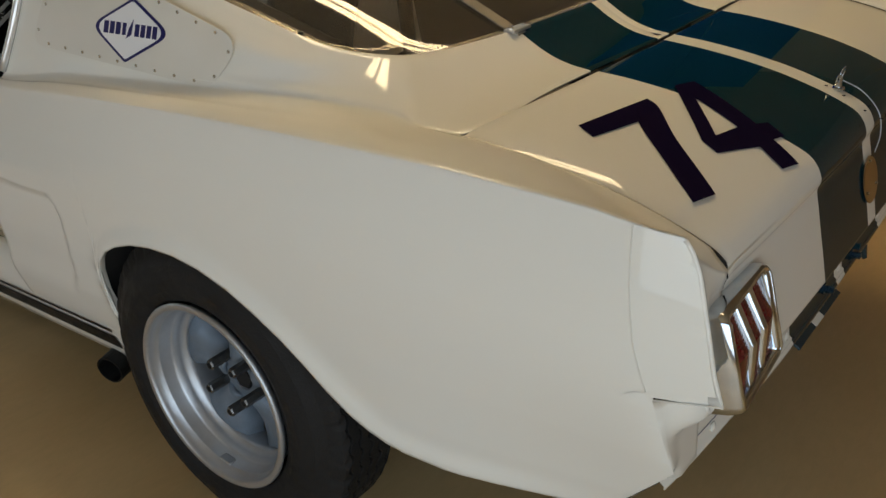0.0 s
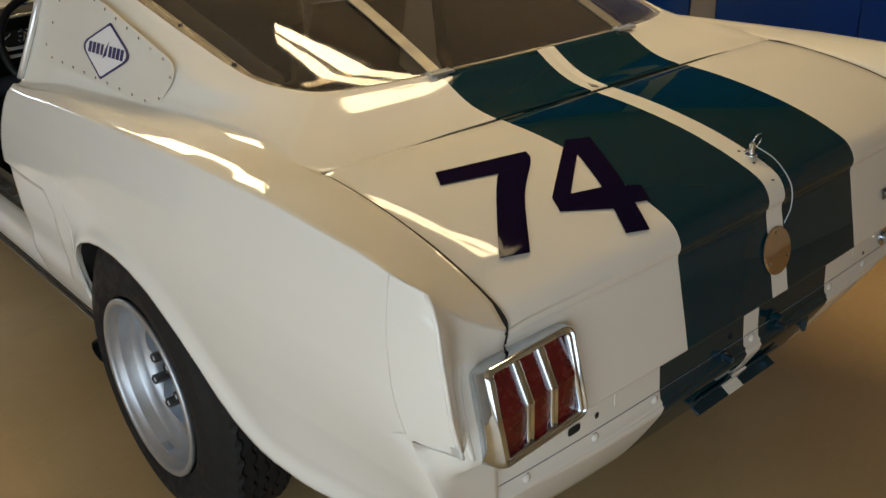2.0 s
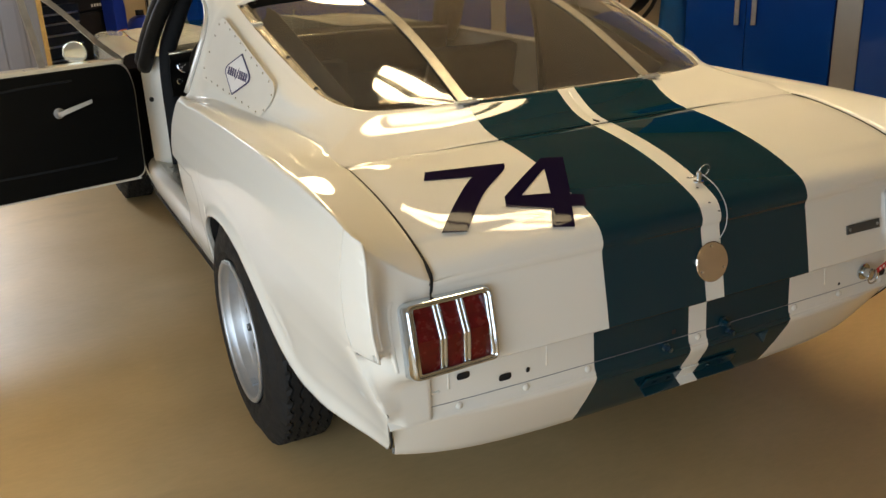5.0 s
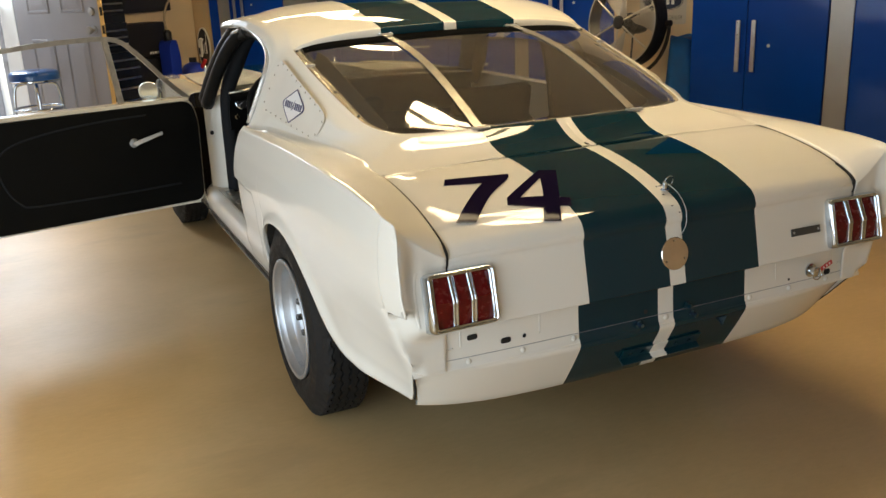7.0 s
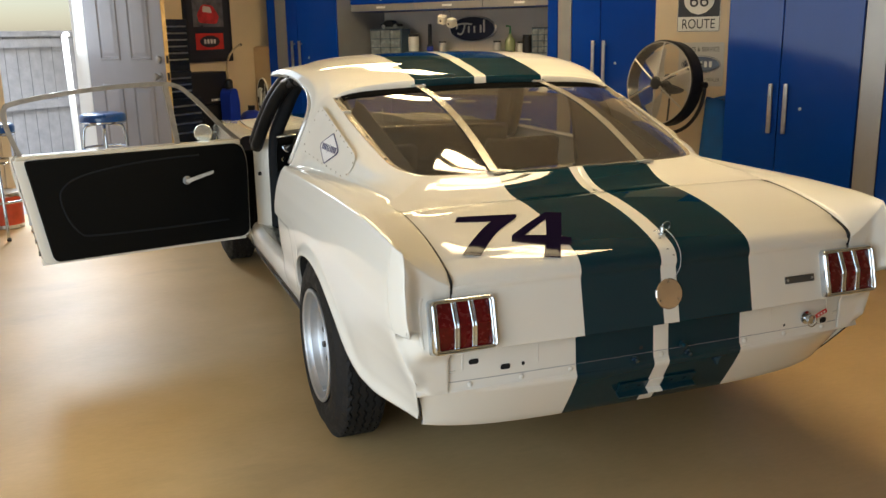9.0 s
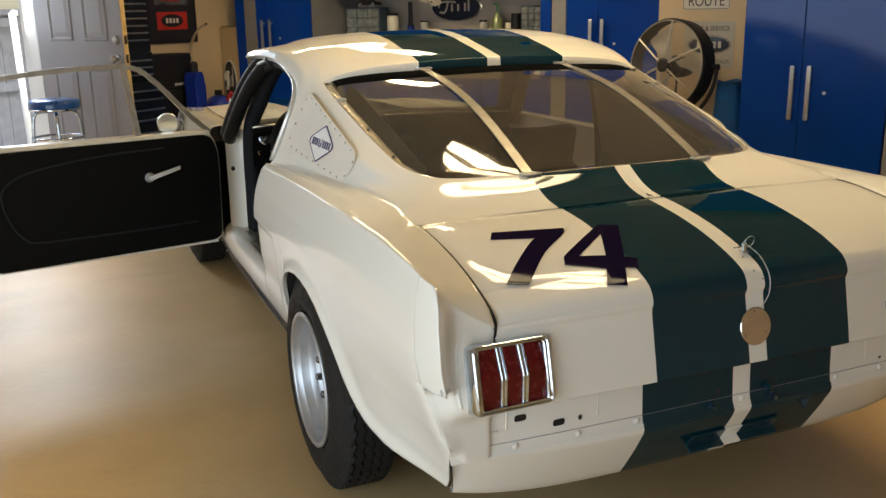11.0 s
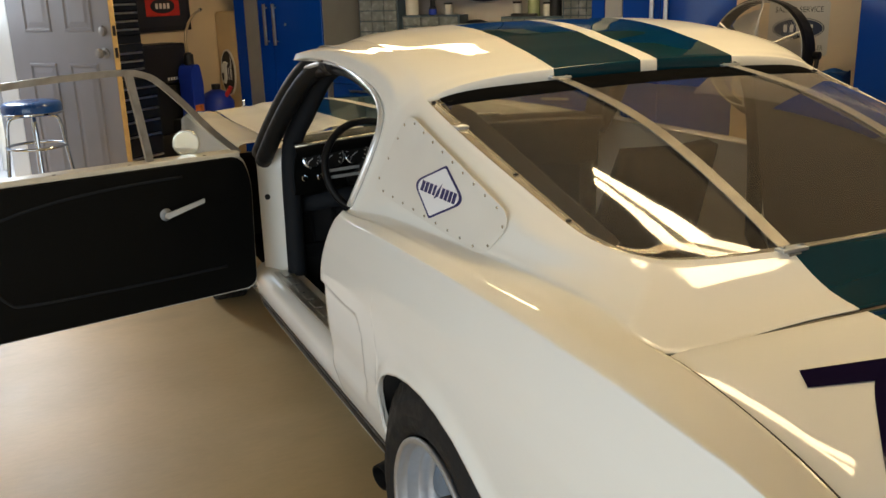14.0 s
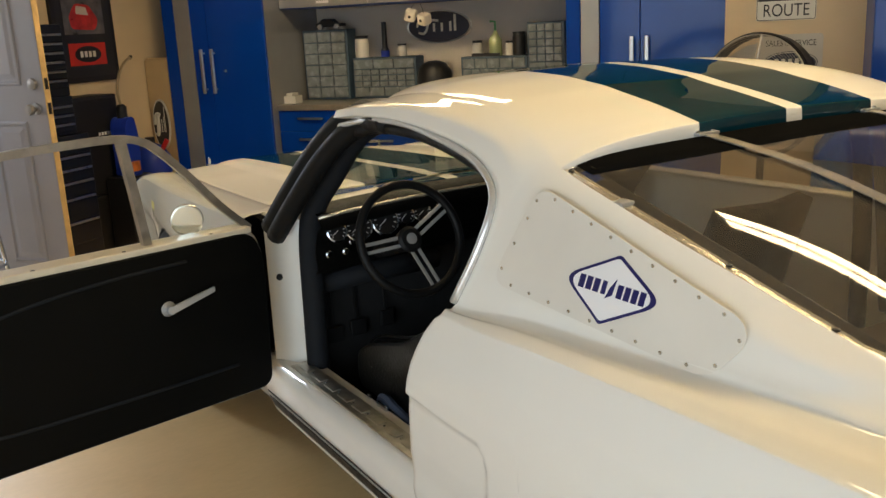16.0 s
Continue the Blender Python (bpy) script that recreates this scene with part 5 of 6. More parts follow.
for y, z in ((-0.62, 0.834), (-0.56, 0.832), (-0.535, 0.86)):
    link("dash_knob", turned([(0.005, 0), (0.005, 0.02), (0.011, 0.022), (0.012, 0.034), (0.009, 0.037), (0, 0.037)], 14, m=frame_matrix((-1.650 + 0.05 * (y / 0.655) ** 2, y, z), (0, 1, 0), (-0.1, 0, 1))), M_CHROME, dash)
# steering wheel
SW = frame_matrix((-1.405, -0.425, 0.885), (0, 1, 0), (-0.36, 0, 0.93))
st = link("steering_wheel", tube([(0.167 * math.cos(a), 0.167 * math.sin(a), 0) for a in np.linspace(0, 2 * math.pi, 48, endpoint=False)], 0.0135, 12, closed=True), M_BLACK, car, "black three-spoke steering wheel with metal spokes", smooth=True, m=SW)
for a in (183, 30, 288):
    for o in (-0.012, 0.012):
        w0 = 0.0055
        bm = box(0.03, 0.163, o - w0, o + w0, -0.018, -0.014, 0.001)
        for v in bm.verts:
            v.co.z += 0.016 * v.co.x / 0.17
        link("spoke", bm, M_BRIGHT, st, m=pose(0, 0, 0, 0, 0, a))
link("wheel_boss", turned([(0, -0.06), (0.03, -0.06), (0.038, -0.02), (0.040, -0.008), (0.030, 0.0), (0, 0.003)], 24), M_BLACK, st, smooth=False)
link("boss_badge", turned([(0, 0.003), (0.017, 0.003), (0.017, 0.005), (0, 0.006)], 20), M_BRIGHT, st)
link("steering_column", tube([(-1.42, -0.425, 0.868), (-1.64, -0.425, 0.80)], 0.024, 12), M_BLACK, car, smooth=True)
# padded cage bars
for s in (-1, 1):
    y = YC + s
    link("roll_cage_front_bar", tube(spl([(-1.66, YC + s * 0.655, 0.34), (-1.655, YC + s * 0.655, 0.62), (-1.635, YC + s * 0.650, 0.93), (-1.52, YC + s * 0.615, 1.09), (-1.40, YC + s * 0.580, 1.215), (-1.28, YC + s * 0.555, 1.262), (-1.05, YC + s * 0.55, 1.285), (-0.70, YC + s * 0.55, 1.255)], 6), 0.036, 12), M_FOAM, car, "dark padded roll cage bar", smooth=True)
link("roll_cage_hoop", tube(spl([(-0.62, YC - 0.60, 0.33), (-0.62, YC - 0.60, 0.80), (-0.62, YC - 0.565, 1.12), (-0.63, YC - 0.50, 1.235), (-0.63, YC - 0.30, 1.275), (-0.63, YC, 1.285), (-0.63, YC + 0.30, 1.275), (-0.63, YC + 0.50, 1.235), (-0.62, YC + 0.565, 1.12), (-0.62, YC + 0.60, 0.80), (-0.62, YC + 0.60, 0.33)], 6), 0.026, 10), M_BLACK, car, "black roll cage hoop", smooth=True)


M_SEATV = material("glossy_black_vinyl", (0.006, 0.0058, 0.005), 0.34, spec=0.3, vary=0.2, scale=20, bump=0.15, bscale=90)


def bucket_seat(y0):
    seat = link("seat_shell", box(-1.46, -1.02, y0 - 0.20, y0 + 0.20, 0.40, 0.48, 0.03), M_VINYL, car, "black vinyl bucket seat")
    rows = []
    for k in range(9):
        t = k / 8
        rows.append([(-0.96 + 0.20 * t + 0.05 * (1 - abs(c)) , y0 + 0.235 * c * (1 - 0.2 * t), 0.44 + 0.52 * t) for c in np.linspace(-1, 1, 11)])
    thick(link("backrest", grid(rows), M_VINYL, seat, smooth=True), 0.05)
    for s in (-1, 1):
        bm = prism(rounded([(-1.50, 0.43), (-1.12, 0.42), (-0.92, 0.72), (-1.02, 0.75), (-1.19, 0.655), (-1.40, 0.595), (-1.50, 0.54)], 0.04, 5), 0, 0.045, lambda x, z, y: (x, y0 + s * (0.20 + y), z), 0.01)
        link("side_bolster", bm, M_SEATV, seat, "glossy black vinyl side bolster", smooth=False)
        link("piping", tube([(x, y0 + s * 0.203, z) for x, z in spl([(-1.49, 0.555), (-1.40, 0.607), (-1.19, 0.662), (-1.02, 0.752)], 5)], 0.005, 6), M_SEATV, seat, smooth=True)
    return seat


bucket_seat(-0.345)
bucket_seat(0.38)
for dx in (0, 0.10):
    link("seat_rail", box(-1.45, -1.0, -0.60, -0.575, 0.34, 0.40, 0.004), M_ALU, car) if dx == 0 else None
link("harness_strap", tube(spl([(-1.14, -0.60, 0.43), (-1.19, -0.625, 0.47), (-1.25, -0.62, 0.475), (-1.31, -0.61, 0.45), (-1.32, -0.60, 0.38)], 5), 0.012, 6), material("blue_grey_webbing", (0.03, 0.045, 0.08), 0.7), car, "blue-grey harness strap")
link("harness_buckle", box(-1.27, -1.21, -0.645, -0.63, 0.40, 0.47, 0.005), M_CHROME, car, "metal harness buckle")
for k in range(3):
    link("rail_bolt", turned([(0.011, 0), (0.011, 0.006), (0.006, 0.007), (0.006, 0.012), (0, 0.013)], 6, m=Matrix.Translation((-1.40 + 0.075 * k, -0.601, 0.425 - 0.012 * k)) @ pose(0, 0, 0, 90, 0, 0)), M_CHROME, car, "zinc seat rail bolt")
link("knee_bar", tube([(-1.70, -0.63, 0.715), (-1.655, -0.44, 0.735), (-1.655, -0.20, 0.74)], 0.036, 12), M_FOAM, car, "dark padded bar under the dashboard", smooth=True)
for y, z, w in ((-0.56, 0.52, 0.035), (-0.47, 0.53, 0.03), (-0.36, 0.54, 0.025)):
    link("pedal", box(-1.735, -1.72, y - w, y + w, z - 0.028, z + 0.028, 0.005), M_BLACK, car, "black rubber pedal")
    link("pedal_arm", tube([(-1.735, y, z), (-1.75, y, z + 0.22)], 0.006, 6), M_BLACK, car)


# ---- things in the garage; all placed in the room's own axes ----
def rm(u, v, z=0.0, turn=0.0):
    return ROOM @ pose(u, v, z, 0, 0, turn)


def thing(name, u, v, z, label, category, turn=0.0, group=""):
    return empty(name, rm(u, v, z, turn), label, category, group)


M_STEEL = material("satin_steel_handle", (0.60, 0.60, 0.60), 0.3, 1.0, vary=0.1, scale=40)
M_LENS = material("glowing_lamp_lens", (0.9, 0.88, 0.8), 0.5, emit=(1.0, 0.77, 0.44), strength=24)
M_FIXT = material("white_enamel", (0.75, 0.72, 0.66), 0.4, vary=0.04)
M_PLASTIC = material("dark_blue_grey_plastic", (0.05, 0.085, 0.12), 0.45, vary=0.12, scale=20)
M_DRAWER = material("smoky_clear_drawer", (0.19, 0.215, 0.225), 0.25, coat=0.5, vary=0.22, scale=18)
M_BLACKM = material("black_powder_coat", (0.012, 0.012, 0.013), 0.45, vary=0.2, scale=20)
M_CHEST = material("dark_navy_enamel", (0.006, 0.009, 0.017), 0.35, coat=0.2, vary=0.15, scale=6)
M_GREYP = material("grey_sign_face", (0.50, 0.49, 0.46), 0.5, vary=0.05, scale=6)
M_SEAT = material("blue_metallic_vinyl", (0.01, 0.07, 0.26), 0.3, coat=0.5, vary=0.2, scale=8)
M_JUG = material("blue_jug_plastic", (0.01, 0.035, 0.35), 0.4, vary=0.1)
M_CLOTH = material("bright_blue_cover", (0.008, 0.10, 0.33), 0.75, vary=0.2, scale=9, bump=0.5, bscale=14)


def lamp(v, v0, v1):
    f = thing("ceiling_light", (v0 + v1) / 2, v, ZC, "twin-tube fluorescent ceiling light with glowing lens", "ceiling light", 90.0, "tube lights on the ceiling")
    h = (v1 - v0) / 2
    link("housing", box(-0.20, 0.20, -h, h, -0.055, -0.002, 0.010), M_FIXT, f)
    for s in (-1, 1):
        lobe = [[(s * 0.090 + 0.062 * math.sin(a), e, -0.056 - 0.040 * math.cos(a)) for a in np.linspace(-math.pi / 2, math.pi / 2, 13)] for e in (-h + 0.02, h - 0.02)]
        link("diffuser", grid(lobe), M_LENS, f, "softly glowing curved lamp lens", smooth=True)
        for e in (-1, 1):
            link("end_cap", box(s * 0.090 - 0.064, s * 0.090 + 0.064, e * (h - 0.011) - 0.008, e * (h - 0.011) + 0.008, -0.105, -0.05, 0.003), M_FIXT, f)


lamp(0.35, -0.60, 0.90)
lamp(2.3, -3.4, -1.7)


def handle(parent, u, v, z0, z1):
    h = link("handle", box(u - 0.013, u + 0.013, v - 0.045, v - 0.030, z0, z1, 0.004), M_STEEL, parent, "satin steel bar handle")
    for z in (z0 + 0.03, z1 - 0.03):
        link("handle_post", box(u - 0.006, u + 0.006, v - 0.032, v + 0.004, z - 0.006, z + 0.006), M_STEEL, h)


def cabinet(u0, u1, vf, vb, ztop, doors, hz, label, split=None, grey_side=False):
    """doors: list of (u0, u1, material, handle side)."""
    zf = rfz((u0 + u1) / 2, vf)
    c = thing("tall_cabinet", 0, 0, 0, label, "cabinet", group="blue garage cabinets")
    link("carcass", box(u0, u1, vf + 0.022, vb, zf + 0.10, ztop), M_GREY if grey_side else M_BLUE, c)
    link("plinth", box(u0 + 0.02, u1 - 0.02, vf + 0.07, vb, zf - 0.02, zf + 0.10), M_BLACKM, c)
    for a, b, mt, hs in doors:
        d = link("door" if hs else "filler_panel", box(a + 0.0025, b - 0.0025, vf, vf + 0.020, zf + 0.11, ztop - 0.004, 0.003), mt, c)
        if hs:
            handle(d, b - 0.045 if hs > 0 else a + 0.045, vf, *hz)
            if hs < 0:
                link("lock", turned([(0.010, 0), (0.010, 0.004), (0, 0.005)], 14, m=pose(a + 0.13, vf, (hz[0] + hz[1]) / 2, 90, 0, 0)), M_STEEL, d)
    return c


cabinet(-4.752, -3.88, 3.72, V1 - 0.004, 2.62, [(-4.752, -4.645, M_BLUE, 0), (-4.645, -4.505, M_GREY, 0), (-4.505, -4.366, M_BLUE, 1), (-4.366, -3.88, M_BLUE, -1)], (1.09, 1.41), "tall blue gloss cabinet beside the work bench", grey_side=True)
cabinet(-1.704, -0.754, 3.72, V1 - 0.004, 2.62, [(-1.704, -1.612, M_BLUE, 0), (-1.612, -1.493, M_GREY, 0), (-1.493, -1.246, M_BLUE, 1), (-1.246, -0.754, M_BLUE, -1)], (1.03, 1.38), "tall blue gloss cabinet with grey filler strip")
cabinet(-0.022, 0.768, 2.87, 3.555, 2.62, [(-0.022, 0.312, M_BLUE, 1), (0.312, 0.768, M_BLUE, -1)], (0.81, 1.118), "tall deep blue gloss cabinet with two doors")
cabinet(0.772, 2.35, 2.87, 3.555, 2.62, [(0.772, 0.905, M_GREY, 0), (0.905, 1.62, M_BLUE, 1), (1.62, 2.35, M_BLUE, -1)], (0.81, 1.118), "tall blue gloss cabinet with grey edge panel")
wall("wall_niche", 2.36, U1, 3.56, V1 - 0.003)

# ---- bench between the cabinets ----
B0, B1, BV, BZ = -3.876, -1.708, 3.80, 0.99
bf = rfz(-2.8, BV)
wd = (B1 - B0) / 4
for k in range(4):
    a = B0 + wd * k
    c = thing("base_cabinet", 0, 0, 0, "blue drawer unit under the work bench", "drawer unit", group="drawer units under the bench")
    link("carcass", box(a + 0.001, a + wd - 0.001, BV + 0.022, V1 - 0.004, bf + 0.09, BZ - 0.041), M_BLUE, c)
    link("plinth", box(a + 0.01, a + wd - 0.01, BV + 0.07, V1 - 0.004, bf - 0.02, bf + 0.09), M_BLACKM, c)
    z = BZ - 0.045
    for h in (0.15, 0.15, 0.22, 0.25):
        d = link("drawer_front", box(a + 0.004, a + wd - 0.004, BV, BV + 0.02, max(z - h + 0.004, bf + 0.10), z, 0.003), M_BLUE, c)
        link("drawer_handle", box(a + wd / 2 - 0.10, a + wd / 2 + 0.10, BV - 0.025, BV - 0.012, z - 0.062, z - 0.046, 0.003), M_STEEL, d)
        for e in (-0.09, 0.09):
            link("handle_post", box(a + wd / 2 + e - 0.005, a + wd / 2 + e + 0.005, BV - 0.014, BV + 0.003, z - 0.058, z - 0.050), M_STEEL, d)
        z -= h
tagged(link("worktop", box(B0 + 0.002, B1 - 0.002, BV - 0.02, V1 - 0.005, BZ - 0.04, BZ, 0.004), material("brushed_steel_worktop", (0.42, 0.39, 0.34), 0.35, 0.7, vary=0.15, scale=20), m=ROOM), "brushed steel worktop along the bench", "worktop")
uw = (B1 - B0) / 3
for k in range(3):
    a = B0 + uw * k
    c = thing("wall_cabinet", 0, 0, 0, "blue wall cabinet with grey lower edge above the bench", "cabinet", group="wall cabinets above the bench")
    link("carcass", box(a + 0.001, a + uw - 0.001, 3.955, V1 - 0.004, 1.665, 2.50), M_BLUE, c)
    d = link("door", box(a + 0.004, a + uw - 0.004, 3.93, 3.952, 1.735, 2.50, 0.003), M_BLUE, c)
    link("grey_edge", box(a + 0.004, a + uw - 0.004, 3.932, 3.953, 1.668, 1.730, 0.003), M_GREY, c)
    link("lock", turned([(0.009, 0), (0.009, 0.004), (0, 0.005)], 12, m=pose(a + uw / 2, 3.93, 1.765, 90, 0, 0)), M_STEEL, d)
    link("label_strip", box(a + uw / 2 - 0.05, a + uw / 2 + 0.05, 3.929, 3.932, 1.69, 1.708), M_DECAL, c)
tagged(link("backsplash", box(B0 + 0.002, B1 - 0.002, V1 - 0.003, V1 + 0.002, BZ, 1.66), material("pale_grey_backsplash", (0.55, 0.50, 0.44), 0.6, vary=0.05, scale=4), m=rm(0, -0.004)), "pale painted wall behind the bench", "wall", kind="structure")


def organiser(u0, u1, v, z0, z1, rows_, label):
    """rows_: list of (count, share of the height) from the top."""
    o = thing("parts_organiser", 0, 0, 0, label, "parts organiser", group="parts organisers on the bench")
    link("housing", box(u0, u1, v, v + 0.15, z0, z1, 0.004), M_PLASTIC, o)
    tot = sum(h for _, h in rows_)
    z = z1 - 0.012
    H = z1 - z0 - 0.024
    for n, h in rows_:
        hh = H * h / tot
        w = (u1 - u0 - 0.024) / n
        for k in range(n):
            a = u0 + 0.012 + w * k
            d = link("drawer", box(a + 0.003, a + w - 0.003, v - 0.012, v + 0.10, z - hh + 0.004, z - 0.002, 0.003, seg=1), M_DRAWER, o)
            link("pull", box(a + w * 0.3, a + w * 0.7, v - 0.019, v - 0.011, z - hh + 0.008, z - hh + 0.016), M_DRAWER, d)
        z -= hh


organiser(-3.865, -3.49, 4.22, BZ, 1.505, [(3, 1)] * 6, "tall blue-grey organiser with smoky drawers")
organiser(-3.47, -2.95, 4.24, BZ, 1.29, [(3, 1), (7, 0.6), (7, 0.6), (7, 0.6), (4, 1.0)], "low blue-grey organiser with many small drawers")
organiser(-2.60, -2.11, 4.24, BZ, 1.27, [(5, 1), (7, 0.7), (7, 0.7), (4, 1.1)], "low grey organiser with small clear drawers")
organiser(-2.10, -1.84, 4.22, BZ, 1.49, [(4, 0.7)] * 5 + [(2, 1.0)] * 3, "small black organiser with rows of clear drawers")

# small things on the bench
t = thing("flashlight", -3.225, 4.31, 1.29, "blue and black upright torch on the organiser", "torch")
link("body", turned([(0.030, 0), (0.030, 0.05), (0.020, 0.07), (0.018, 0.25), (0, 0.255)], 20), M_BLACKM, t)
link("head", turned([(0.031, 0.0), (0.033, 0.01), (0.033, 0.035), (0.0305, 0.045)], 20, cap=False), M_JUG, t, "blue torch head")
t = thing("model_car", -3.66, 4.30, 1.505, "black model car on top of the organiser", "model car")
link("body", prism(rounded([(-0.11, 0.02), (0.11, 0.02), (0.11, 0.045), (0.05, 0.05), (0.02, 0.08), (-0.05, 0.08), (-0.09, 0.052), (-0.11, 0.048)], 0.01, 3), -0.04, 0.04, bevel=0.006), M_BLACKM, t)
for x in (-0.07, 0.07):
    for s in (-1, 1):
        link("wheel", turned([(0, 0), (0.021, 0), (0.021, 0.014), (0.012, 0.015), (0, 0.012)], 14, m=pose(x, s * 0.034, 0.021, 90 if s < 0 else -90, 0, 0)), M_GREYP, t)
for u, z, r, h, mt, nm, lb in ((-3.42, 1.29, 0.052, 0.16, M_PANEL, "jar", "pale jar with dark lid"), (-3.09, 1.29, 0.035, 0.09, M_GREYP, "drinking_glass", "small clear glass on the organiser"), (-2.50, 1.27, 0.036, 0.11, M_GREYP, "drinking_glass", "small clear glass on the organiser"), (-2.19, 1.27, 0.045, 0.16, M_BLACKM, "tin_can", "dark metal tin beside the organiser"), (-2.26, 1.27, 0.028, 0.10, M_PANEL, "jar", "small pale jar with dark lid")):
    t = thing(nm, u, 4.32, z, lb, nm.replace("_", " "))
    link("body", turned([(r * 0.95, 0), (r, 0.006), (r, h * 0.8), (r * 0.9, h * 0.84), (r * 0.9, h * 0.86), (0, h * 0.86)], 20), mt, t)
    link("lid", turned([(r * 0.95, h * 0.862), (r * 0.97, h), (0, h)], 20), M_BLACKM, t)
t = thing("spray_bottle", -2.36, 4.31, 1.27, "green pump bottle on the organiser", "bottle")
link("body", turned([(0.045, 0), (0.047, 0.01), (0.047, 0.11), (0.018, 0.15), (0.016, 0.17), (0, 0.17)], 20), material("pale_green_liquid", (0.28, 0.33, 0.16), 0.2, coat=0.5), t, smooth=True)
link("pump", tube([(0, 0, 0.165), (0, 0, 0.235), (-0.035, -0.01, 0.238)], 0.009, 8), material("green_plastic", (0.08, 0.30, 0.10), 0.4), t)
t = thing("tray", -2.42, 4.28, 1.27, "black shallow tray on the organiser", "tray")
link("tray_body", box(-0.10, 0.10, -0.04, 0.03, 0, 0.022, 0.005), M_BLACKM, t)
t = thing("cap", -2.80, 4.22, BZ, "black peaked cap on the worktop", "cap")
link("crown", turned([(0.125, 0.10), (0.128, 0.14), (0.118, 0.20), (0.085, 0.245), (0.04, 0.262), (0, 0.265)], 28), M_BLACKM, t, smooth=True)
link("stand", turned([(0.10, 0), (0.12, 0.02), (0.124, 0.10), (0, 0.10)], 28), M_BLACKM, t)
t = thing("carton", -3.83, 3.95, BZ, "small pale carton on the worktop", "box")
link("carton_body", box(-0.05, 0.05, -0.05, 0.05, 0, 0.055, 0.003), M_PANEL, t)
link("carton_flap", box(-0.03, 0.02, -0.045, 0.045, 0.055, 0.075, 0.003), M_PANEL, t)


M_SCRIPT = material("pale_script_enamel", (0.62, 0.62, 0.58), 0.4)


def oval_sign(name, m, w, h, label, rim=M_STEEL, face=None):
    s = empty(name, m, label, "sign")
    face = face or M_OVAL
    link("rim", turned([(1, 0), (1, 0.016), (0.97, 0.020), (0.93, 0.018), (0.93, 0)], 56, m=Matrix.Diagonal((w / 2, h / 2, 1, 1))), rim, s, "pale raised rim")
    link("face", turned([(0, 0.0), (0.93, 0.0), (0.93, 0.015), (0, 0.0155)], 56, m=Matrix.Diagonal((w / 2, h / 2, 1, 1))), face, s, "dark blue sign face")
    # the maker's script as plain shapes
    pts = [(-0.66, 0.0), (-0.60, 0.34), (-0.30, 0.42), (0.0, 0.36)]
    link("script_stroke", tube([(p[0] * w / 2, p[1] * h / 2, 0.017) for p in spl(pts, 5)], h * 0.036, 6), M_SCRIPT, s)
    link("script_stroke", tube([(p[0] * w / 2, p[1] * h / 2, 0.017) for p in spl([(-0.30, 0.38), (-0.36, -0.10), (-0.46, -0.40), (-0.62, -0.34)], 5)], h * 0.038, 6), M_SCRIPT, s)
    for x, hh in ((-0.14, 0.26), (0.10, 0.26), (0.36, 0.30), (0.50, 0.50)):
        link("script_bar", box(x * w / 2 - w * 0.018, x * w / 2 + w * 0.018, -0.30 * h / 2, (-0.30 + 2 * hh) * h / 2, 0.0155, 0.019, 0.001), M_SCRIPT, s)
    return s


M_OVAL = material("navy_sign_enamel", (0.012, 0.02, 0.05), 0.35, coat=0.4, vary=0.1)
UP = pose(0, 0, 0, 90, 0, 0)                                    # stands a flat sign up, facing the room
oval_sign("oval_sign", rm(-2.85, V1 - 0.008, 1.49) @ UP, 0.52, 0.235, "large dark blue oval maker's sign above the bench")
t = thing("hanging_dice", -2.77, 3.90, 1.66, "pair of white fluffy dice hanging from the cabinet", "dice")
for x, z, tn in ((-0.055, -0.085, 15), (0.045, -0.115, -20)):
    link("cord", tube([(x * 0.4, 0, 0.0), (x, 0, z + 0.03)], 0.0015, 5), M_BLACKM, t)
    d = link("die", box(-0.037, 0.037, -0.037, 0.037, -0.037, 0.037, 0.012), material("white_plush", (0.75, 0.70, 0.60), 0.9, vary=0.1, bump=0.6, bscale=200) if tn > 0 else bpy.data.materials["white_plush"], t, m=pose(x, 0, z, 20, 15, tn))
    link("pip", turned([(0, 0.0), (0.010, 0.0), (0.010, 0.002), (0, 0.003)], 12, m=pose(0, -0.037, 0, 90, 0, 0)), M_BLACKM, d)


# ---- signs on the pillar ----
def text(name, body, size, m, mat, parent, width=None):
    cu = bpy.data.curves.new(name, "FONT")
    cu.body, cu.size, cu.extrude, cu.align_x, cu.align_y = body, size, 0.0008, "CENTER", "CENTER"
    tmp = bpy.data.objects.new(name, cu)
    scene.collection.objects.link(tmp)
    bpy.context.view_layer.update()
    me = bpy.data.meshes.new_from_object(tmp.evaluated_get(bpy.context.evaluated_depsgraph_get()))
    bpy.data.objects.remove(tmp)
    me.materials.clear()
    me.materials.append(mat)
    if width:
        xs = [v.co.x for v in me.vertices]
        k = width / (max(xs) - min(xs))
        for v in me.vertices:
            v.co.x *= k
    ob = new(name, me)
    ob.parent = parent
    ob.matrix_basis = m
    return ob


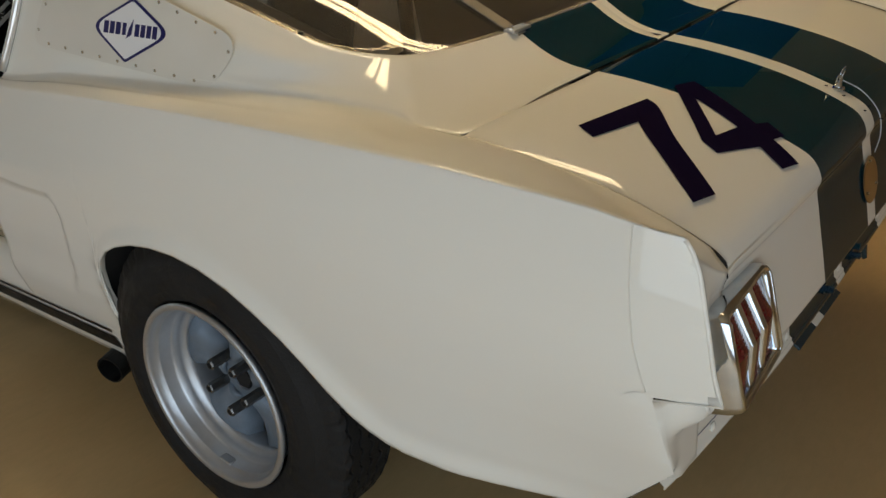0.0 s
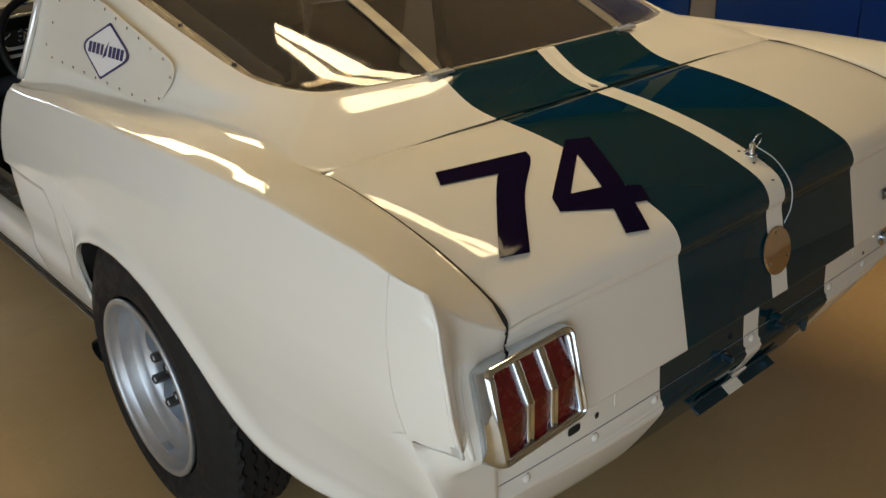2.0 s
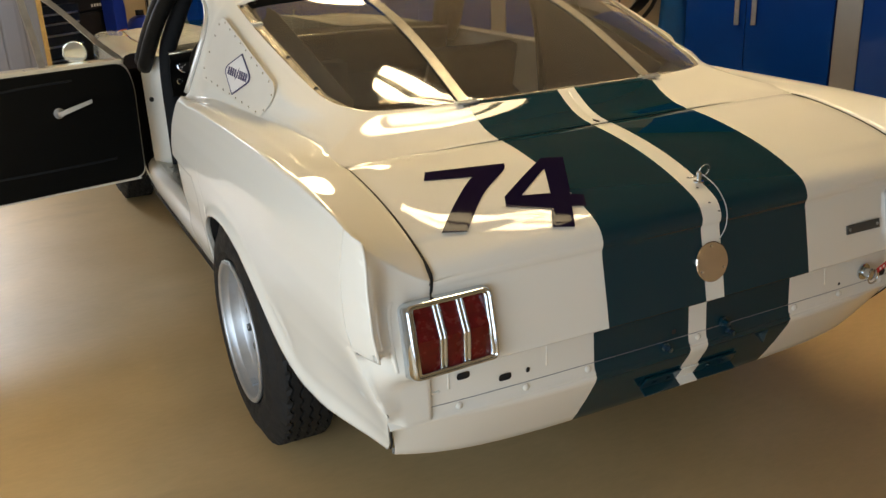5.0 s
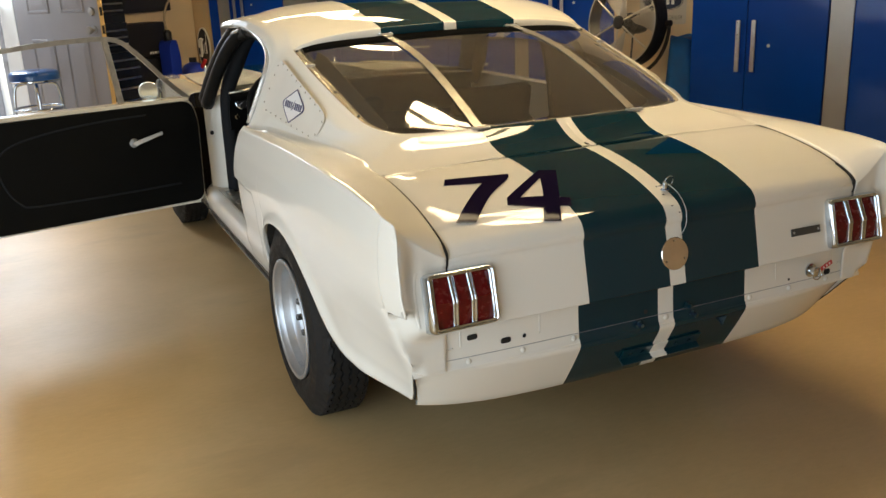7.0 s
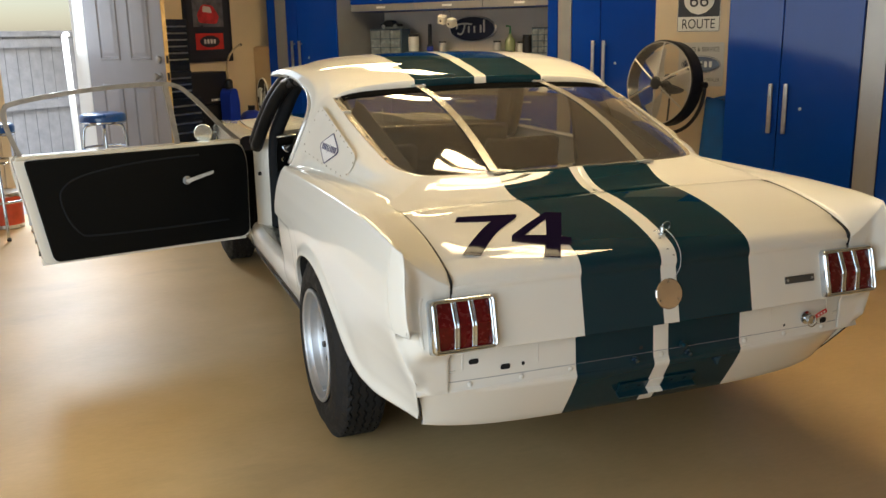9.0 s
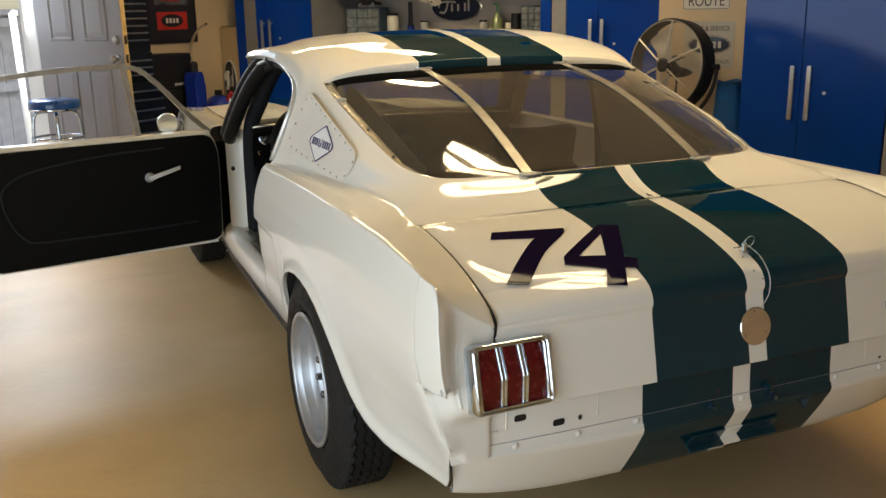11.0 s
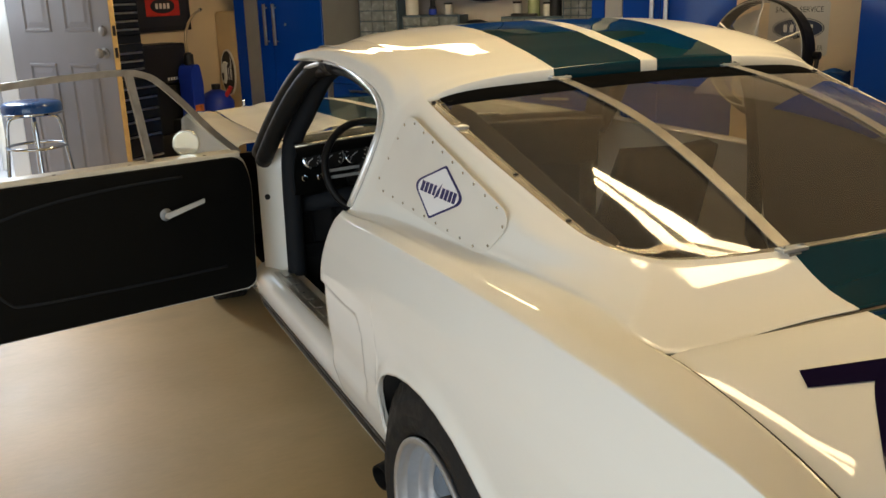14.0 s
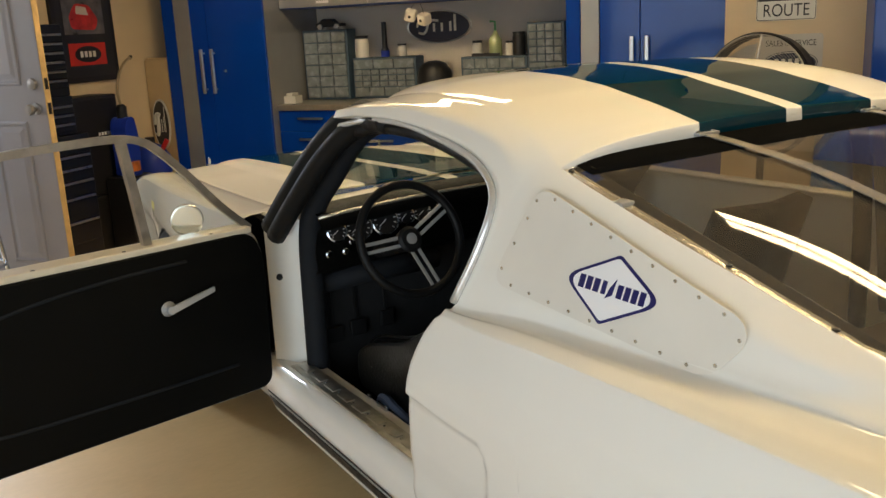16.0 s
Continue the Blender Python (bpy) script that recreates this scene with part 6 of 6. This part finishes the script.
M_SIGNW = material("white_enamel_sign", (0.66, 0.65, 0.60), 0.4, vary=0.05, scale=8)
M_SIGNB = material("black_enamel_sign", (0.02, 0.02, 0.022), 0.4, vary=0.1)
PV = 3.558
sg = empty("route_sign", rm(-0.425, PV, 1.615) @ UP, "black and white route sign on the wall", "sign")
link("sign_plate", prism(rounded([(-0.155, -0.18), (0.155, -0.18), (0.155, 0.18), (-0.155, 0.18)], 0.012, 4), 0, 0.004, lambda x, z, y: (x, z, y)), M_SIGNW, sg)
link("black_field", prism(rounded([(-0.148, -0.075), (0.148, -0.075), (0.148, 0.173), (-0.148, 0.173)], 0.008, 3), 0.004, 0.005, lambda x, z, y: (x, z, y)), M_SIGNB, sg)
link("lower_field", prism(rounded([(-0.146, -0.172), (0.146, -0.172), (0.146, -0.085), (-0.146, -0.085)], 0.006, 3), 0.004, 0.0046, lambda x, z, y: (x, z, y)), M_SIGNW, sg)
shield = [(0.0, -0.062), (0.055, -0.045), (0.098, -0.005), (0.112, 0.045), (0.098, 0.085), (0.085, 0.115), (0.10, 0.145), (0.05, 0.150), (0.0, 0.160), (-0.05, 0.150), (-0.10, 0.145), (-0.085, 0.115), (-0.098, 0.085), (-0.112, 0.045), (-0.098, -0.005), (-0.055, -0.045)]
link("shield", prism(rounded(shield, 0.012, 2), 0.005, 0.006, lambda x, z, y: (x, z, y)), M_SIGNW, sg)
text("route_word", "ROUTE", 0.095, pose(0, -0.128, 0.0055), M_SIGNB, sg, 0.235)
text("route_number", "66", 0.135, pose(0, 0.035, 0.007), M_SIGNB, sg, 0.135)
text("state_word", "US", 0.045, pose(0, 0.118, 0.007), M_SIGNB, sg)
link("frame_line", tube([(p[0], p[1], 0.0045) for p in rounded([(-0.151, -0.176), (0.151, -0.176), (0.151, 0.176), (-0.151, 0.176)], 0.012, 3)], 0.0016, 4, closed=True), M_SIGNB, sg)
sg = empty("service_sign", rm(-0.392, PV, 1.205) @ UP, "grey sales and service sign with a dark blue oval", "sign")
link("sign_plate", prism(rounded([(-0.165, -0.155), (0.165, -0.155), (0.165, 0.155), (-0.165, 0.155)], 0.02, 4), 0, 0.004, lambda x, z, y: (x, z, y)), M_GREYP, sg)
link("oval_field", turned([(0, 0.004), (1, 0.004), (1, 0.0055), (0, 0.0056)], 48, m=Matrix.Diagonal((0.142, 0.062, 1, 1))), M_OVAL, sg, "dark blue oval")
link("oval_rim", tube([(0.135 * math.cos(a), 0.056 * math.sin(a), 0.0058) for a in np.linspace(0, 2 * math.pi, 40, endpoint=False)], 0.002, 5, closed=True), M_SIGNW, sg)
text("sign_word", "SALES & SERVICE", 0.045, pose(0, 0.105, 0.0045), M_SIGNB, sg, 0.26)
text("sign_word", "AUTHORIZED DEALER", 0.038, pose(0, -0.11, 0.0045), material("grey_ink", (0.16, 0.16, 0.15), 0.6), sg, 0.28)
for x in (-0.07, -0.035, 0.0, 0.035, 0.07):
    link("script_bar", box(x - 0.010, x + 0.010, -0.020, 0.022, 0.0056, 0.0068), M_SIGNW, sg)
for dx, dz in ((-0.15, 0.14), (0.15, 0.14), (0.15, -0.14), (-0.15, -0.14)):
    link("nail", turned([(0.004, 0.004), (0.004, 0.006), (0, 0.007)], 8, m=Matrix.Translation((dx, dz, 0))), M_STEEL, sg)


# ---- drum fan on its stand ----
fan = empty("pedestal_fan", rm(-0.53, 3.20, 0, -22), "large round wire-guard fan on a black stand", "fan")
FZ = 1.085
head = link("drum", turned([(0.285, -0.035), (0.295, -0.040), (0.298, 0.06), (0.292, 0.075), (0.280, 0.075), (0.280, -0.035)], 56, cap=False, m=Matrix.Translation((0, 0, FZ)) @ pose(0, 0, 0, 84, 0, 0)), M_BLACKM, fan, "black round fan drum", smooth=False)
FM = Matrix.Translation((0, 0, FZ)) @ pose(0, 0, 0, 84, 0, 0)
M_WIRE = material("grey_guard_wire", (0.50, 0.49, 0.46), 0.35, 0.6, vary=0.1)
for side in (0.078,):
    g = link("wire_guard", tube([FM @ Vector((0.283 * math.cos(a), 0.283 * math.sin(a), side)) for a in np.linspace(0, 2 * math.pi, 48, endpoint=False)], 0.004, 6, closed=True), M_WIRE, fan, "grey wire guard")
    for k, r in enumerate(np.linspace(0.05, 0.275, 22)):
        link("guard_ring", tube([FM @ Vector((r * math.cos(a), r * math.sin(a), side + 0.022 * (1 - (r / 0.283) ** 2))) for a in np.linspace(0, 2 * math.pi, 36, endpoint=False)], 0.0011, 4, closed=True), M_WIRE, g)
    for k in range(6):
        a = radians(60 * k + 25)
        link("guard_spoke", tube([FM @ Vector((r * math.cos(a), r * math.sin(a), side + 0.024 * (1 - (r / 0.283) ** 2))) for r in (0.03, 0.12, 0.20, 0.283)], 0.006, 6), M_WIRE, g)
link("hub_plate", turned([(0, 0), (0.045, 0.0), (0.045, 0.008), (0.03, 0.014), (0, 0.015)], 24, m=FM @ Matrix.Translation((0, 0, 0.098))), M_BLACKM, fan)
for k in range(3):
    rows = []
    for i in range(7):
        r = 0.05 + 0.20 * i / 6
        rows.append([FM @ Vector((r * math.cos(a), r * math.sin(a), 0.03 * math.sin((a - radians(120 * k)) * 2.2 - 0.4))) for a in np.linspace(radians(120 * k) - 0.05 - 0.05 * i, radians(120 * k) + 0.55 - 0.03 * i, 7)])
    thick(link("blade", grid(rows), M_WIRE, fan, "grey metal fan blade", smooth=True), 0.003)
link("motor", turned([(0, -0.16), (0.06, -0.15), (0.07, -0.10), (0.07, -0.02), (0.04, 0.0), (0.02, 0.06), (0, 0.06)], 24, m=FM), M_BLACKM, fan)
for a in (30, 150, 270):
    link("motor_strut", tube([FM @ Vector((0.05 * math.cos(radians(a)), 0.05 * math.sin(radians(a)), -0.06)), FM @ Vector((0.288 * math.cos(radians(a)), 0.288 * math.sin(radians(a)), -0.06))], 0.007, 6), M_BLACKM, fan)
link("yoke", tube([(0.31 * math.cos(a), 0.04, FZ + 0.345 * math.sin(a)) for a in np.linspace(math.pi, 2 * math.pi, 20)], 0.013, 8), M_BLACKM, fan, smooth=True)
for s in (-1, 1):
    link("yoke_knob", turned([(0.022, 0), (0.022, 0.03), (0, 0.034)], 12, m=pose(s * 0.298, 0.03, FZ, 0, 90 * s, 0)), M_BLACKM, fan)
ff = rfz(-0.6, 3.18)
link("pole", tube([(0, 0.04, ff + 0.04), (0, 0.04, FZ - 0.345)], 0.020, 10), M_BLACKM, fan, smooth=True)
link("base", turned([(0.24, 0), (0.24, 0.02), (0.06, 0.045), (0.03, 0.07), (0, 0.07)], 32, m=Matrix.Translation((0, 0.04, ff))), M_BLACKM, fan)

# cloth-covered thing beside the fan
cf = rfz(-0.17, 3.25)
cov = empty("covered_stand", rm(-0.16, 3.25, cf), "bright blue cloth cover draped over a stand", "cover")
rows = []
for k in range(9):
    t = k / 8
    z = 1.00 - cf - 0.95 * t
    row = []
    for j in range(40):
        a = 2 * math.pi * j / 40
        w = 0.085 + 0.03 * t + 0.012 * t * math.sin(a * 7 + 1.3) + 0.008 * math.sin(a * 3 + k * 0.7)
        d = 0.13 + 0.03 * t + 0.012 * t * math.sin(a * 6)
        row.append((w * math.copysign(abs(math.cos(a)) ** 0.6, math.cos(a)), d * math.copysign(abs(math.sin(a)) ** 0.6, math.sin(a)), z - (0.02 * abs(math.sin(a * 2)) if k == 0 else 0)))
    rows.append(row)
bm = grid(rows, closed=True)
bm.verts.ensure_lookup_table()
bm.faces.new([bm.verts[j] for j in range(40)])
link("cloth", bm, M_CLOTH, cov, smooth=True)
link("stand_pole", box(-0.03, 0.03, -0.03, 0.03, 0, 0.93 - cf), M_BLACKM, cov)


# ---- side door, doorway, outside ----
M_KNOB = material("satin_nickel", (0.30, 0.29, 0.29), 0.35, 0.7)
DH, DF = Vector((-4.95, 1.785, 0)), Vector((-4.03, 1.79, 0))
dl = (DF - DH).length
dz0 = rfz(-4.5, 1.8) + 0.012
sd = empty("door_1", rm(DH.x, DH.y, dz0, math.degrees(math.atan2(DF.y - DH.y, DF.x - DH.x))), "grey-white four-panel side door standing open", "door")
tagged(sd, kind="structure")
link("door_leaf", box(0, dl, -0.002, 0.040, 0, 2.12, 0.002), M_DOOR, sd)
link("door_edge", box(dl, dl + 0.003, 0.0, 0.038, 0, 2.12), M_WOODEDGE, sd, "bare wood door edge")
for x0, x1 in ((0.155, 0.155 + 0.25), (dl - 0.395, dl - 0.145)):
    for z0, z1 in ((0.22, 1.01), (1.20, 1.96)):
        rows = []
        for f, y in ((0.0, -0.002), (0.006, -0.011), (0.016, -0.012), (0.024, -0.0035), (0.034, -0.0035), (0.060, -0.009)):
            rows.append([(x0 + f, y, z0 + f), (x1 - f, y, z0 + f), (x1 - f, y, z1 - f), (x0 + f, y, z1 - f)])
        bm = grid(rows, closed=True, flip=True)
        bm.verts.ensure_lookup_table()
        bm.faces.new(bm.verts[-4:][::-1])
        link("door_panel", bm, M_DOOR, sd)
for z, kn in ((1.075, True), (1.205, False)):
    k = link("door_knob" if kn else "dead_bolt", turned([(0.030, 0), (0.032, 0.004), (0.028, 0.008), (0.012, 0.010), (0.012, 0.03), (0.026, 0.036), (0.030, 0.05), (0.024, 0.062), (0, 0.064)] if kn else [(0.030, 0), (0.032, 0.006), (0.027, 0.016), (0.010, 0.018), (0, 0.019)], 24, m=pose(dl - 0.065, -0.002, z, 90, 0, 0)), M_KNOB, sd, "satin metal door knob" if kn else "satin metal dead bolt", smooth=False)
    link("latch_plate", box(dl + 0.003, dl + 0.005, 0.008, 0.030, z - 0.03, z + 0.03), M_BLACKM, sd)
for v0, v1, z0, z1 in ((0.94, 1.012, -0.1, 2.30), (1.792, 1.86, -0.1, 2.30), (1.012, 1.792, 2.235, 2.30)):
    tagged(link("trim", box(U0 - 0.16, U0 + 0.014, v0, v1, z0, z1, 0.003), M_WALL if v0 < 0.99 else M_TRIMW, m=ROOM), "painted door frame of the side door", "door frame", kind="structure")
# yard: concrete slab, wooden fence, white pipe
bm = grid([[(0.8 * u - 0.6 * v, 0.6 * u + 0.8 * v, rfz(u, v) + 0.004) for v in (-11.0, -4.0, 3.0, 10.0)] for u in (-11.5, -8.0, U0 - 0.155)])
bmesh.ops.recalc_face_normals(bm, faces=bm.faces[:])
tagged(link("pavement", bm, material("grey_yard_concrete", (0.33, 0.335, 0.345), 0.8, vary=0.12, scale=6, bump=0.2, bscale=60)), "grey concrete yard slab outside the side door", "pavement", kind="structure")
fence = empty("fence", rm(-7.6, 3.4, 0), "weathered grey board fence outside the side door", "fence")
for k in range(34):
    link("board", box(-0.012, 0.012, -2.4 + 0.142 * k, -2.4 + 0.142 * k + 0.137, -0.35, 1.50, 0.003, seg=1) if k == 0 else box(-0.012, 0.012, -2.4 + 0.142 * k, -2.4 + 0.142 * k + 0.137, -0.35, 1.50), M_FENCE, fence)
for z in (0.77, 1.43):
    link("rail", box(0.012, 0.05, -2.4, 2.4, z - 0.045, z + 0.045), M_FENCE, fence)
link("cap_rail", box(-0.06, 0.07, -2.4, 2.4, 1.50, 1.56, 0.004), M_FENCE, fence)
t = thing("drain_pipe", -6.5, 2.70, -0.35, "white plastic pipe standing in the yard", "pipe")
link("pipe", tube([(0.0, 0, 0), (0.0, -0.02, 1.86)], 0.030, 12), M_TRIMW, t, smooth=True)
link("pipe_cap", turned([(0.033, 1.84), (0.033, 1.87), (0.02, 1.885), (0, 1.89)], 12), M_TRIMW, t)


# ---- stools ----
def stool(u, v, turn):
    zf = rfz(u, v)
    s = thing("bar_stool", u, v, zf, "chrome shop stool with round blue padded seat", "stool", turn, "blue shop stools")
    link("seat", turned([(0.0, 0.742), (0.165, 0.742), (0.172, 0.748), (0.174, 0.760), (0.174, 0.795), (0.168, 0.812), (0.15, 0.822), (0.09, 0.828), (0, 0.830)], 40), M_SEAT, s, "round blue padded seat", smooth=True)
    link("seat_band", turned([(0.1745, 0.748), (0.1765, 0.750), (0.1765, 0.758), (0.1745, 0.760)], 40, cap=False), M_CHROME, s)
    for k in range(4):
        a = radians(45 + 90 * k)
        c, sn = math.cos(a), math.sin(a)
        link("leg", tube(spl([(0.02 * c, 0.02 * sn, 0.735), (0.10 * c, 0.10 * sn, 0.732), (0.145 * c, 0.145 * sn, 0.70), (0.165 * c, 0.165 * sn, 0.55), (0.195 * c, 0.195 * sn, 0.25), (0.215 * c, 0.215 * sn, 0.012)], 4), 0.0115, 8), M_CHROME, s, smooth=True)
        link("foot_cap", turned([(0.015, 0), (0.015, 0.02), (0, 0.021)], 10, m=Matrix.Translation((0.215 * c, 0.215 * sn, 0))), M_BLACKM, s)
    for r, z in ((0.172, 0.55), (0.196, 0.27)):
        link("foot_ring", tube([(r * math.cos(a), r * math.sin(a), z) for a in np.linspace(0, 2 * math.pi, 32, endpoint=False)], 0.009, 8, closed=True), M_CHROME, s, smooth=True)


stool(-4.47, 1.50, 10)
stool(-4.60, 0.63, 25)
t = thing("paint_can", -4.85, 0.84, rfz(-4.85, 0.84), "large tin can with orange-red label on the floor", "can")
link("can_body", turned([(0.115, 0), (0.118, 0.006), (0.115, 0.012), (0.115, 0.27), (0.118, 0.275), (0.112, 0.28), (0.10, 0.276), (0, 0.276)], 36), M_STEEL, t)
link("can_label", turned([(0.1158, 0.03), (0.1162, 0.03), (0.1162, 0.245), (0.1158, 0.245)], 36, cap=False), material("orange_red_label", (0.50, 0.06, 0.02), 0.5, vary=0.25, scale=14), t, "orange-red printed label")


# ---- tool chests, cases, jug, framed picture by the left-hand wall ----
def chest(name, v0, v1, z0, z1, uf, drawers, label, depth=0.44):
    c = thing(name, 0, 0, 0, label, "tool chest", group="stacked tool chests")
    link("chest_body", box(uf - depth, uf, v0, v1, z0, z1, 0.006), M_CHEST, c)
    z = z1 - 0.05
    for h in drawers:
        d = link("drawer_front", box(uf, uf + 0.012, v0 + 0.02, v1 - 0.02, z - h + 0.006, z, 0.003, seg=1), M_CHEST, c)
        link("drawer_pull", box(uf + 0.010, uf + 0.024, v0 + 0.03, v1 - 0.03, z - 0.018, z - 0.004, 0.003, seg=1), M_STEEL, d)
        z -= h
    return c


cz = rfz(-4.7, 2.3)
chest("tool_chest", 1.95, 2.56, cz + 0.0, 0.949, -4.50, [0.07, 0.08, 0.08, 0.10, 0.15, 0.15], "dark navy rolling tool cabinet on the floor")
chest("tool_chest", 1.97, 2.50, 0.950, 1.184, -4.53, [0.055, 0.055, 0.055], "dark navy middle tool chest on the cabinet")
chest("tool_chest", 1.97, 2.49, 1.185, 1.615, -4.53, [0.055, 0.055, 0.055, 0.055, 0.055, 0.055], "dark navy top tool chest with silver pulls")
for z0, z1, dv in ((cz, 0.48, 0.02), (0.481, 0.85, 0.0), (0.851, 1.15, -0.02)):
    c = thing("ramp_case", -4.855, 2.90 + dv, z0, "black plastic ramp case with pale lettering", "case", group="stacked black ramp cases")
    link("case_body", box(-0.12, 0.12, -0.24, 0.24, 0, z1 - z0 - 0.002, 0.02), M_BLACKM, c)
    for k in range(7):
        link("lettering_bar", box(0.1203, 0.1213, 0.02 + 0.028 * k, 0.02 + 0.028 * k + 0.019, 0.03, 0.052), M_DECAL, c)
    link("case_lid", box(-0.115, 0.118, -0.235, 0.235, z1 - z0 - 0.03, z1 - z0 - 0.0015, 0.01), M_BLACKM, c)
jg = thing("fuel_jug", -4.62, 3.02, rfz(-4.62, 3.02), "blue plastic fuel jug with black cap and hose", "jug")
link("jug_stand", box(-0.10, 0.10, -0.13, 0.13, 0, 0.50, 0.01), M_BLACKM, jg)
link("jug_body", prism(rounded([(-0.06, 0.50), (0.06, 0.50), (0.06, 0.76), (0.035, 0.90), (-0.035, 0.90), (-0.06, 0.84)], 0.03, 4), -0.065, 0.065, lambda x, z, y: (y, x, z), 0.015), M_JUG, jg, "blue jug body")
link("jug_cap", turned([(0.035, 0.895), (0.035, 0.97), (0.02, 0.985), (0, 0.99)], 18, m=Matrix.Translation((0, 0.0, 0))), M_BLACKM, jg)
link("jug_label", box(0.0655, 0.0665, -0.05, 0.04, 0.53, 0.60), material("orange_flame_print", (0.55, 0.16, 0.03), 0.5, vary=0.4, scale=30), jg)
link("hose", tube(spl([(0, 0, 0.96), (0.0, -0.015, 1.08), (-0.03, 0.06, 1.19), (-0.09, 0.20, 1.26), (-0.165, 0.34, 1.285)], 6), 0.010, 8), material("clear_hose", (0.35, 0.28, 0.18), 0.3), jg, smooth=True)
link("hose_tip", tube([(-0.165, 0.34, 1.285), (-0.18, 0.37, 1.29)], 0.013, 8), M_BLACKM, jg)
M_LOCKER = material("tan_locker_paint", (0.46, 0.34, 0.19), 0.6, vary=0.06, scale=4)
tb = thing("tan_locker", 0, 0, 0, "plain tan upright locker with an oval sign", "locker")
link("locker_body", box(-4.975, -4.757, 3.745, 4.40, rfz(-4.9, 4.0), 1.36, 0.01), M_LOCKER, tb)
link("locker_door", box(-4.97, -4.762, 3.730, 3.744, rfz(-4.9, 4.0) + 0.03, 1.345, 0.004), M_LOCKER, tb)
oval_sign("oval_sign", rm(-4.866, 3.728, 0.864) @ pose(0, 0, 0, 90, 0, 0), 0.15, 0.38, "black oval sign on the tan locker", M_GREYP, M_SIGNB)
t = thing("oil_jug", -4.775, 3.45, rfz(-4.775, 3.45), "blue round container with black cap on a black drum", "jug")
link("drum_body", turned([(0.13, 0), (0.135, 0.01), (0.13, 0.42), (0, 0.42)], 28), M_BLACKM, t)
link("jug_body", turned([(0.125, 0.42), (0.135, 0.44), (0.135, 0.56), (0.09, 0.63), (0.03, 0.66), (0, 0.66)], 28), M_JUG, t, smooth=True)
link("cap_piece", turned([(0.035, 0.655), (0.035, 0.70), (0, 0.70)], 16), M_BLACKM, t)
link("red_nozzle", tube([(0.08, 0.0, 0.58), (0.14, 0.02, 0.68)], 0.018, 8), material("red_plastic", (0.5, 0.02, 0.02), 0.4), t)
pf = empty("framed_picture", rm(U0 + 0.002, 3.14, 1.59) @ pose(0, 0, 0, 90, 0, 90), "black framed racing picture with a red panel", "picture")
link("frame", prism([(-0.29, -0.36), (0.29, -0.36), (0.29, 0.36), (-0.29, 0.36)], 0, 0.025, lambda x, z, y: (x, z, y), 0.006), M_BLACKM, pf)
link("mount", prism([(-0.255, -0.325), (0.255, -0.325), (0.255, 0.325), (-0.255, 0.325)], 0.025, 0.027, lambda x, z, y: (x, z, y)), M_SIGNB, pf)
link("red_field", prism([(-0.175, -0.245), (0.175, -0.245), (0.175, -0.095), (-0.175, -0.095)], 0.027, 0.0285, lambda x, z, y: (x, z, y)), material("red_print", (0.48, 0.03, 0.02), 0.4, vary=0.1), pf, "red printed panel")
link("oval_print", turned([(0, 0.0285), (1, 0.0285), (1, 0.0295), (0, 0.0295)], 40, m=Matrix.Translation((0, -0.17, 0)) @ Matrix.Diagonal((0.125, 0.055, 1, 1))), M_SIGNB, pf)
for x in (-0.08, -0.04, 0.0, 0.04):
    link("script_bar", box(x + 0.005, x + 0.031, -0.19, -0.15, 0.0295, 0.0302), M_SIGNW, pf)
link("photo", prism([(-0.19, -0.035), (0.19, -0.035), (0.19, 0.28), (-0.19, 0.28)], 0.027, 0.0285, lambda x, z, y: (x, z, y)), material("grey_photo", (0.10, 0.10, 0.11), 0.4, vary=0.5, scale=12), pf, "grey racing photograph")
link("car_print", prism(rounded([(-0.12, 0.0), (0.10, -0.01), (0.14, 0.06), (0.06, 0.16), (-0.07, 0.17), (-0.14, 0.08)], 0.03, 4), 0.0285, 0.0292, lambda x, z, y: (x, z, y)), material("red_car_print", (0.42, 0.03, 0.03), 0.4, vary=0.4, scale=20), pf)
link("window_print", prism(rounded([(-0.07, 0.10), (0.05, 0.09), (0.03, 0.145), (-0.06, 0.155)], 0.01, 3), 0.0292, 0.0297, lambda x, z, y: (x, z, y)), M_GREYP, pf)
